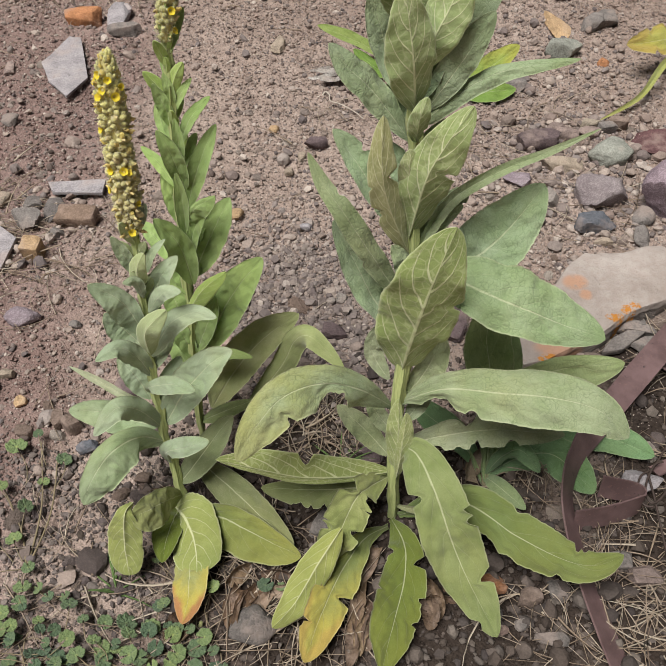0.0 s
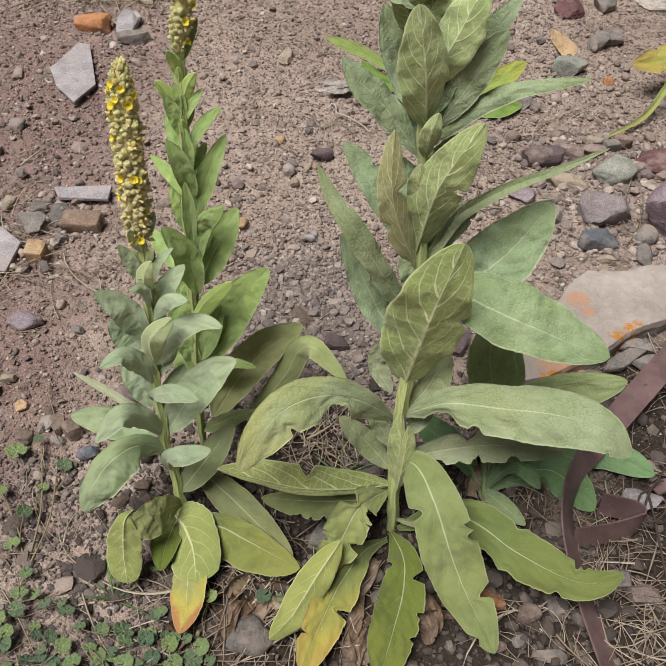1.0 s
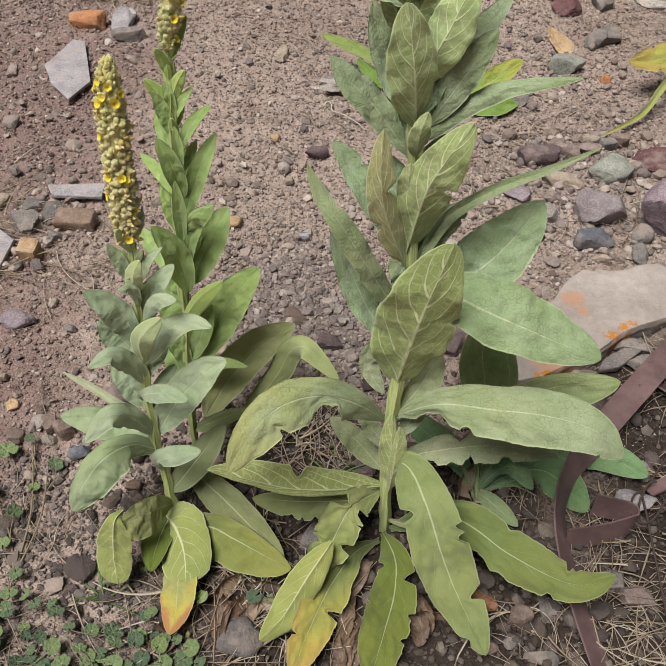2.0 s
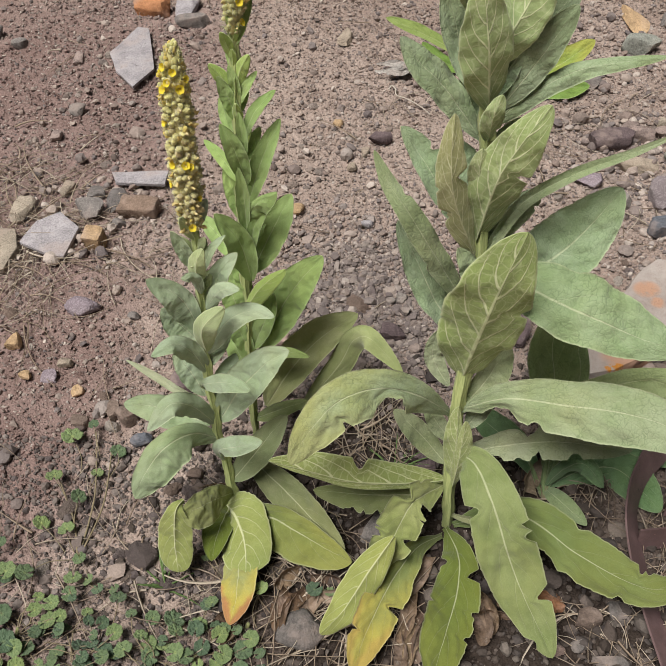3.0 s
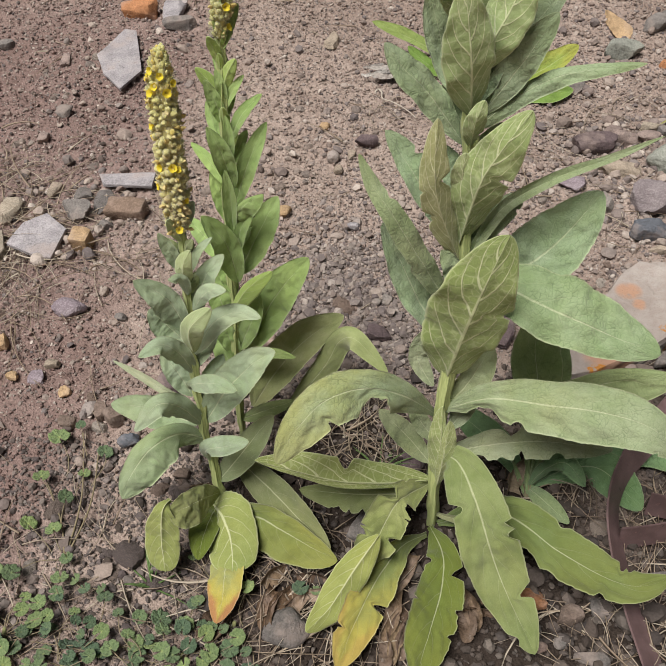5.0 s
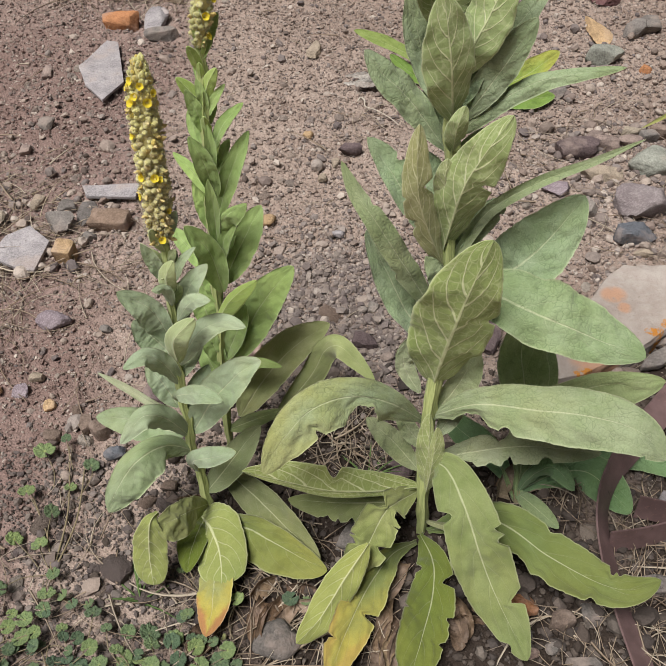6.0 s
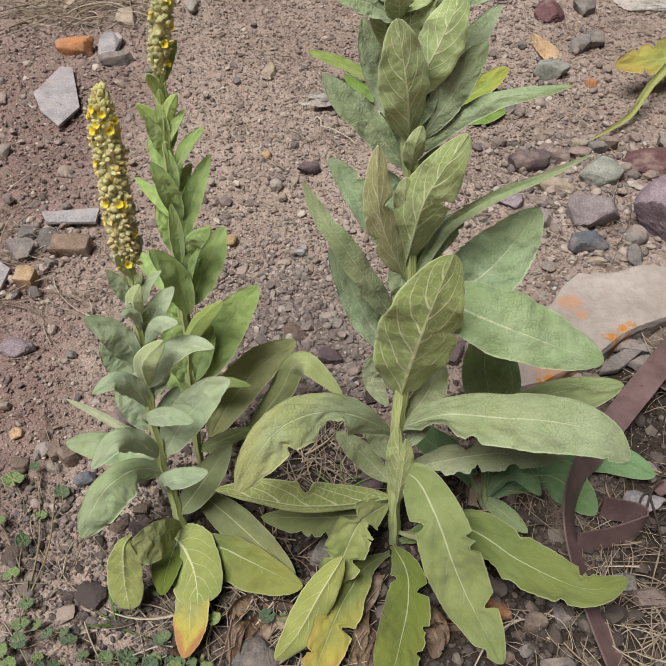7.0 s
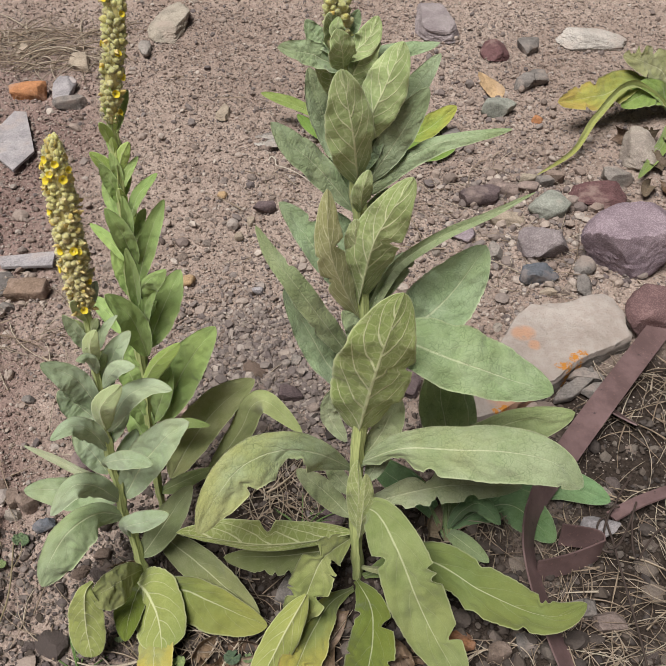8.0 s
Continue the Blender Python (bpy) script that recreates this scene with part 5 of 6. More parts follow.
stone("redbrown", 0.660, 1.057, 0.0717, 0.0918, 0.0359, "dark red-brown angular stone")
stone("grey", 0.755, 1.076, 0.0570, 0.0722, 0.0342, "grey stone on dry gravel")
stone("grey", 0.725, 0.923, 0.0686, 0.0579, 0.0343, "grey stone half sunk in the soil")
stone("white", 0.935, 1.099, 0.2006, 0.0702, 0.0411, "long whitish stone half sunk in the soil")
stone("purplegrey", 0.535, 1.238, 0.1092, 0.2376, 0.0382, "flat grey stone slab")
stone("tawny", -0.157, 1.265, 0.1078, 0.1986, 0.0431, "flat pale grey stone")
stone("palegrey", -0.213, 1.129, 0.0323, 0.0909, 0.0226, "pale rounded stone on dry gravel")
stone("cream", -0.364, 1.055, 0.0501, 0.0822, 0.0251, "flat tan stone on dry gravel")
stone("cream", -0.514, 1.138, 0.0342, 0.0564, 0.0205, "small pale stone on dry gravel")
stone("bluegrey", -0.373, 0.968, 0.0384, 0.0361, 0.0230, "grey-blue stone on dry gravel")
stone("tangrey", 0.611, 0.531, 0.0426, 0.0236, 0.0243, "tan-grey stone on dry gravel")
stone("grey", 0.641, 0.523, 0.0389, 0.0308, 0.0234, "grey stone on dry gravel")
stone("pinkgrey", 0.553, 0.497, 0.0524, 0.0290, 0.0296, "pinkish grey stone on dry gravel")
stone("grey", 0.569, 0.016, 0.0693, 0.0251, 0.0185, "grey stone at the foot of the pale rock")
stone("grey", 0.580, -0.016, 0.0614, 0.0278, 0.0203, "grey stone at the foot of the pale rock")
stone("darkpurple", 0.285, 0.031, 0.0409, 0.0807, 0.0245, "dark purple stone behind the mullein")
stone("orange", 0.285, -0.385, 0.0360, 0.0276, 0.0216, "orange-brown angular stone on dry gravel")
stone("brown", 0.330, -0.403, 0.0315, 0.0248, 0.0220, "grey-brown angular stone on dry gravel")
stone("grey", 0.367, -0.393, 0.0281, 0.0279, 0.0169, "grey-brown angular stone on dry gravel")
stone("darkgrey", 0.283, -0.420, 0.0230, 0.0195, 0.0138, "dark grey stone on dry gravel")
stone("grey", 0.347, -0.451, 0.0417, 0.0186, 0.0152, "grey angular stone on dry gravel")
stone("pink", 0.290, -0.440, 0.0198, 0.0128, 0.0104, "pinkish small stone on dry gravel")
stone("grey", 0.313, -0.434, 0.0149, 0.0165, 0.0089, "grey small stone on dry gravel")
stone("bluegrey", 0.503, -0.247, 0.0619, 0.0402, 0.0283, "blue-grey stone beside the strap")
stone("grey", 0.449, -0.352, 0.0473, 0.0280, 0.0193, "grey-brown stone under dry grass")
stone("pinkgrey", 0.479, -0.373, 0.0414, 0.0277, 0.0190, "pinkish stone under dry grass")
stone("darkpurple", 0.147, -0.186, 0.0350, 0.0691, 0.0140, "dark stone under the mullein leaves")
stone("tan", 0.210, -0.392, 0.0230, 0.0192, 0.0092, "small tan stone on dry gravel")
stone("grey", -0.534, 0.547, 0.0342, 0.0299, 0.0205, "grey stone on dry gravel")
stone("pinkgrey", -0.555, 0.468, 0.0248, 0.0249, 0.0149, "pinkish stone on dry gravel")
stone("pinkgrey", -0.496, 0.726, 0.0201, 0.0415, 0.0100, "pinkish flat stone on dry gravel")
stone("pinkgrey", -0.583, 0.736, 0.0221, 0.0489, 0.0110, "pinkish flat stone on dry gravel")
stone("grey", -0.804, 0.827, 0.0482, 0.0340, 0.0289, "grey stone on dry gravel")
stone("grey", -0.733, 0.790, 0.0341, 0.0277, 0.0205, "grey stone on dry gravel")
stone("grey", -0.304, 0.028, 0.0200, 0.0135, 0.0120, "grey stone on dry gravel")
stone("tan", -0.352, -0.114, 0.0186, 0.0204, 0.0111, "tan small stone on dry gravel")
stone("brown", -0.333, -0.165, 0.0264, 0.0212, 0.0159, "brown clod-like stone on dry gravel")


def slab(name, corners, thick, x, y, lift, tone, label, cuts=3, rough=0.003, material=None, tilt=(0, 0)):
    """A flat broken slab: an outline with thickness, worn edges and an uneven face."""
    global stone_count
    stone_count += 1
    bm = bmesh.new()
    verts = [bm.verts.new((a, b, 0)) for a, b in corners]
    face = bm.faces.new(verts)
    if face.normal.z < 0:
        face.normal_flip()
    got = bmesh.ops.extrude_face_region(bm, geom=[face])
    bmesh.ops.translate(bm, vec=(0, 0, thick), verts=[g for g in got["geom"] if isinstance(g, bmesh.types.BMVert)])
    bmesh.ops.recalc_face_normals(bm, faces=bm.faces)
    bmesh.ops.bevel(bm, geom=list(bm.edges), offset=thick * 0.16, segments=2, profile=0.6, affect="EDGES", clamp_overlap=True)
    bmesh.ops.triangulate(bm, faces=bm.faces)
    bmesh.ops.subdivide_edges(bm, edges=bm.edges, cuts=cuts, use_grid_fill=True)
    roughen(bm, rough, 22.0, stone_count * 2.3)
    me = bpy.data.meshes.new(name)
    bm.to_mesh(me)
    bm.free()
    me.shade_smooth()
    me.set_sharp_from_angle(angle=radians(35))
    me.materials.append(material or ROCK)
    ob = new(name, me)
    ob.color = (*STONE_TONES[tone], 1)
    ob.matrix_world = pose(x, y, ground_height(x, y) + lift, 12 + tilt[0], tilt[1], 0)
    return tagged(ob, label, "stone", "loose stones")


slab("stone", [(-0.044, -0.016), (-0.014, -0.085), (0.033, -0.140), (0.064, -0.073), (0.020, 0.083), (-0.006, 0.089)], 0.006, -0.469, 0.754, 0.007, "bluegrey", "thin pointed slab of grey slate", 3, 0.0015)
slab("stone", [(-0.049, -0.018), (0.012, -0.047), (0.035, -0.049), (0.042, 0.021), (-0.001, 0.059), (-0.036, 0.034)], 0.007, -0.476, 0.184, 0.010, "bluegrey", "flat slab of grey slate", 3, 0.0015)
slab("stone", [(-0.055, 0.013), (-0.041, -0.015), (0.048, -0.018), (0.048, 0.020)], 0.007, -0.357, 0.333, 0.010, "bluegrey", "long thin slab of grey slate leaning on gravel", 3, 0.0012)
slab("stone", [(-0.06, -0.002), (-0.027, -0.061), (0.031, -0.043), (0.037, 0.007), (0.021, 0.053), (-0.013, 0.051)], 0.014, -0.563, 0.149, 0.002, "tangrey", "thick flat tan stone with an orange edge", 3, 0.003)
slab("rock", [(-0.175, -0.122), (-0.127, -0.110), (-0.082, -0.085), (-0.028, -0.055), (0.016, -0.019), (0.048, -0.004), (0.088, 0.010), (0.121, 0.029), (0.129, 0.075), (0.122, 0.120), (0.110, 0.135), (0.042, 0.117), (-0.024, 0.115), (-0.052, 0.094), (-0.089, 0.039), (-0.147, -0.021), (-0.182, -0.080)], 0.052, 0.534, 0.045, -0.014, "cream", "large pale flat rock with orange lichen patches", 5, 0.005, lichen_rock())
slab("stone", [(-0.046, -0.040), (-0.018, -0.038), (0.032, 0.001), (0.031, 0.022), (-0.025, -0.013)], 0.012, 0.551, 0.009, 0.002, "grey", "narrow grey slab under the edge of the pale rock", 3, 0.003)
slab("stone", [(-0.018, -0.015), (0.015, -0.017), (0.018, 0.016), (-0.015, 0.018)], 0.040, -0.404, 0.183, -0.008, "tan", "tan cube-shaped stone with orange faces", 4, 0.005, None, (4, 5))
slab("stone", [(-0.036, -0.014), (0.03, -0.018), (0.036, 0.014), (-0.028, 0.02)], 0.028, -0.343, 0.265, -0.006, "rust", "rusty brown angular stone block", 4, 0.006, None, (6, -4))


def dead_wood(x, y, az, long):
    """A splintered stub of grey weathered wood: a bundle of broken fibres."""
    rng = random.Random(77)
    ob = thing("dead_wood", x, y, ground_height(x, y) + 0.018, "splintered grey stub of weathered wood", "wood")
    ob.rotation_euler = (radians(12), 0, radians(az))
    for k in range(11):
        off = Vector((rng.uniform(-0.3, 0.3) * long, rng.gauss(0, 0.011), rng.uniform(-0.004, 0.014)))
        size = long * rng.uniform(0.35, 0.7)
        pts = [off + Vector((size * (i / 6 - 0.5), rng.gauss(0, 0.0012), rng.gauss(0, 0.0012))) for i in range(7)]
        fat = rng.uniform(0.003, 0.0075)
        v, f = tube(pts, [fat * w * rng.uniform(0.85, 1.15) for w in (0.5, 0.9, 1.0, 1.0, 0.9, 0.7, 0.2)], 7, 0.25)
        part("splinter", mesh_of("splinter", v, f, False), ROCK, ob, "", tuple(Vector((0.56, 0.53, 0.50)) * rng.uniform(0.7, 1.2)))
    return ob


dead_wood(0.105, 0.683, 15, 0.085)

# ---- rusty strap and wire ----
def rust_material():
    m = Nodes("rusty_strap")
    c = m.coords("Object")
    a, b = m.noise(16.0, 5.0, 0.65, c), m.noise(300.0, 4.0, 0.7, c)
    col = m.mix(m.ramp(a, 0.35, 0.7), (0.105, 0.066, 0.066), (0.185, 0.120, 0.122))
    col = m.mix(m.ramp(b, 0.55, 0.8), col, (0.25, 0.145, 0.13))
    col = m.mix(m.ramp(m.noise(70.0, 4.0, 0.7, c), 0.62, 0.72), col, (0.05, 0.035, 0.035))
    return m.finish(col, m.math("MULTIPLY_ADD", b, 0.25, 0.42), m.bump(b, 0.4, 0.0006), 0.0, 0.0, 0.5)


RUST = rust_material()


def ribbon(name, parent, points, leans, width, thick, label="", steps=8):
    """A flat band along points; leans give the degrees by which its face stands up at each point."""
    line = smooth_path(points, steps)
    verts, faces = [], []
    for i, p in enumerate(line):
        t = (line[min(i + 1, len(line) - 1)] - line[max(i - 1, 0)]).normalized()
        k = i / steps
        j = min(int(k), len(leans) - 2)
        lean = radians(leans[j] + (leans[j + 1] - leans[j]) * (k - j))
        flat = t.cross(Vector((0, -0.2, 1))).normalized()
        up = flat.cross(t).normalized()
        side = flat * math.cos(lean) + up * math.sin(lean)
        normal = side.cross(t).normalized()
        for a, b in ((-1, -1), (1, -1), (1, 1), (-1, 1)):
            verts.append(p + side * a * width / 2 + normal * b * thick / 2)
    for i in range(len(line) - 1):
        for k in range(4):
            n = (k + 1) % 4
            faces.append((i * 4 + k, i * 4 + n, i * 4 + 4 + n, i * 4 + 4 + k))
    faces += [(3, 2, 1, 0), tuple(len(verts) - 4 + k for k in range(4))]
    me = mesh_of(name, verts, faces)
    me.set_sharp_from_angle(angle=radians(40))
    return part(name, me, RUST, parent, label)


strap = thing("strap", 0, 0, 0, "brown rusty flat strap, bent and looped on the gravel", "strap")
ribbon("band", strap, [(0.86, 0.235, 0.085), (0.812, 0.181, 0.074), (0.643, 0.011, 0.040), (0.529, -0.105, 0.016), (0.455, -0.184, -0.002), (0.416, -0.232, -0.012), (0.396, -0.275, -0.024), (0.392, -0.320, -0.040), (0.398, -0.389, -0.062), (0.411, -0.451, -0.082), (0.425, -0.51, -0.1)], [12, 12, 12, 14, 36, 58, 60, 51, 43, 37, 33], 0.0375, 0.0024)
ribbon("loop", strap, [(0.400, -0.312, -0.047), (0.445, -0.304, -0.046), (0.488, -0.290, -0.043), (0.494, -0.282, -0.042), (0.486, -0.272, -0.040), (0.445, -0.262, -0.038)], [105, 105, 100, 85, 75, 72], 0.036, 0.0024)
strap_end = thing("strap", 0, 0, 0, "short bent brown strap end lying beside the rock", "strap")
ribbon("band", strap_end, [(0.560, -0.040, 0.000), (0.578, -0.057, 0.002), (0.595, -0.074, -0.002), (0.614, -0.092, -0.006)], [35, 35, 40, 45], 0.032, 0.0024)
bar = thing("metal_bar", 0, 0, 0, "thin rust-red flat metal strip in dry grass", "metal strip")
ribbon("strip", bar, [(0.525, -0.236, -0.040), (0.577, -0.218, -0.030), (0.66, -0.197, -0.024)], [20, 20, 20], 0.020, 0.003)


def wire_material():
    m = Nodes("dark_wire")
    n = m.noise(200.0, 3.0, 0.6, m.coords("Object"))
    return m.finish(m.mix(n, (0.03, 0.024, 0.022), (0.075, 0.05, 0.042)), 0.6, None, 0.0, 0.0, 0.4)


WIRE = wire_material()
wire = thing("wire", 0, 0, 0, "tangled dark rusty wire beside the strap", "wire")
for name, line in (
    ("coil", [(0.572, -0.180, -0.018), (0.542, -0.213, -0.025), (0.521, -0.238, -0.031), (0.502, -0.249, -0.033), (0.492, -0.271, -0.038), (0.495, -0.290, -0.042), (0.506, -0.294, -0.042)]),
    ("coil", [(0.561, -0.227, -0.024), (0.538, -0.261, -0.032), (0.517, -0.285, -0.037), (0.502, -0.290, -0.038), (0.502, -0.268, -0.033), (0.521, -0.238, -0.026), (0.535, -0.232, -0.025)]),
    ("tail", [(0.512, -0.244, -0.032), (0.511, -0.279, -0.039), (0.509, -0.309, -0.046), (0.506, -0.355, -0.056), (0.503, -0.399, -0.065), (0.498, -0.447, -0.075)]),
    ("coil", [(0.552, -0.238, -0.029), (0.538, -0.276, -0.037), (0.532, -0.300, -0.042), (0.535, -0.308, -0.043), (0.550, -0.292, -0.040), (0.572, -0.272, -0.036), (0.590, -0.264, -0.034), (0.594, -0.274, -0.036), (0.574, -0.309, -0.044), (0.565, -0.332, -0.049)]),
):
    line = smooth_path(line, 6)
    v, f = tube(line, [0.0015] * len(line), 6)
    part(name, mesh_of(name, v, f), WIRE, wire)


# ---- mallow patch ----
def mallow_leaf_mesh(seed):
    """A round crenate leaf with seven shallow lobes, pleated from the notch at its stalk; radius 1."""
    rng = random.Random(seed)
    rings, n = 5, 42
    top, low, faces = [], [], []
    for i in range(rings + 1):
        r = i / rings
        for k in range(n + 1):
            a = -math.pi + 0.22 + (2 * math.pi - 0.44) * k / n
            lobe = 1 + 0.035 * math.cos(7 * a) + 0.035 * math.cos(21 * a + seed)
            rr = r * lobe * (1 - 0.10 * (abs(a) / math.pi) ** 4)
            z = 0.07 * r * math.cos(7 * a) + 0.16 * r * r + 0.06 * r * math.sin(2 * a + seed)
            top.append((rr * math.cos(a), rr * math.sin(a), z))
            low.append((rr * math.cos(a), rr * math.sin(a), z - 0.045))
    m, w = len(top), n + 1
    for i in range(rings):
        for k in range(n):
            a = i * w + k
            faces.append((a, a + w, a + w + 1, a + 1))
            faces.append((m + a, m + a + 1, m + a + w + 1, m + a + w))
    for k in range(n):
        a = rings * w + k
        faces.append((a, m + a, m + a + 1, a + 1))
    return mesh_of("leaf", top + low, faces)


def mallow_material():
    m = Nodes("mallow_leaf")
    info = m.tree.nodes.new("ShaderNodeObjectInfo")
    c = m.coords("Object")
    sep = m.node("ShaderNodeSeparateXYZ", Vector=c)
    ang = m.math("ARCTAN2", sep.outputs[1], sep.outputs[0])
    rad = m.node("ShaderNodeVectorMath", i0=c)
    rad.operation = "LENGTH"
    ray = m.ramp(m.math("COSINE", m.math("MULTIPLY", ang, 7.0)), 0.93, 1.0)
    n = m.noise(3.0, 4.0, 0.6, c)
    col = m.mix(m.ramp(n, 0.35, 0.7), m.mix(1.0, info.outputs["Color"], (0.72, 0.8, 0.75), "MULTIPLY"), info.outputs["Color"])
    col = m.mix(m.math("MULTIPLY", ray, 0.35), col, m.mix(1.0, info.outputs["Color"], (1.7, 1.6, 1.6), "MULTIPLY"))
    col = m.mix(m.math("MULTIPLY", m.ramp(rad.outputs["Value"], 0.25, 0.05), 0.5), col, m.mix(1.0, info.outputs["Color"], (1.8, 1.6, 1.3), "MULTIPLY"))
    return m.finish(col, 0.75, m.bump(m.math("ADD", n, m.math("MULTIPLY", ray, -0.5)), 0.5, 0.05), 0.18, 0.1, 0.25)


MALLOW = mallow_material()
MALLOW_LEAVES = [mallow_leaf_mesh(s) for s in range(5)]
for me in MALLOW_LEAVES:
    me.materials.append(MALLOW)
mallow_rng = random.Random(77)


def mallow(x, y):
    plant = thing("mallow_plant", x, y, ground_height(x, y), "low creeping mallow with small round scalloped leaves", "mallow", "mallow patch")
    v, f = tube([(0, 0, -0.01), (0, 0.002, 0.004), (0.002, 0.003, 0.012)], [0.003, 0.003, 0.002], 7)
    part("crown", mesh_of("crown", v, f), STEM, plant, "", (0.24, 0.25, 0.11))
    return plant


def mallow_leaf(plant, x, y, radius, tone=None):
    """A leaf on its long stalk, which creeps out from the crown."""
    rng = mallow_rng
    lift = rng.uniform(0.009, 0.022)
    p = Vector((x, y, ground_height(x, y) + lift)) - plant.location
    if tone is None:
        tone = Vector((0.12, 0.18, 0.115)).lerp(Vector((0.30, 0.38, 0.15)), rng.random() ** 1.4)
        tone = tone * rng.uniform(0.85, 1.15)
    away = math.atan2(p.y, p.x) + rng.uniform(-0.7, 0.7)
    ob = part("leaf", rng.choice(MALLOW_LEAVES), None, plant, "", tuple(tone))
    ob.matrix_basis = Matrix.LocRotScale(p, Euler((radians(rng.uniform(-10, 32)), radians(rng.uniform(-18, 18)), away), "XYZ"), (radius, radius, radius))
    reach = min(1.0, 0.05 / max(p.length, 0.001))
    root = p * (1 - reach) + Vector((rng.uniform(-0.012, 0.012), rng.uniform(-0.012, 0.012), 0)) * (1 if reach < 1 else 0)
    root.z = RISE * root.y + 0.002
    half = root.lerp(p, 0.55) + Vector((rng.uniform(-0.010, 0.010), rng.uniform(-0.008, 0.008), rng.uniform(-0.004, 0.006)))
    line = smooth_path([root, half, p - Vector((0, 0, 0.002))], 5)
    v, f = tube(line, [0.0007 - 0.0002 * i / len(line) for i in range(len(line))], 5)
    part("stalk", mesh_of("stalk", v, f), STEM, plant, "", (0.22, 0.18, 0.11))
    return ob


herb = mallow(-0.252, -0.488)
mallow_leaf(herb, -0.217, -0.416, 0.0100)
mallow_leaf(herb, -0.251, -0.431, 0.0070)
mallow_leaf(herb, -0.231, -0.441, 0.0079)
mallow_leaf(herb, -0.247, -0.441, 0.0069)
mallow_leaf(herb, -0.212, -0.455, 0.0098)
mallow_leaf(herb, -0.275, -0.478, 0.0109)
mallow_leaf(herb, -0.274, -0.450, 0.0089)
mallow_leaf(herb, -0.251, -0.467, 0.0097)
mallow_leaf(herb, -0.242, -0.490, 0.0119)
mallow_leaf(herb, -0.219, -0.483, 0.0086)
mallow_leaf(herb, -0.272, -0.497, 0.0095)
mallow_leaf(herb, -0.290, -0.511, 0.0095)
mallow_leaf(herb, -0.214, -0.505, 0.0094)
herb = mallow(-0.336, -0.509)
mallow_leaf(herb, -0.303, -0.461, 0.0078)
mallow_leaf(herb, -0.335, -0.473, 0.0134)
mallow_leaf(herb, -0.311, -0.476, 0.0109)
mallow_leaf(herb, -0.349, -0.498, 0.0096)
mallow_leaf(herb, -0.315, -0.495, 0.0096)
mallow_leaf(herb, -0.331, -0.505, 0.0095)
herb = mallow(-0.161, -0.495)
mallow_leaf(herb, -0.197, -0.434, 0.0069)
mallow_leaf(herb, -0.174, -0.432, 0.0089)
mallow_leaf(herb, -0.182, -0.455, 0.0083)
mallow_leaf(herb, -0.167, -0.465, 0.0063)
mallow_leaf(herb, -0.198, -0.472, 0.0108)
mallow_leaf(herb, -0.139, -0.472, 0.0110)
mallow_leaf(herb, -0.131, -0.488, 0.0071)
mallow_leaf(herb, -0.170, -0.486, 0.0071)
mallow_leaf(herb, -0.146, -0.505, 0.0105)
mallow_leaf(herb, -0.137, -0.498, 0.0094)
herb = mallow(-0.109, -0.459)
mallow_leaf(herb, -0.149, -0.433, 0.0128)
mallow_leaf(herb, -0.119, -0.436, 0.0098)
mallow_leaf(herb, -0.111, -0.413, 0.0100)
mallow_leaf(herb, -0.111, -0.461, 0.0096)
mallow_leaf(herb, -0.112, -0.485, 0.0095)
mallow_leaf(herb, -0.065, -0.482, 0.0114)
mallow_leaf(herb, -0.099, -0.439, 0.0074)
mallow_leaf(herb, -0.121, -0.443, 0.0098)
mallow_leaf(herb, -0.125, -0.433, 0.0074)
mallow_leaf(herb, -0.093, -0.474, 0.0086)
mallow_leaf(herb, -0.126, -0.476, 0.0096)
mallow_leaf(herb, -0.071, -0.499, 0.0094)
herb = mallow(-0.282, -0.365)
mallow_leaf(herb, -0.333, -0.200, 0.0145)
mallow_leaf(herb, -0.308, -0.181, 0.0073)
mallow_leaf(herb, -0.266, -0.218, 0.0108)
mallow_leaf(herb, -0.287, -0.249, 0.0084)
mallow_leaf(herb, -0.338, -0.264, 0.0112)
mallow_leaf(herb, -0.298, -0.292, 0.0104)
mallow_leaf(herb, -0.339, -0.324, 0.0113)
mallow_leaf(herb, -0.303, -0.333, 0.0107)
mallow_leaf(herb, -0.276, -0.370, 0.0083)
mallow_leaf(herb, -0.336, -0.393, 0.0116)
mallow_leaf(herb, -0.276, -0.397, 0.0107)
mallow_leaf(herb, -0.258, -0.396, 0.0077)
mallow_leaf(herb, -0.245, -0.405, 0.0076)
mallow_leaf(herb, -0.225, -0.404, 0.0071)
mallow_leaf(herb, -0.270, -0.420, 0.0050)
herb = mallow(-0.065, -0.431)
mallow_leaf(herb, -0.065, -0.458, 0.0116)
mallow_leaf(herb, -0.052, -0.392, 0.0092)
mallow_leaf(herb, -0.122, -0.318, 0.0096)
mallow_leaf(herb, -0.125, -0.358, 0.0052)
mallow_leaf(herb, -0.085, -0.412, 0.0090)
mallow_leaf(herb, -0.108, -0.411, 0.0085)
mallow_leaf(herb, -0.034, -0.481, 0.0081)
herb = mallow(-0.385, -0.430)
mallow_leaf(herb, -0.360, -0.392, 0.0129)
mallow_leaf(herb, -0.392, -0.403, 0.0141)
mallow_leaf(herb, -0.349, -0.440, 0.0120)
mallow_leaf(herb, -0.358, -0.458, 0.0104)
mallow_leaf(herb, -0.383, -0.433, 0.0101)
mallow_leaf(herb, -0.371, -0.471, 0.0098)
herb = mallow(0.018, -0.387)
mallow_leaf(herb, 0.011, -0.387, 0.0102)
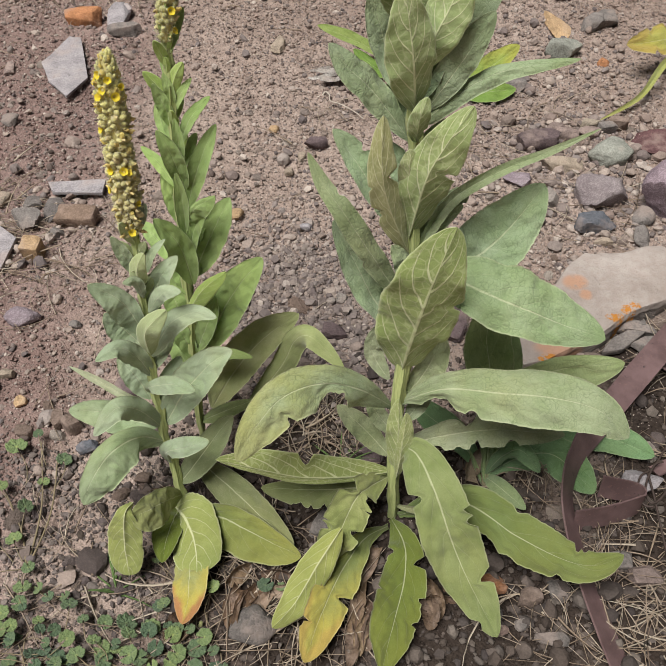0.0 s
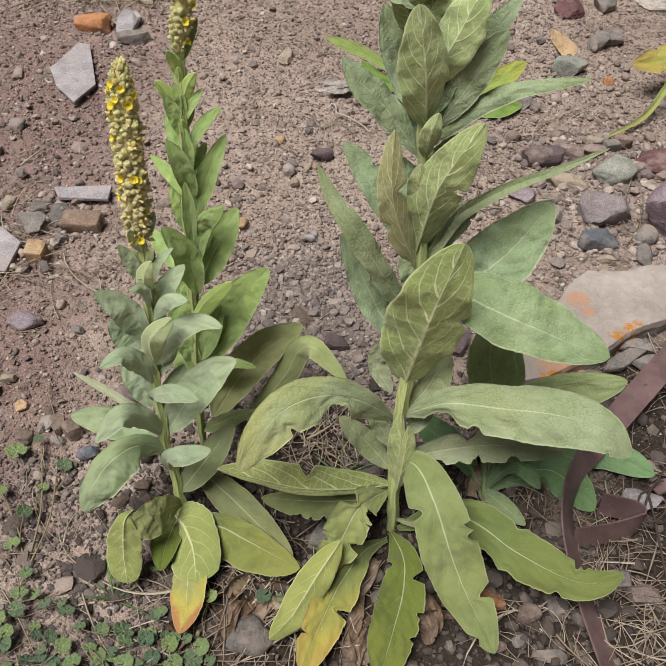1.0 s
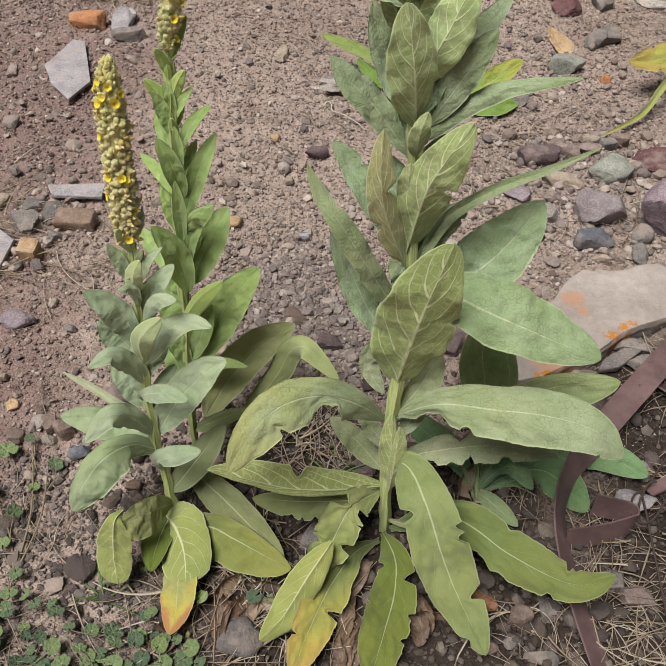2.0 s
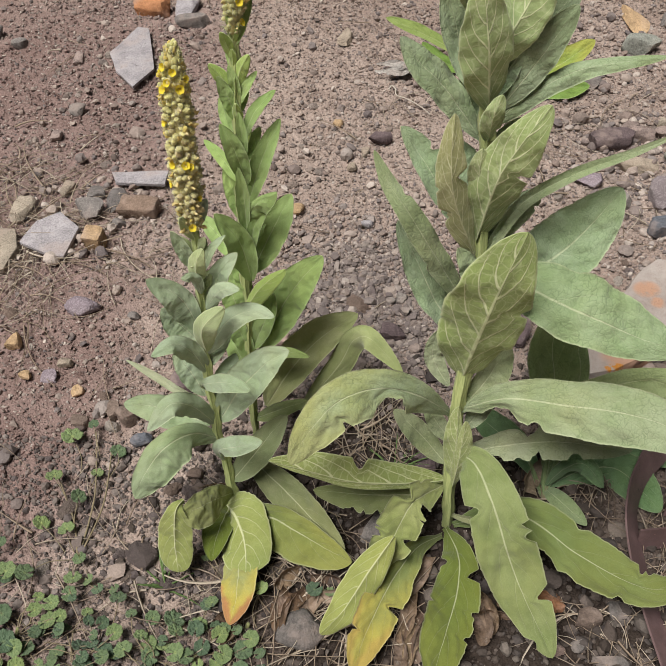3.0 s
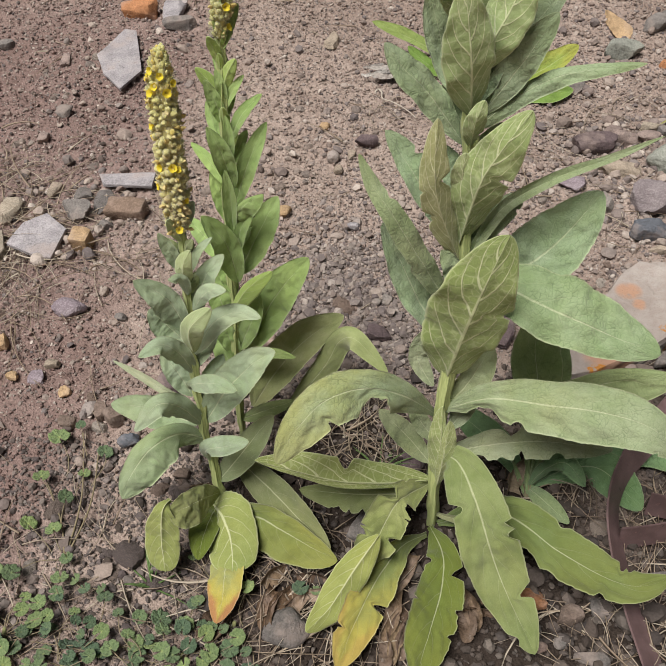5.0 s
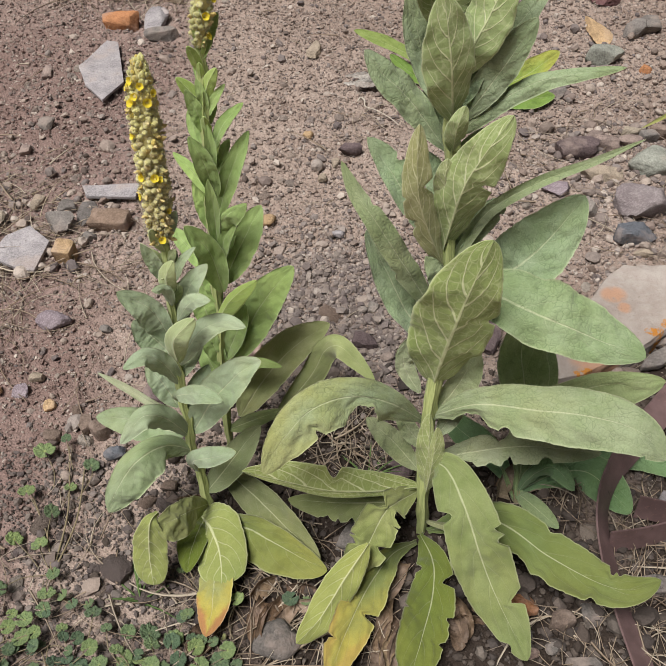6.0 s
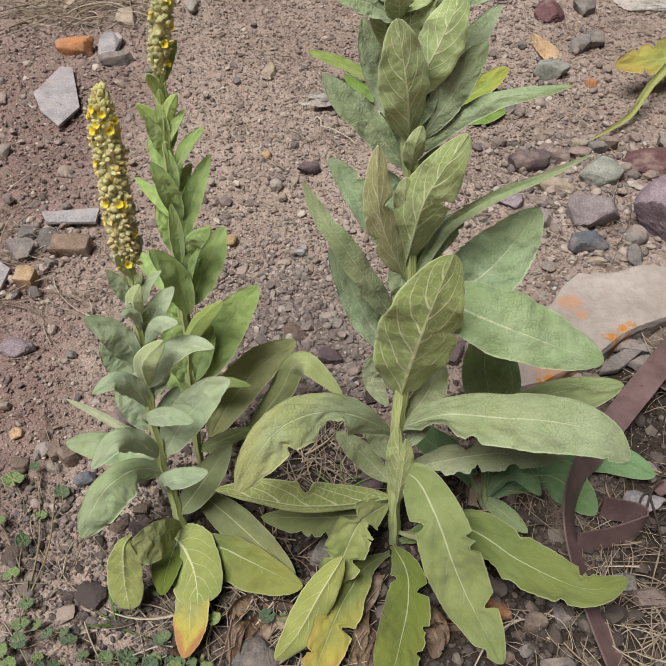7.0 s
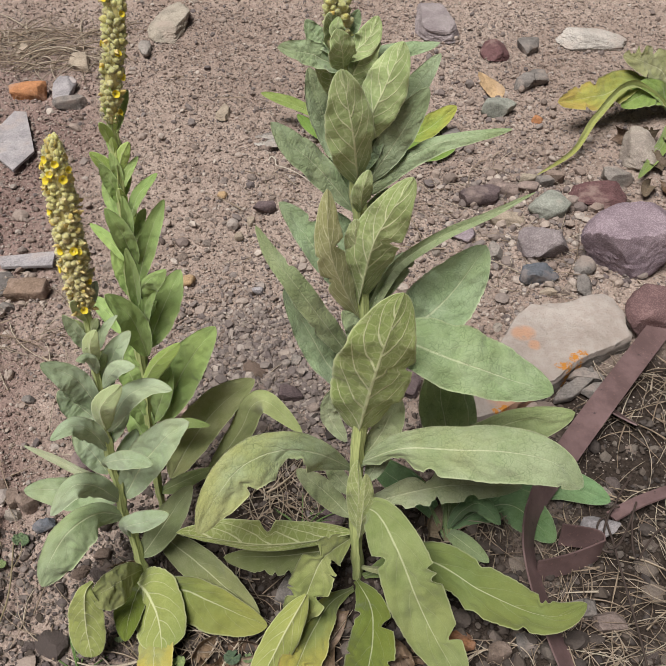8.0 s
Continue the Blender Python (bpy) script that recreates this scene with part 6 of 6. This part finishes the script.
mallow_leaf(herb, 0.029, -0.387, 0.0066)


def mallow_runner(plant, x, y):
    """A prostrate stem from the crown that carries far leaves."""
    p = Vector((x, y, ground_height(x, y) + 0.006)) - plant.location
    mid = p * 0.5 + Vector((0.012, -0.008, 0))
    mid.z = RISE * mid.y + 0.008
    line = smooth_path([(0, 0, 0.006), mid, p], 8)
    v, f = tube(line, [0.0014 - 0.0006 * i / len(line) for i in range(len(line))], 6)
    part("runner", mesh_of("runner", v, f), STEM, plant, "", (0.22, 0.18, 0.11))


creeper = mallow(-0.282, -0.365)
mallow_runner(creeper, -0.306, -0.183)
mallow_runner(creeper, -0.345, -0.245)
mallow_runner(creeper, -0.278, -0.208)
thick = random.Random(31)
for x, y, rx, ry, count in ((-0.33, -0.455, 0.16, 0.045, 34), (-0.12, -0.47, 0.10, 0.035, 14), (-0.40, -0.40, 0.08, 0.05, 9)):
    herb_plant = mallow(x, y)
    for _ in range(count):
        a, r = thick.uniform(0, 6.28), math.sqrt(thick.random())
        mallow_leaf(herb_plant, x + rx * r * math.cos(a), y + ry * r * math.sin(a), thick.uniform(0.006, 0.0115))

# ---- dead leaves under the mulleins ----
def dead_leaf(x, y, az, length, width, tone, label, el=12, droop=30, roll=20, lift=0.006):
    rng = random.Random(int(x * 1000) * 7 + int(y * 1000))
    turn, pts, x0 = rng.uniform(-50, 50), [], Vector((0, 0, 0))
    for i in range(5):
        pts.append(x0.copy())
        e, a = radians(el - droop * i / 4), radians(turn * i / 4)
        x0 += Vector((math.cos(e) * math.cos(a), math.cos(e) * math.sin(a), math.sin(e))) * length / 5
    back_turn = Matrix.Rotation(radians(az), 3, "Z")
    me = blade([back_turn @ p for p in pts], width * 0.36, width * 0.36, rng, False, roll, 40, 0.2, (), 0.5, 0.2, 0.9)
    me.materials.clear()
    me.polygons.foreach_set("material_index", [0] * len(me.polygons))
    me.materials.append(ROCK)
    ob = new("dead_leaf", me)
    ob.location = (x, y, ground_height(x, y) + lift)
    ob.rotation_euler = (radians(12), 0, 0)
    ob.color = (tone[0] * 0.72, tone[1] * 0.76, tone[2] * 0.82, 1)
    return tagged(ob, label, "dead leaf", "dead leaves")


LITTER = "curled dry brown leaf on the gravel"
# Brown leaves added to darken the shaded gaps by the sprawling rosette.
for x, y, az, length, width in ((0.929, 0.667, 200, 0.09, 0.05), (0.906, 0.558, 150, 0.10, 0.05), (0.857, 0.502, 230, 0.07, 0.035), (0.955, 0.60, 100, 0.08, 0.045)):
    dead_leaf(x, y, az, length, width, (0.20, 0.145, 0.095), "brown leaf added to darken a gap under the rosette", 25, 50)
dead_leaf(-0.020, -0.386, 250, 0.07, 0.03, (0.20, 0.12, 0.07), LITTER)
dead_leaf(0.128, -0.382, 260, 0.08, 0.025, (0.26, 0.17, 0.10), LITTER)
dead_leaf(0.138, -0.402, 240, 0.07, 0.02, (0.16, 0.10, 0.065), LITTER)
dead_leaf(0.204, -0.401, 10, 0.05, 0.02, (0.20, 0.12, 0.07), LITTER)
dead_leaf(-0.149, -0.257, 10, 0.05, 0.02, (0.26, 0.17, 0.10), LITTER)
dead_leaf(0.004, -0.364, 0, 0.07, 0.02, (0.16, 0.10, 0.065), LITTER)
dead_leaf(0.000, -0.385, 230, 0.06, 0.025, (0.20, 0.12, 0.07), LITTER)
dead_leaf(0.226, -0.385, 0, 0.05, 0.02, (0.26, 0.17, 0.10), LITTER)
dead_leaf(-0.082, -0.417, 250, 0.05, 0.04, (0.16, 0.10, 0.065), LITTER)
dead_leaf(0.271, -0.225, 80, 0.05, 0.03, (0.20, 0.12, 0.07), LITTER)
dead_leaf(0.113, -0.362, 250, 0.05, 0.02, (0.26, 0.17, 0.10), LITTER)
dead_leaf(0.853, 0.692, 300, 0.09, 0.05, (0.16, 0.10, 0.065), LITTER)
dead_leaf(0.899, 0.504, 270, 0.07, 0.06, (0.20, 0.12, 0.07), LITTER)
dead_leaf(0.145, -0.334, 250, 0.07, 0.03, (0.24, 0.155, 0.09), LITTER)
dead_leaf(0.157, -0.382, 265, 0.08, 0.025, (0.30, 0.20, 0.12), LITTER)
dead_leaf(0.151, -0.407, 255, 0.075, 0.028, (0.17, 0.11, 0.07), LITTER)
dead_leaf(0.274, -0.242, 80, 0.06, 0.03, (0.33, 0.25, 0.16), LITTER, 55, 60, 30)
dead_leaf(0.136, -0.422, 240, 0.06, 0.022, (0.36, 0.25, 0.15), LITTER)
dead_leaf(0.206, -0.375, 300, 0.07, 0.03, (0.24, 0.155, 0.09), LITTER)
dead_leaf(0.230, -0.364, 330, 0.05, 0.03, (0.30, 0.20, 0.12), LITTER)
dead_leaf(0.208, -0.401, 280, 0.05, 0.03, (0.17, 0.11, 0.07), LITTER)
dead_leaf(0.290, -0.237, 95, 0.06, 0.03, (0.36, 0.25, 0.15), LITTER)
dead_leaf(0.280, -0.193, 110, 0.06, 0.035, (0.24, 0.155, 0.09), LITTER)
dead_leaf(-0.036, -0.381, 60, 0.05, 0.03, (0.30, 0.20, 0.12), LITTER)
dead_leaf(-0.009, -0.398, 250, 0.06, 0.028, (0.17, 0.11, 0.07), LITTER)
dead_leaf(0.057, -0.381, 200, 0.07, 0.02, (0.36, 0.25, 0.15), LITTER)
dead_leaf(0.245, -0.395, 10, 0.05, 0.025, (0.24, 0.155, 0.09), LITTER)
dead_leaf(0.021, -0.385, 230, 0.06, 0.02, (0.30, 0.20, 0.12), LITTER)
dead_leaf(0.113, -0.432, 280, 0.06, 0.022, (0.17, 0.11, 0.07), LITTER)



# ---- dry grass ----
def straw_patch(x, y, rx, ry, count, length, seed, label, flat=0.8):
    """Loose dry stalks lying over one another."""
    rng = random.Random(seed)
    verts, faces = [], []
    for _ in range(count):
        r, w = math.sqrt(rng.random()), rng.uniform(0, 2 * math.pi)
        px, py = x + rx * r * math.cos(w), y + ry * r * math.sin(w)
        a, n = rng.uniform(0, 2 * math.pi), 6
        long, turn = length * rng.uniform(0.4, 1.3), rng.uniform(-1.4, 1.4)
        arch, base = rng.uniform(0.0, 0.10) * long, rng.uniform(0.002, 0.008)
        thin = rng.uniform(0.0005, 0.0011) * (1.5 if y > 0.8 else 1.0) * (2.0 if rng.random() < 0.14 else 1.0)
        pts = []
        for i in range(n + 1):
            s = i / n
            pts.append((px, py, ground_height(px, py) + base + 4 * arch * s * (1 - s)))
            px, py = px + math.cos(a + turn * s) * long / n, py + math.sin(a + turn * s) * long / n
        v, f = tube(pts, [thin * (1.1 - 0.7 * i / n) for i in range(n + 1)], 3, 0.0, False)
        start = len(verts)
        verts += v
        faces += [tuple(start + k for k in q) for q in f]
    me = mesh_of("dry_grass", verts, faces)
    me.materials.append(STRAW)
    return tagged(new("dry_grass", me), label, "dry grass", kind="stuff")


PALE_STRAW = "tangle of pale dry grass stalks on the gravel"
STRAW_NEAR = (
    (0.55, -0.33, 0.14, 0.17, 170, 0.11, 1), (0.66, -0.04, 0.09, 0.07, 90, 0.10, 2), (0.42, -0.42, 0.14, 0.08, 110, 0.10, 3),
    (0.08, -0.165, 0.055, 0.06, 110, 0.07, 4), (-0.46, 1.14, 0.20, 0.13, 260, 0.15, 5), (-0.58, 0.28, 0.14, 0.12, 130, 0.12, 6),
    (-0.52, 0.07, 0.09, 0.09, 90, 0.12, 7), (-0.47, 0.19, 0.09, 0.08, 60, 0.12, 19), (-0.03, -0.40, 0.09, 0.08, 90, 0.11, 8), (-0.27, -0.41, 0.19, 0.10, 55, 0.10, 9),
)
STRAW_FAR = (
    (0.50, 0.47, 0.20, 0.18, 40, 0.12, 10), (-0.32, 0.17, 0.10, 0.10, 45, 0.12, 11), (0.10, -0.41, 0.10, 0.07, 70, 0.09, 12),
    (0.32, -0.22, 0.09, 0.06, 70, 0.08, 13), (-0.2, 0.5, 0.5, 0.6, 90, 0.07, 14), (-0.35, -0.15, 0.2, 0.2, 16, 0.10, 15),
    (0.62, 0.25, 0.16, 0.12, 36, 0.12, 16), (0.2, 0.6, 0.12, 0.08, 30, 0.12, 17), (0.0, -0.3, 0.12, 0.05, 60, 0.07, 18),
)
for x, y, rx, ry, count, length, seed in STRAW_NEAR + STRAW_FAR:
    straw_patch(x, y, rx, ry, count, length, seed, PALE_STRAW)


root = thing("dry_root", 0, 0, 0, "thin curled pale root sticking out of the gravel", "root")
line = smooth_path([(0.082, 0.621, 0.144), (0.088, 0.633, 0.147), (0.096, 0.623, 0.144), (0.098, 0.603, 0.140), (0.121, 0.590, 0.137), (0.148, 0.562, 0.132), (0.163, 0.542, 0.127)], 6)
v, f = tube(line, [0.0017 - 0.0008 * i / len(line) for i in range(len(line))], 6)
part("strand", mesh_of("strand", v, f), STEM, root, "", (0.46, 0.41, 0.35))


def grass_tuft(x, y, count, length, seed):
    """A few narrow green blades that arch out of one root."""
    rng = random.Random(seed)
    tuft = thing("grass_tuft", x, y, ground_height(x, y), "small tuft of narrow green grass blades", "grass", "grass tufts")
    for _ in range(count):
        a, long, lean = rng.uniform(0, 2 * math.pi), length * rng.uniform(0.6, 1.2), rng.uniform(25, 70)
        px, pz, line = rng.uniform(0, 0.006), -0.004, []
        for i in range(8):
            line.append((px * math.cos(a), px * math.sin(a), max(pz, RISE * px * math.sin(a) + 0.003) if i else pz))
            e = radians(90 - lean - 55 * i / 7)
            px, pz = px + math.cos(e) * long / 7, pz + math.sin(e) * long / 7
        v, f = tube(line, [0.0013 * (1.0 - 0.85 * (i / 7) ** 2) for i in range(8)], 4, 0.3)
        part("blade", mesh_of("blade", v, f), PETAL, tuft, "", tuple(Vector((0.13, 0.21, 0.07)) * rng.uniform(0.7, 1.3)))
    return tuft


grass_tuft(0.104, -0.213, 16, 0.06, 3)
grass_tuft(-0.169, -0.389, 11, 0.05, 4)


# ---- pebbles and gravel ----
def pebble_shape(seed):
    return rock_mesh(2.0, 1.6, 1.2, seed, 7, 0.4)


PEBBLES = [pebble_shape(s * 5 + 2) for s in range(10)]
for me in PEBBLES:
    me.materials.append(ROCK)
pebble_rng = random.Random(404)
PEBBLE_TONES = [(0.24, 0.20, 0.185), (0.30, 0.24, 0.21), (0.19, 0.155, 0.15), (0.36, 0.30, 0.26), (0.22, 0.18, 0.185), (0.27, 0.20, 0.165), (0.42, 0.37, 0.33)]
placed = 0
while placed < 290:
    x, y = pebble_rng.uniform(-0.62, 0.8), pebble_rng.uniform(-0.47, 0.75)
    dense = noise.noise((x * 3.0, y * 3.0, 9.0)) + 0.9 * math.exp(-((x - 0.08) ** 2 + (y - 0.05) ** 2) / 0.02) + 0.5 * math.exp(-((x + 0.16) ** 2 + (y + 0.3) ** 2) / 0.01)
    dense += 0.45 * math.exp(-((x - 0.5) ** 2 + (y - 0.4) ** 2) / 0.05)
    if pebble_rng.random() > 0.35 + dense:
        continue
    placed += 1
    size = (0.0105 if y < 0.1 else 0.0075) * math.exp(pebble_rng.gauss(0, 0.32))
    ob = new("pebble", pebble_rng.choice(PEBBLES))
    ob.matrix_world = pose(x, y, ground_height(x, y) + clods(x, y) + size * 0.05, 12 + pebble_rng.uniform(-25, 25), pebble_rng.uniform(-25, 25), pebble_rng.uniform(0, 360)) @ Matrix.Diagonal((size, size, size, 1))
    # Pebbles up the slope lean to the soil tone, those low down are darker.
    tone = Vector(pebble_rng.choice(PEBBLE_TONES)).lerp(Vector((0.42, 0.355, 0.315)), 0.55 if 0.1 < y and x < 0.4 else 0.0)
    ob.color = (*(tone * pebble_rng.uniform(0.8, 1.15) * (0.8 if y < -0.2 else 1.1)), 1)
    tagged(ob, "small angular pebble on the dry soil", "pebble", "pebbles")


def gravel(name, count, x0, x1, y0, y1, middle, spread, seed, label, hot=(), material=None, simple=False, outside=False):
    """Countless small stones, each a crushed twelve-cornered lump, in one mesh."""
    rng = np.random.default_rng(seed)
    g = (1 + 5**0.5) / 2
    ico = np.array([(-1, g, 0), (1, g, 0), (-1, -g, 0), (1, -g, 0), (0, -1, g), (0, 1, g), (0, -1, -g), (0, 1, -g), (g, 0, -1), (g, 0, 1), (-g, 0, -1), (-g, 0, 1)]) / 1.9
    tri = np.array([(0, 11, 5), (0, 5, 1), (0, 1, 7), (0, 7, 10), (0, 10, 11), (1, 5, 9), (5, 11, 4), (11, 10, 2), (10, 7, 6), (7, 1, 8), (3, 9, 4), (3, 4, 2), (3, 2, 6), (3, 6, 8), (3, 8, 9), (4, 9, 5), (2, 4, 11), (6, 2, 10), (8, 6, 7), (9, 8, 1)])
    if simple:
        ico = np.array([(1, 0, 0), (-1, 0, 0), (0, 1, 0), (0, -1, 0), (0, 0, 1), (0, 0, -1)], dtype=float)
        tri = np.array([(0, 2, 4), (2, 1, 4), (1, 3, 4), (3, 0, 4), (2, 0, 5), (1, 2, 5), (3, 1, 5), (0, 3, 5)])
    elif middle > 0.007:
        seen, rows = {}, [Vector(p).normalized() * 1.03 for p in ico]
        halves = []
        for a, b, c in tri:
            mids = []
            for p, q in ((a, b), (b, c), (c, a)):
                key = (min(p, q), max(p, q))
                if key not in seen:
                    seen[key] = len(rows)
                    rows.append((rows[p] + rows[q]).normalized() * 0.97)
                mids.append(seen[key])
            d, e, f = mids
            halves += [(a, d, f), (b, e, d), (c, f, e), (d, e, f)]
        ico, tri = np.array([tuple(p) for p in rows]), np.array(halves)
    corners = len(ico)
    x, y = rng.uniform(x0, x1, count), rng.uniform(y0, y1, count)
    if x1 - x0 > 1.5:  # the wide sheets thin out towards their borders
        x, y = x + rng.normal(0, 0.10, count), y + rng.normal(0, 0.05, count)
    for cx, cy, r, share in hot:
        pick = rng.random(count) < share
        x = np.where(pick, cx + rng.normal(0, r, count), x)
        y = np.where(pick, cy + rng.normal(0, r * 1.3, count), y)
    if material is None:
        # Paler stones are moved off the spots with painted shade.
        for cx, cy in HUMUS_SHADE:
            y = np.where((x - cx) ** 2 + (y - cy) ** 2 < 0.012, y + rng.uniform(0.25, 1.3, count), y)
    if outside:
        inner = (x > -1.0) & (x < 1.45) & (y > -0.7) & (y < 1.6)
        x = np.where(inner, x + np.where(x > 0.2, 1.7, -1.7), x)
    size = np.minimum(middle * np.exp(rng.normal(0, spread, count)), middle * (1.9 if simple or corners > 12 else 3.0))
    ragged = 0.4 if corners > 12 else 1.0
    shape = ico[None] * (1 + ragged * rng.uniform(-0.38, 0.25, (count, corners, 1))) * rng.uniform(0.55, 1.2, (count, 1, 3))
    a, b = rng.uniform(0, 2 * np.pi, count), rng.uniform(-0.7, 0.7, count)
    ca, sa, cb, sb = np.cos(a)[:, None], np.sin(a)[:, None], np.cos(b)[:, None], np.sin(b)[:, None]
    px, py, pz = shape[..., 0], shape[..., 1], shape[..., 2] * 0.8
    px, pz = px * cb + pz * sb, pz * cb - px * sb
    px, py = px * ca - py * sa, px * sa + py * ca
    h = np.array([ground_height(u, w) + clods(u, w) for u, w in zip(x, y)])
    verts = np.stack([px * size[:, None] + x[:, None], py * size[:, None] + y[:, None], pz * size[:, None] + (h + size * rng.uniform(0.1, 0.8, count))[:, None]], -1).reshape(-1, 3)
    faces = (tri[None] + corners * np.arange(count)[:, None, None]).reshape(-1, 3)
    me = bpy.data.meshes.new(name)
    me.vertices.add(len(verts))
    me.vertices.foreach_set("co", verts.ravel())
    me.loops.add(faces.size)
    me.loops.foreach_set("vertex_index", faces.ravel().astype(np.int32))
    me.polygons.add(len(faces))
    me.polygons.foreach_set("loop_start", np.arange(0, faces.size, 3, dtype=np.int32))
    me.update(calc_edges=True)
    me.validate()
    me.shade_flat()
    me.materials.append(material or GRAVEL)
    return tagged(new(name, me), label, "gravel", kind="stuff")


HOT = ((0.08, 0.06, 0.10, 0.13), (-0.17, -0.28, 0.06, 0.05), (0.5, 0.4, 0.14, 0.08), (0.15, -0.42, 0.1, 0.06))
gravel("gravel", 30000, -0.78, 1.2, -0.2, 1.42, 0.0023, 0.42, 3, "small brown and grey gravel", HOT[:1] + HOT[2:3])
gravel("gravel", 42000, -0.78, 1.2, -0.2, 1.42, 0.0019, 0.36, 8, "small brown and grey gravel", HOT[:1] + HOT[2:3], None, True)
gravel("gravel", 7000, -0.9, 1.3, -0.2, 1.5, 0.0040, 0.34, 4, "coarse brown and grey gravel", HOT[:1] + HOT[2:3])
# Dark stones that carry the shade under the plants in their colour.
gravel("gravel", 6500, -0.12, 0.8, -0.56, -0.03, 0.0025, 0.45, 13, "small dark gravel in leaf mould with painted shade", HOT[1:2] + HOT[3:], DARK_GRAVEL)
gravel("gravel", 1900, -0.12, 0.8, -0.56, -0.03, 0.0046, 0.38, 14, "coarse dark gravel in leaf mould with painted shade", HOT[1:2] + HOT[3:], DARK_GRAVEL)
gravel("gravel", 7000, -0.6, -0.08, -0.56, -0.19, 0.0021, 0.42, 15, "small grey-brown gravel on moist soil", HOT[1:2], MOIST_GRAVEL)
gravel("gravel", 560, -0.6, -0.08, -0.56, -0.19, 0.0044, 0.35, 16, "coarse grey-brown gravel on moist soil", HOT[1:2], MOIST_GRAVEL)
gravel("soil_crumbs", 40000, -0.8, 1.2, -0.5, 1.42, 0.0030, 0.42, 6, "loose crumbs of dry pinkish soil", (), SOIL, True)
gravel("grit", 32000, -0.75, 1.1, -0.2, 1.35, 0.0014, 0.30, 5, "fine pale grit on dry soil", (), PALE_GRIT, True)
RUBBLE = ((-0.43, 0.28, 0.07, 0.22), (0.56, 0.38, 0.12, 0.5), (0.53, -0.04, 0.05, 0.12))
gravel("rubble", 1000, -0.6, 0.8, -0.4, 0.9, 0.0080, 0.32, 21, "small angular rubble among the larger stones", RUBBLE)
gravel("rubble", 260, -0.2, 0.7, -0.5, -0.1, 0.0075, 0.35, 22, "small dark rubble in leaf mould with painted shade", ((0.33, -0.42, 0.07, 0.5),), DARK_GRAVEL)
PATCH = ((-0.005, 0.005, 0.045, 0.30), (0.092, -0.016, 0.045, 0.36), (0.029, 0.102, 0.06, 0.45))
gravel("gravel", 4200, -0.1, 0.25, -0.1, 0.2, 0.0038, 0.40, 31, "dense grey and pinkish gravel between the mulleins", PATCH, GREY_GRAVEL)
gravel("gravel", 9000, -3.2, 3.6, -2.8, 4.0, 0.006, 0.4, 41, "scattered gravel farther along the slope", (), None, True, True)
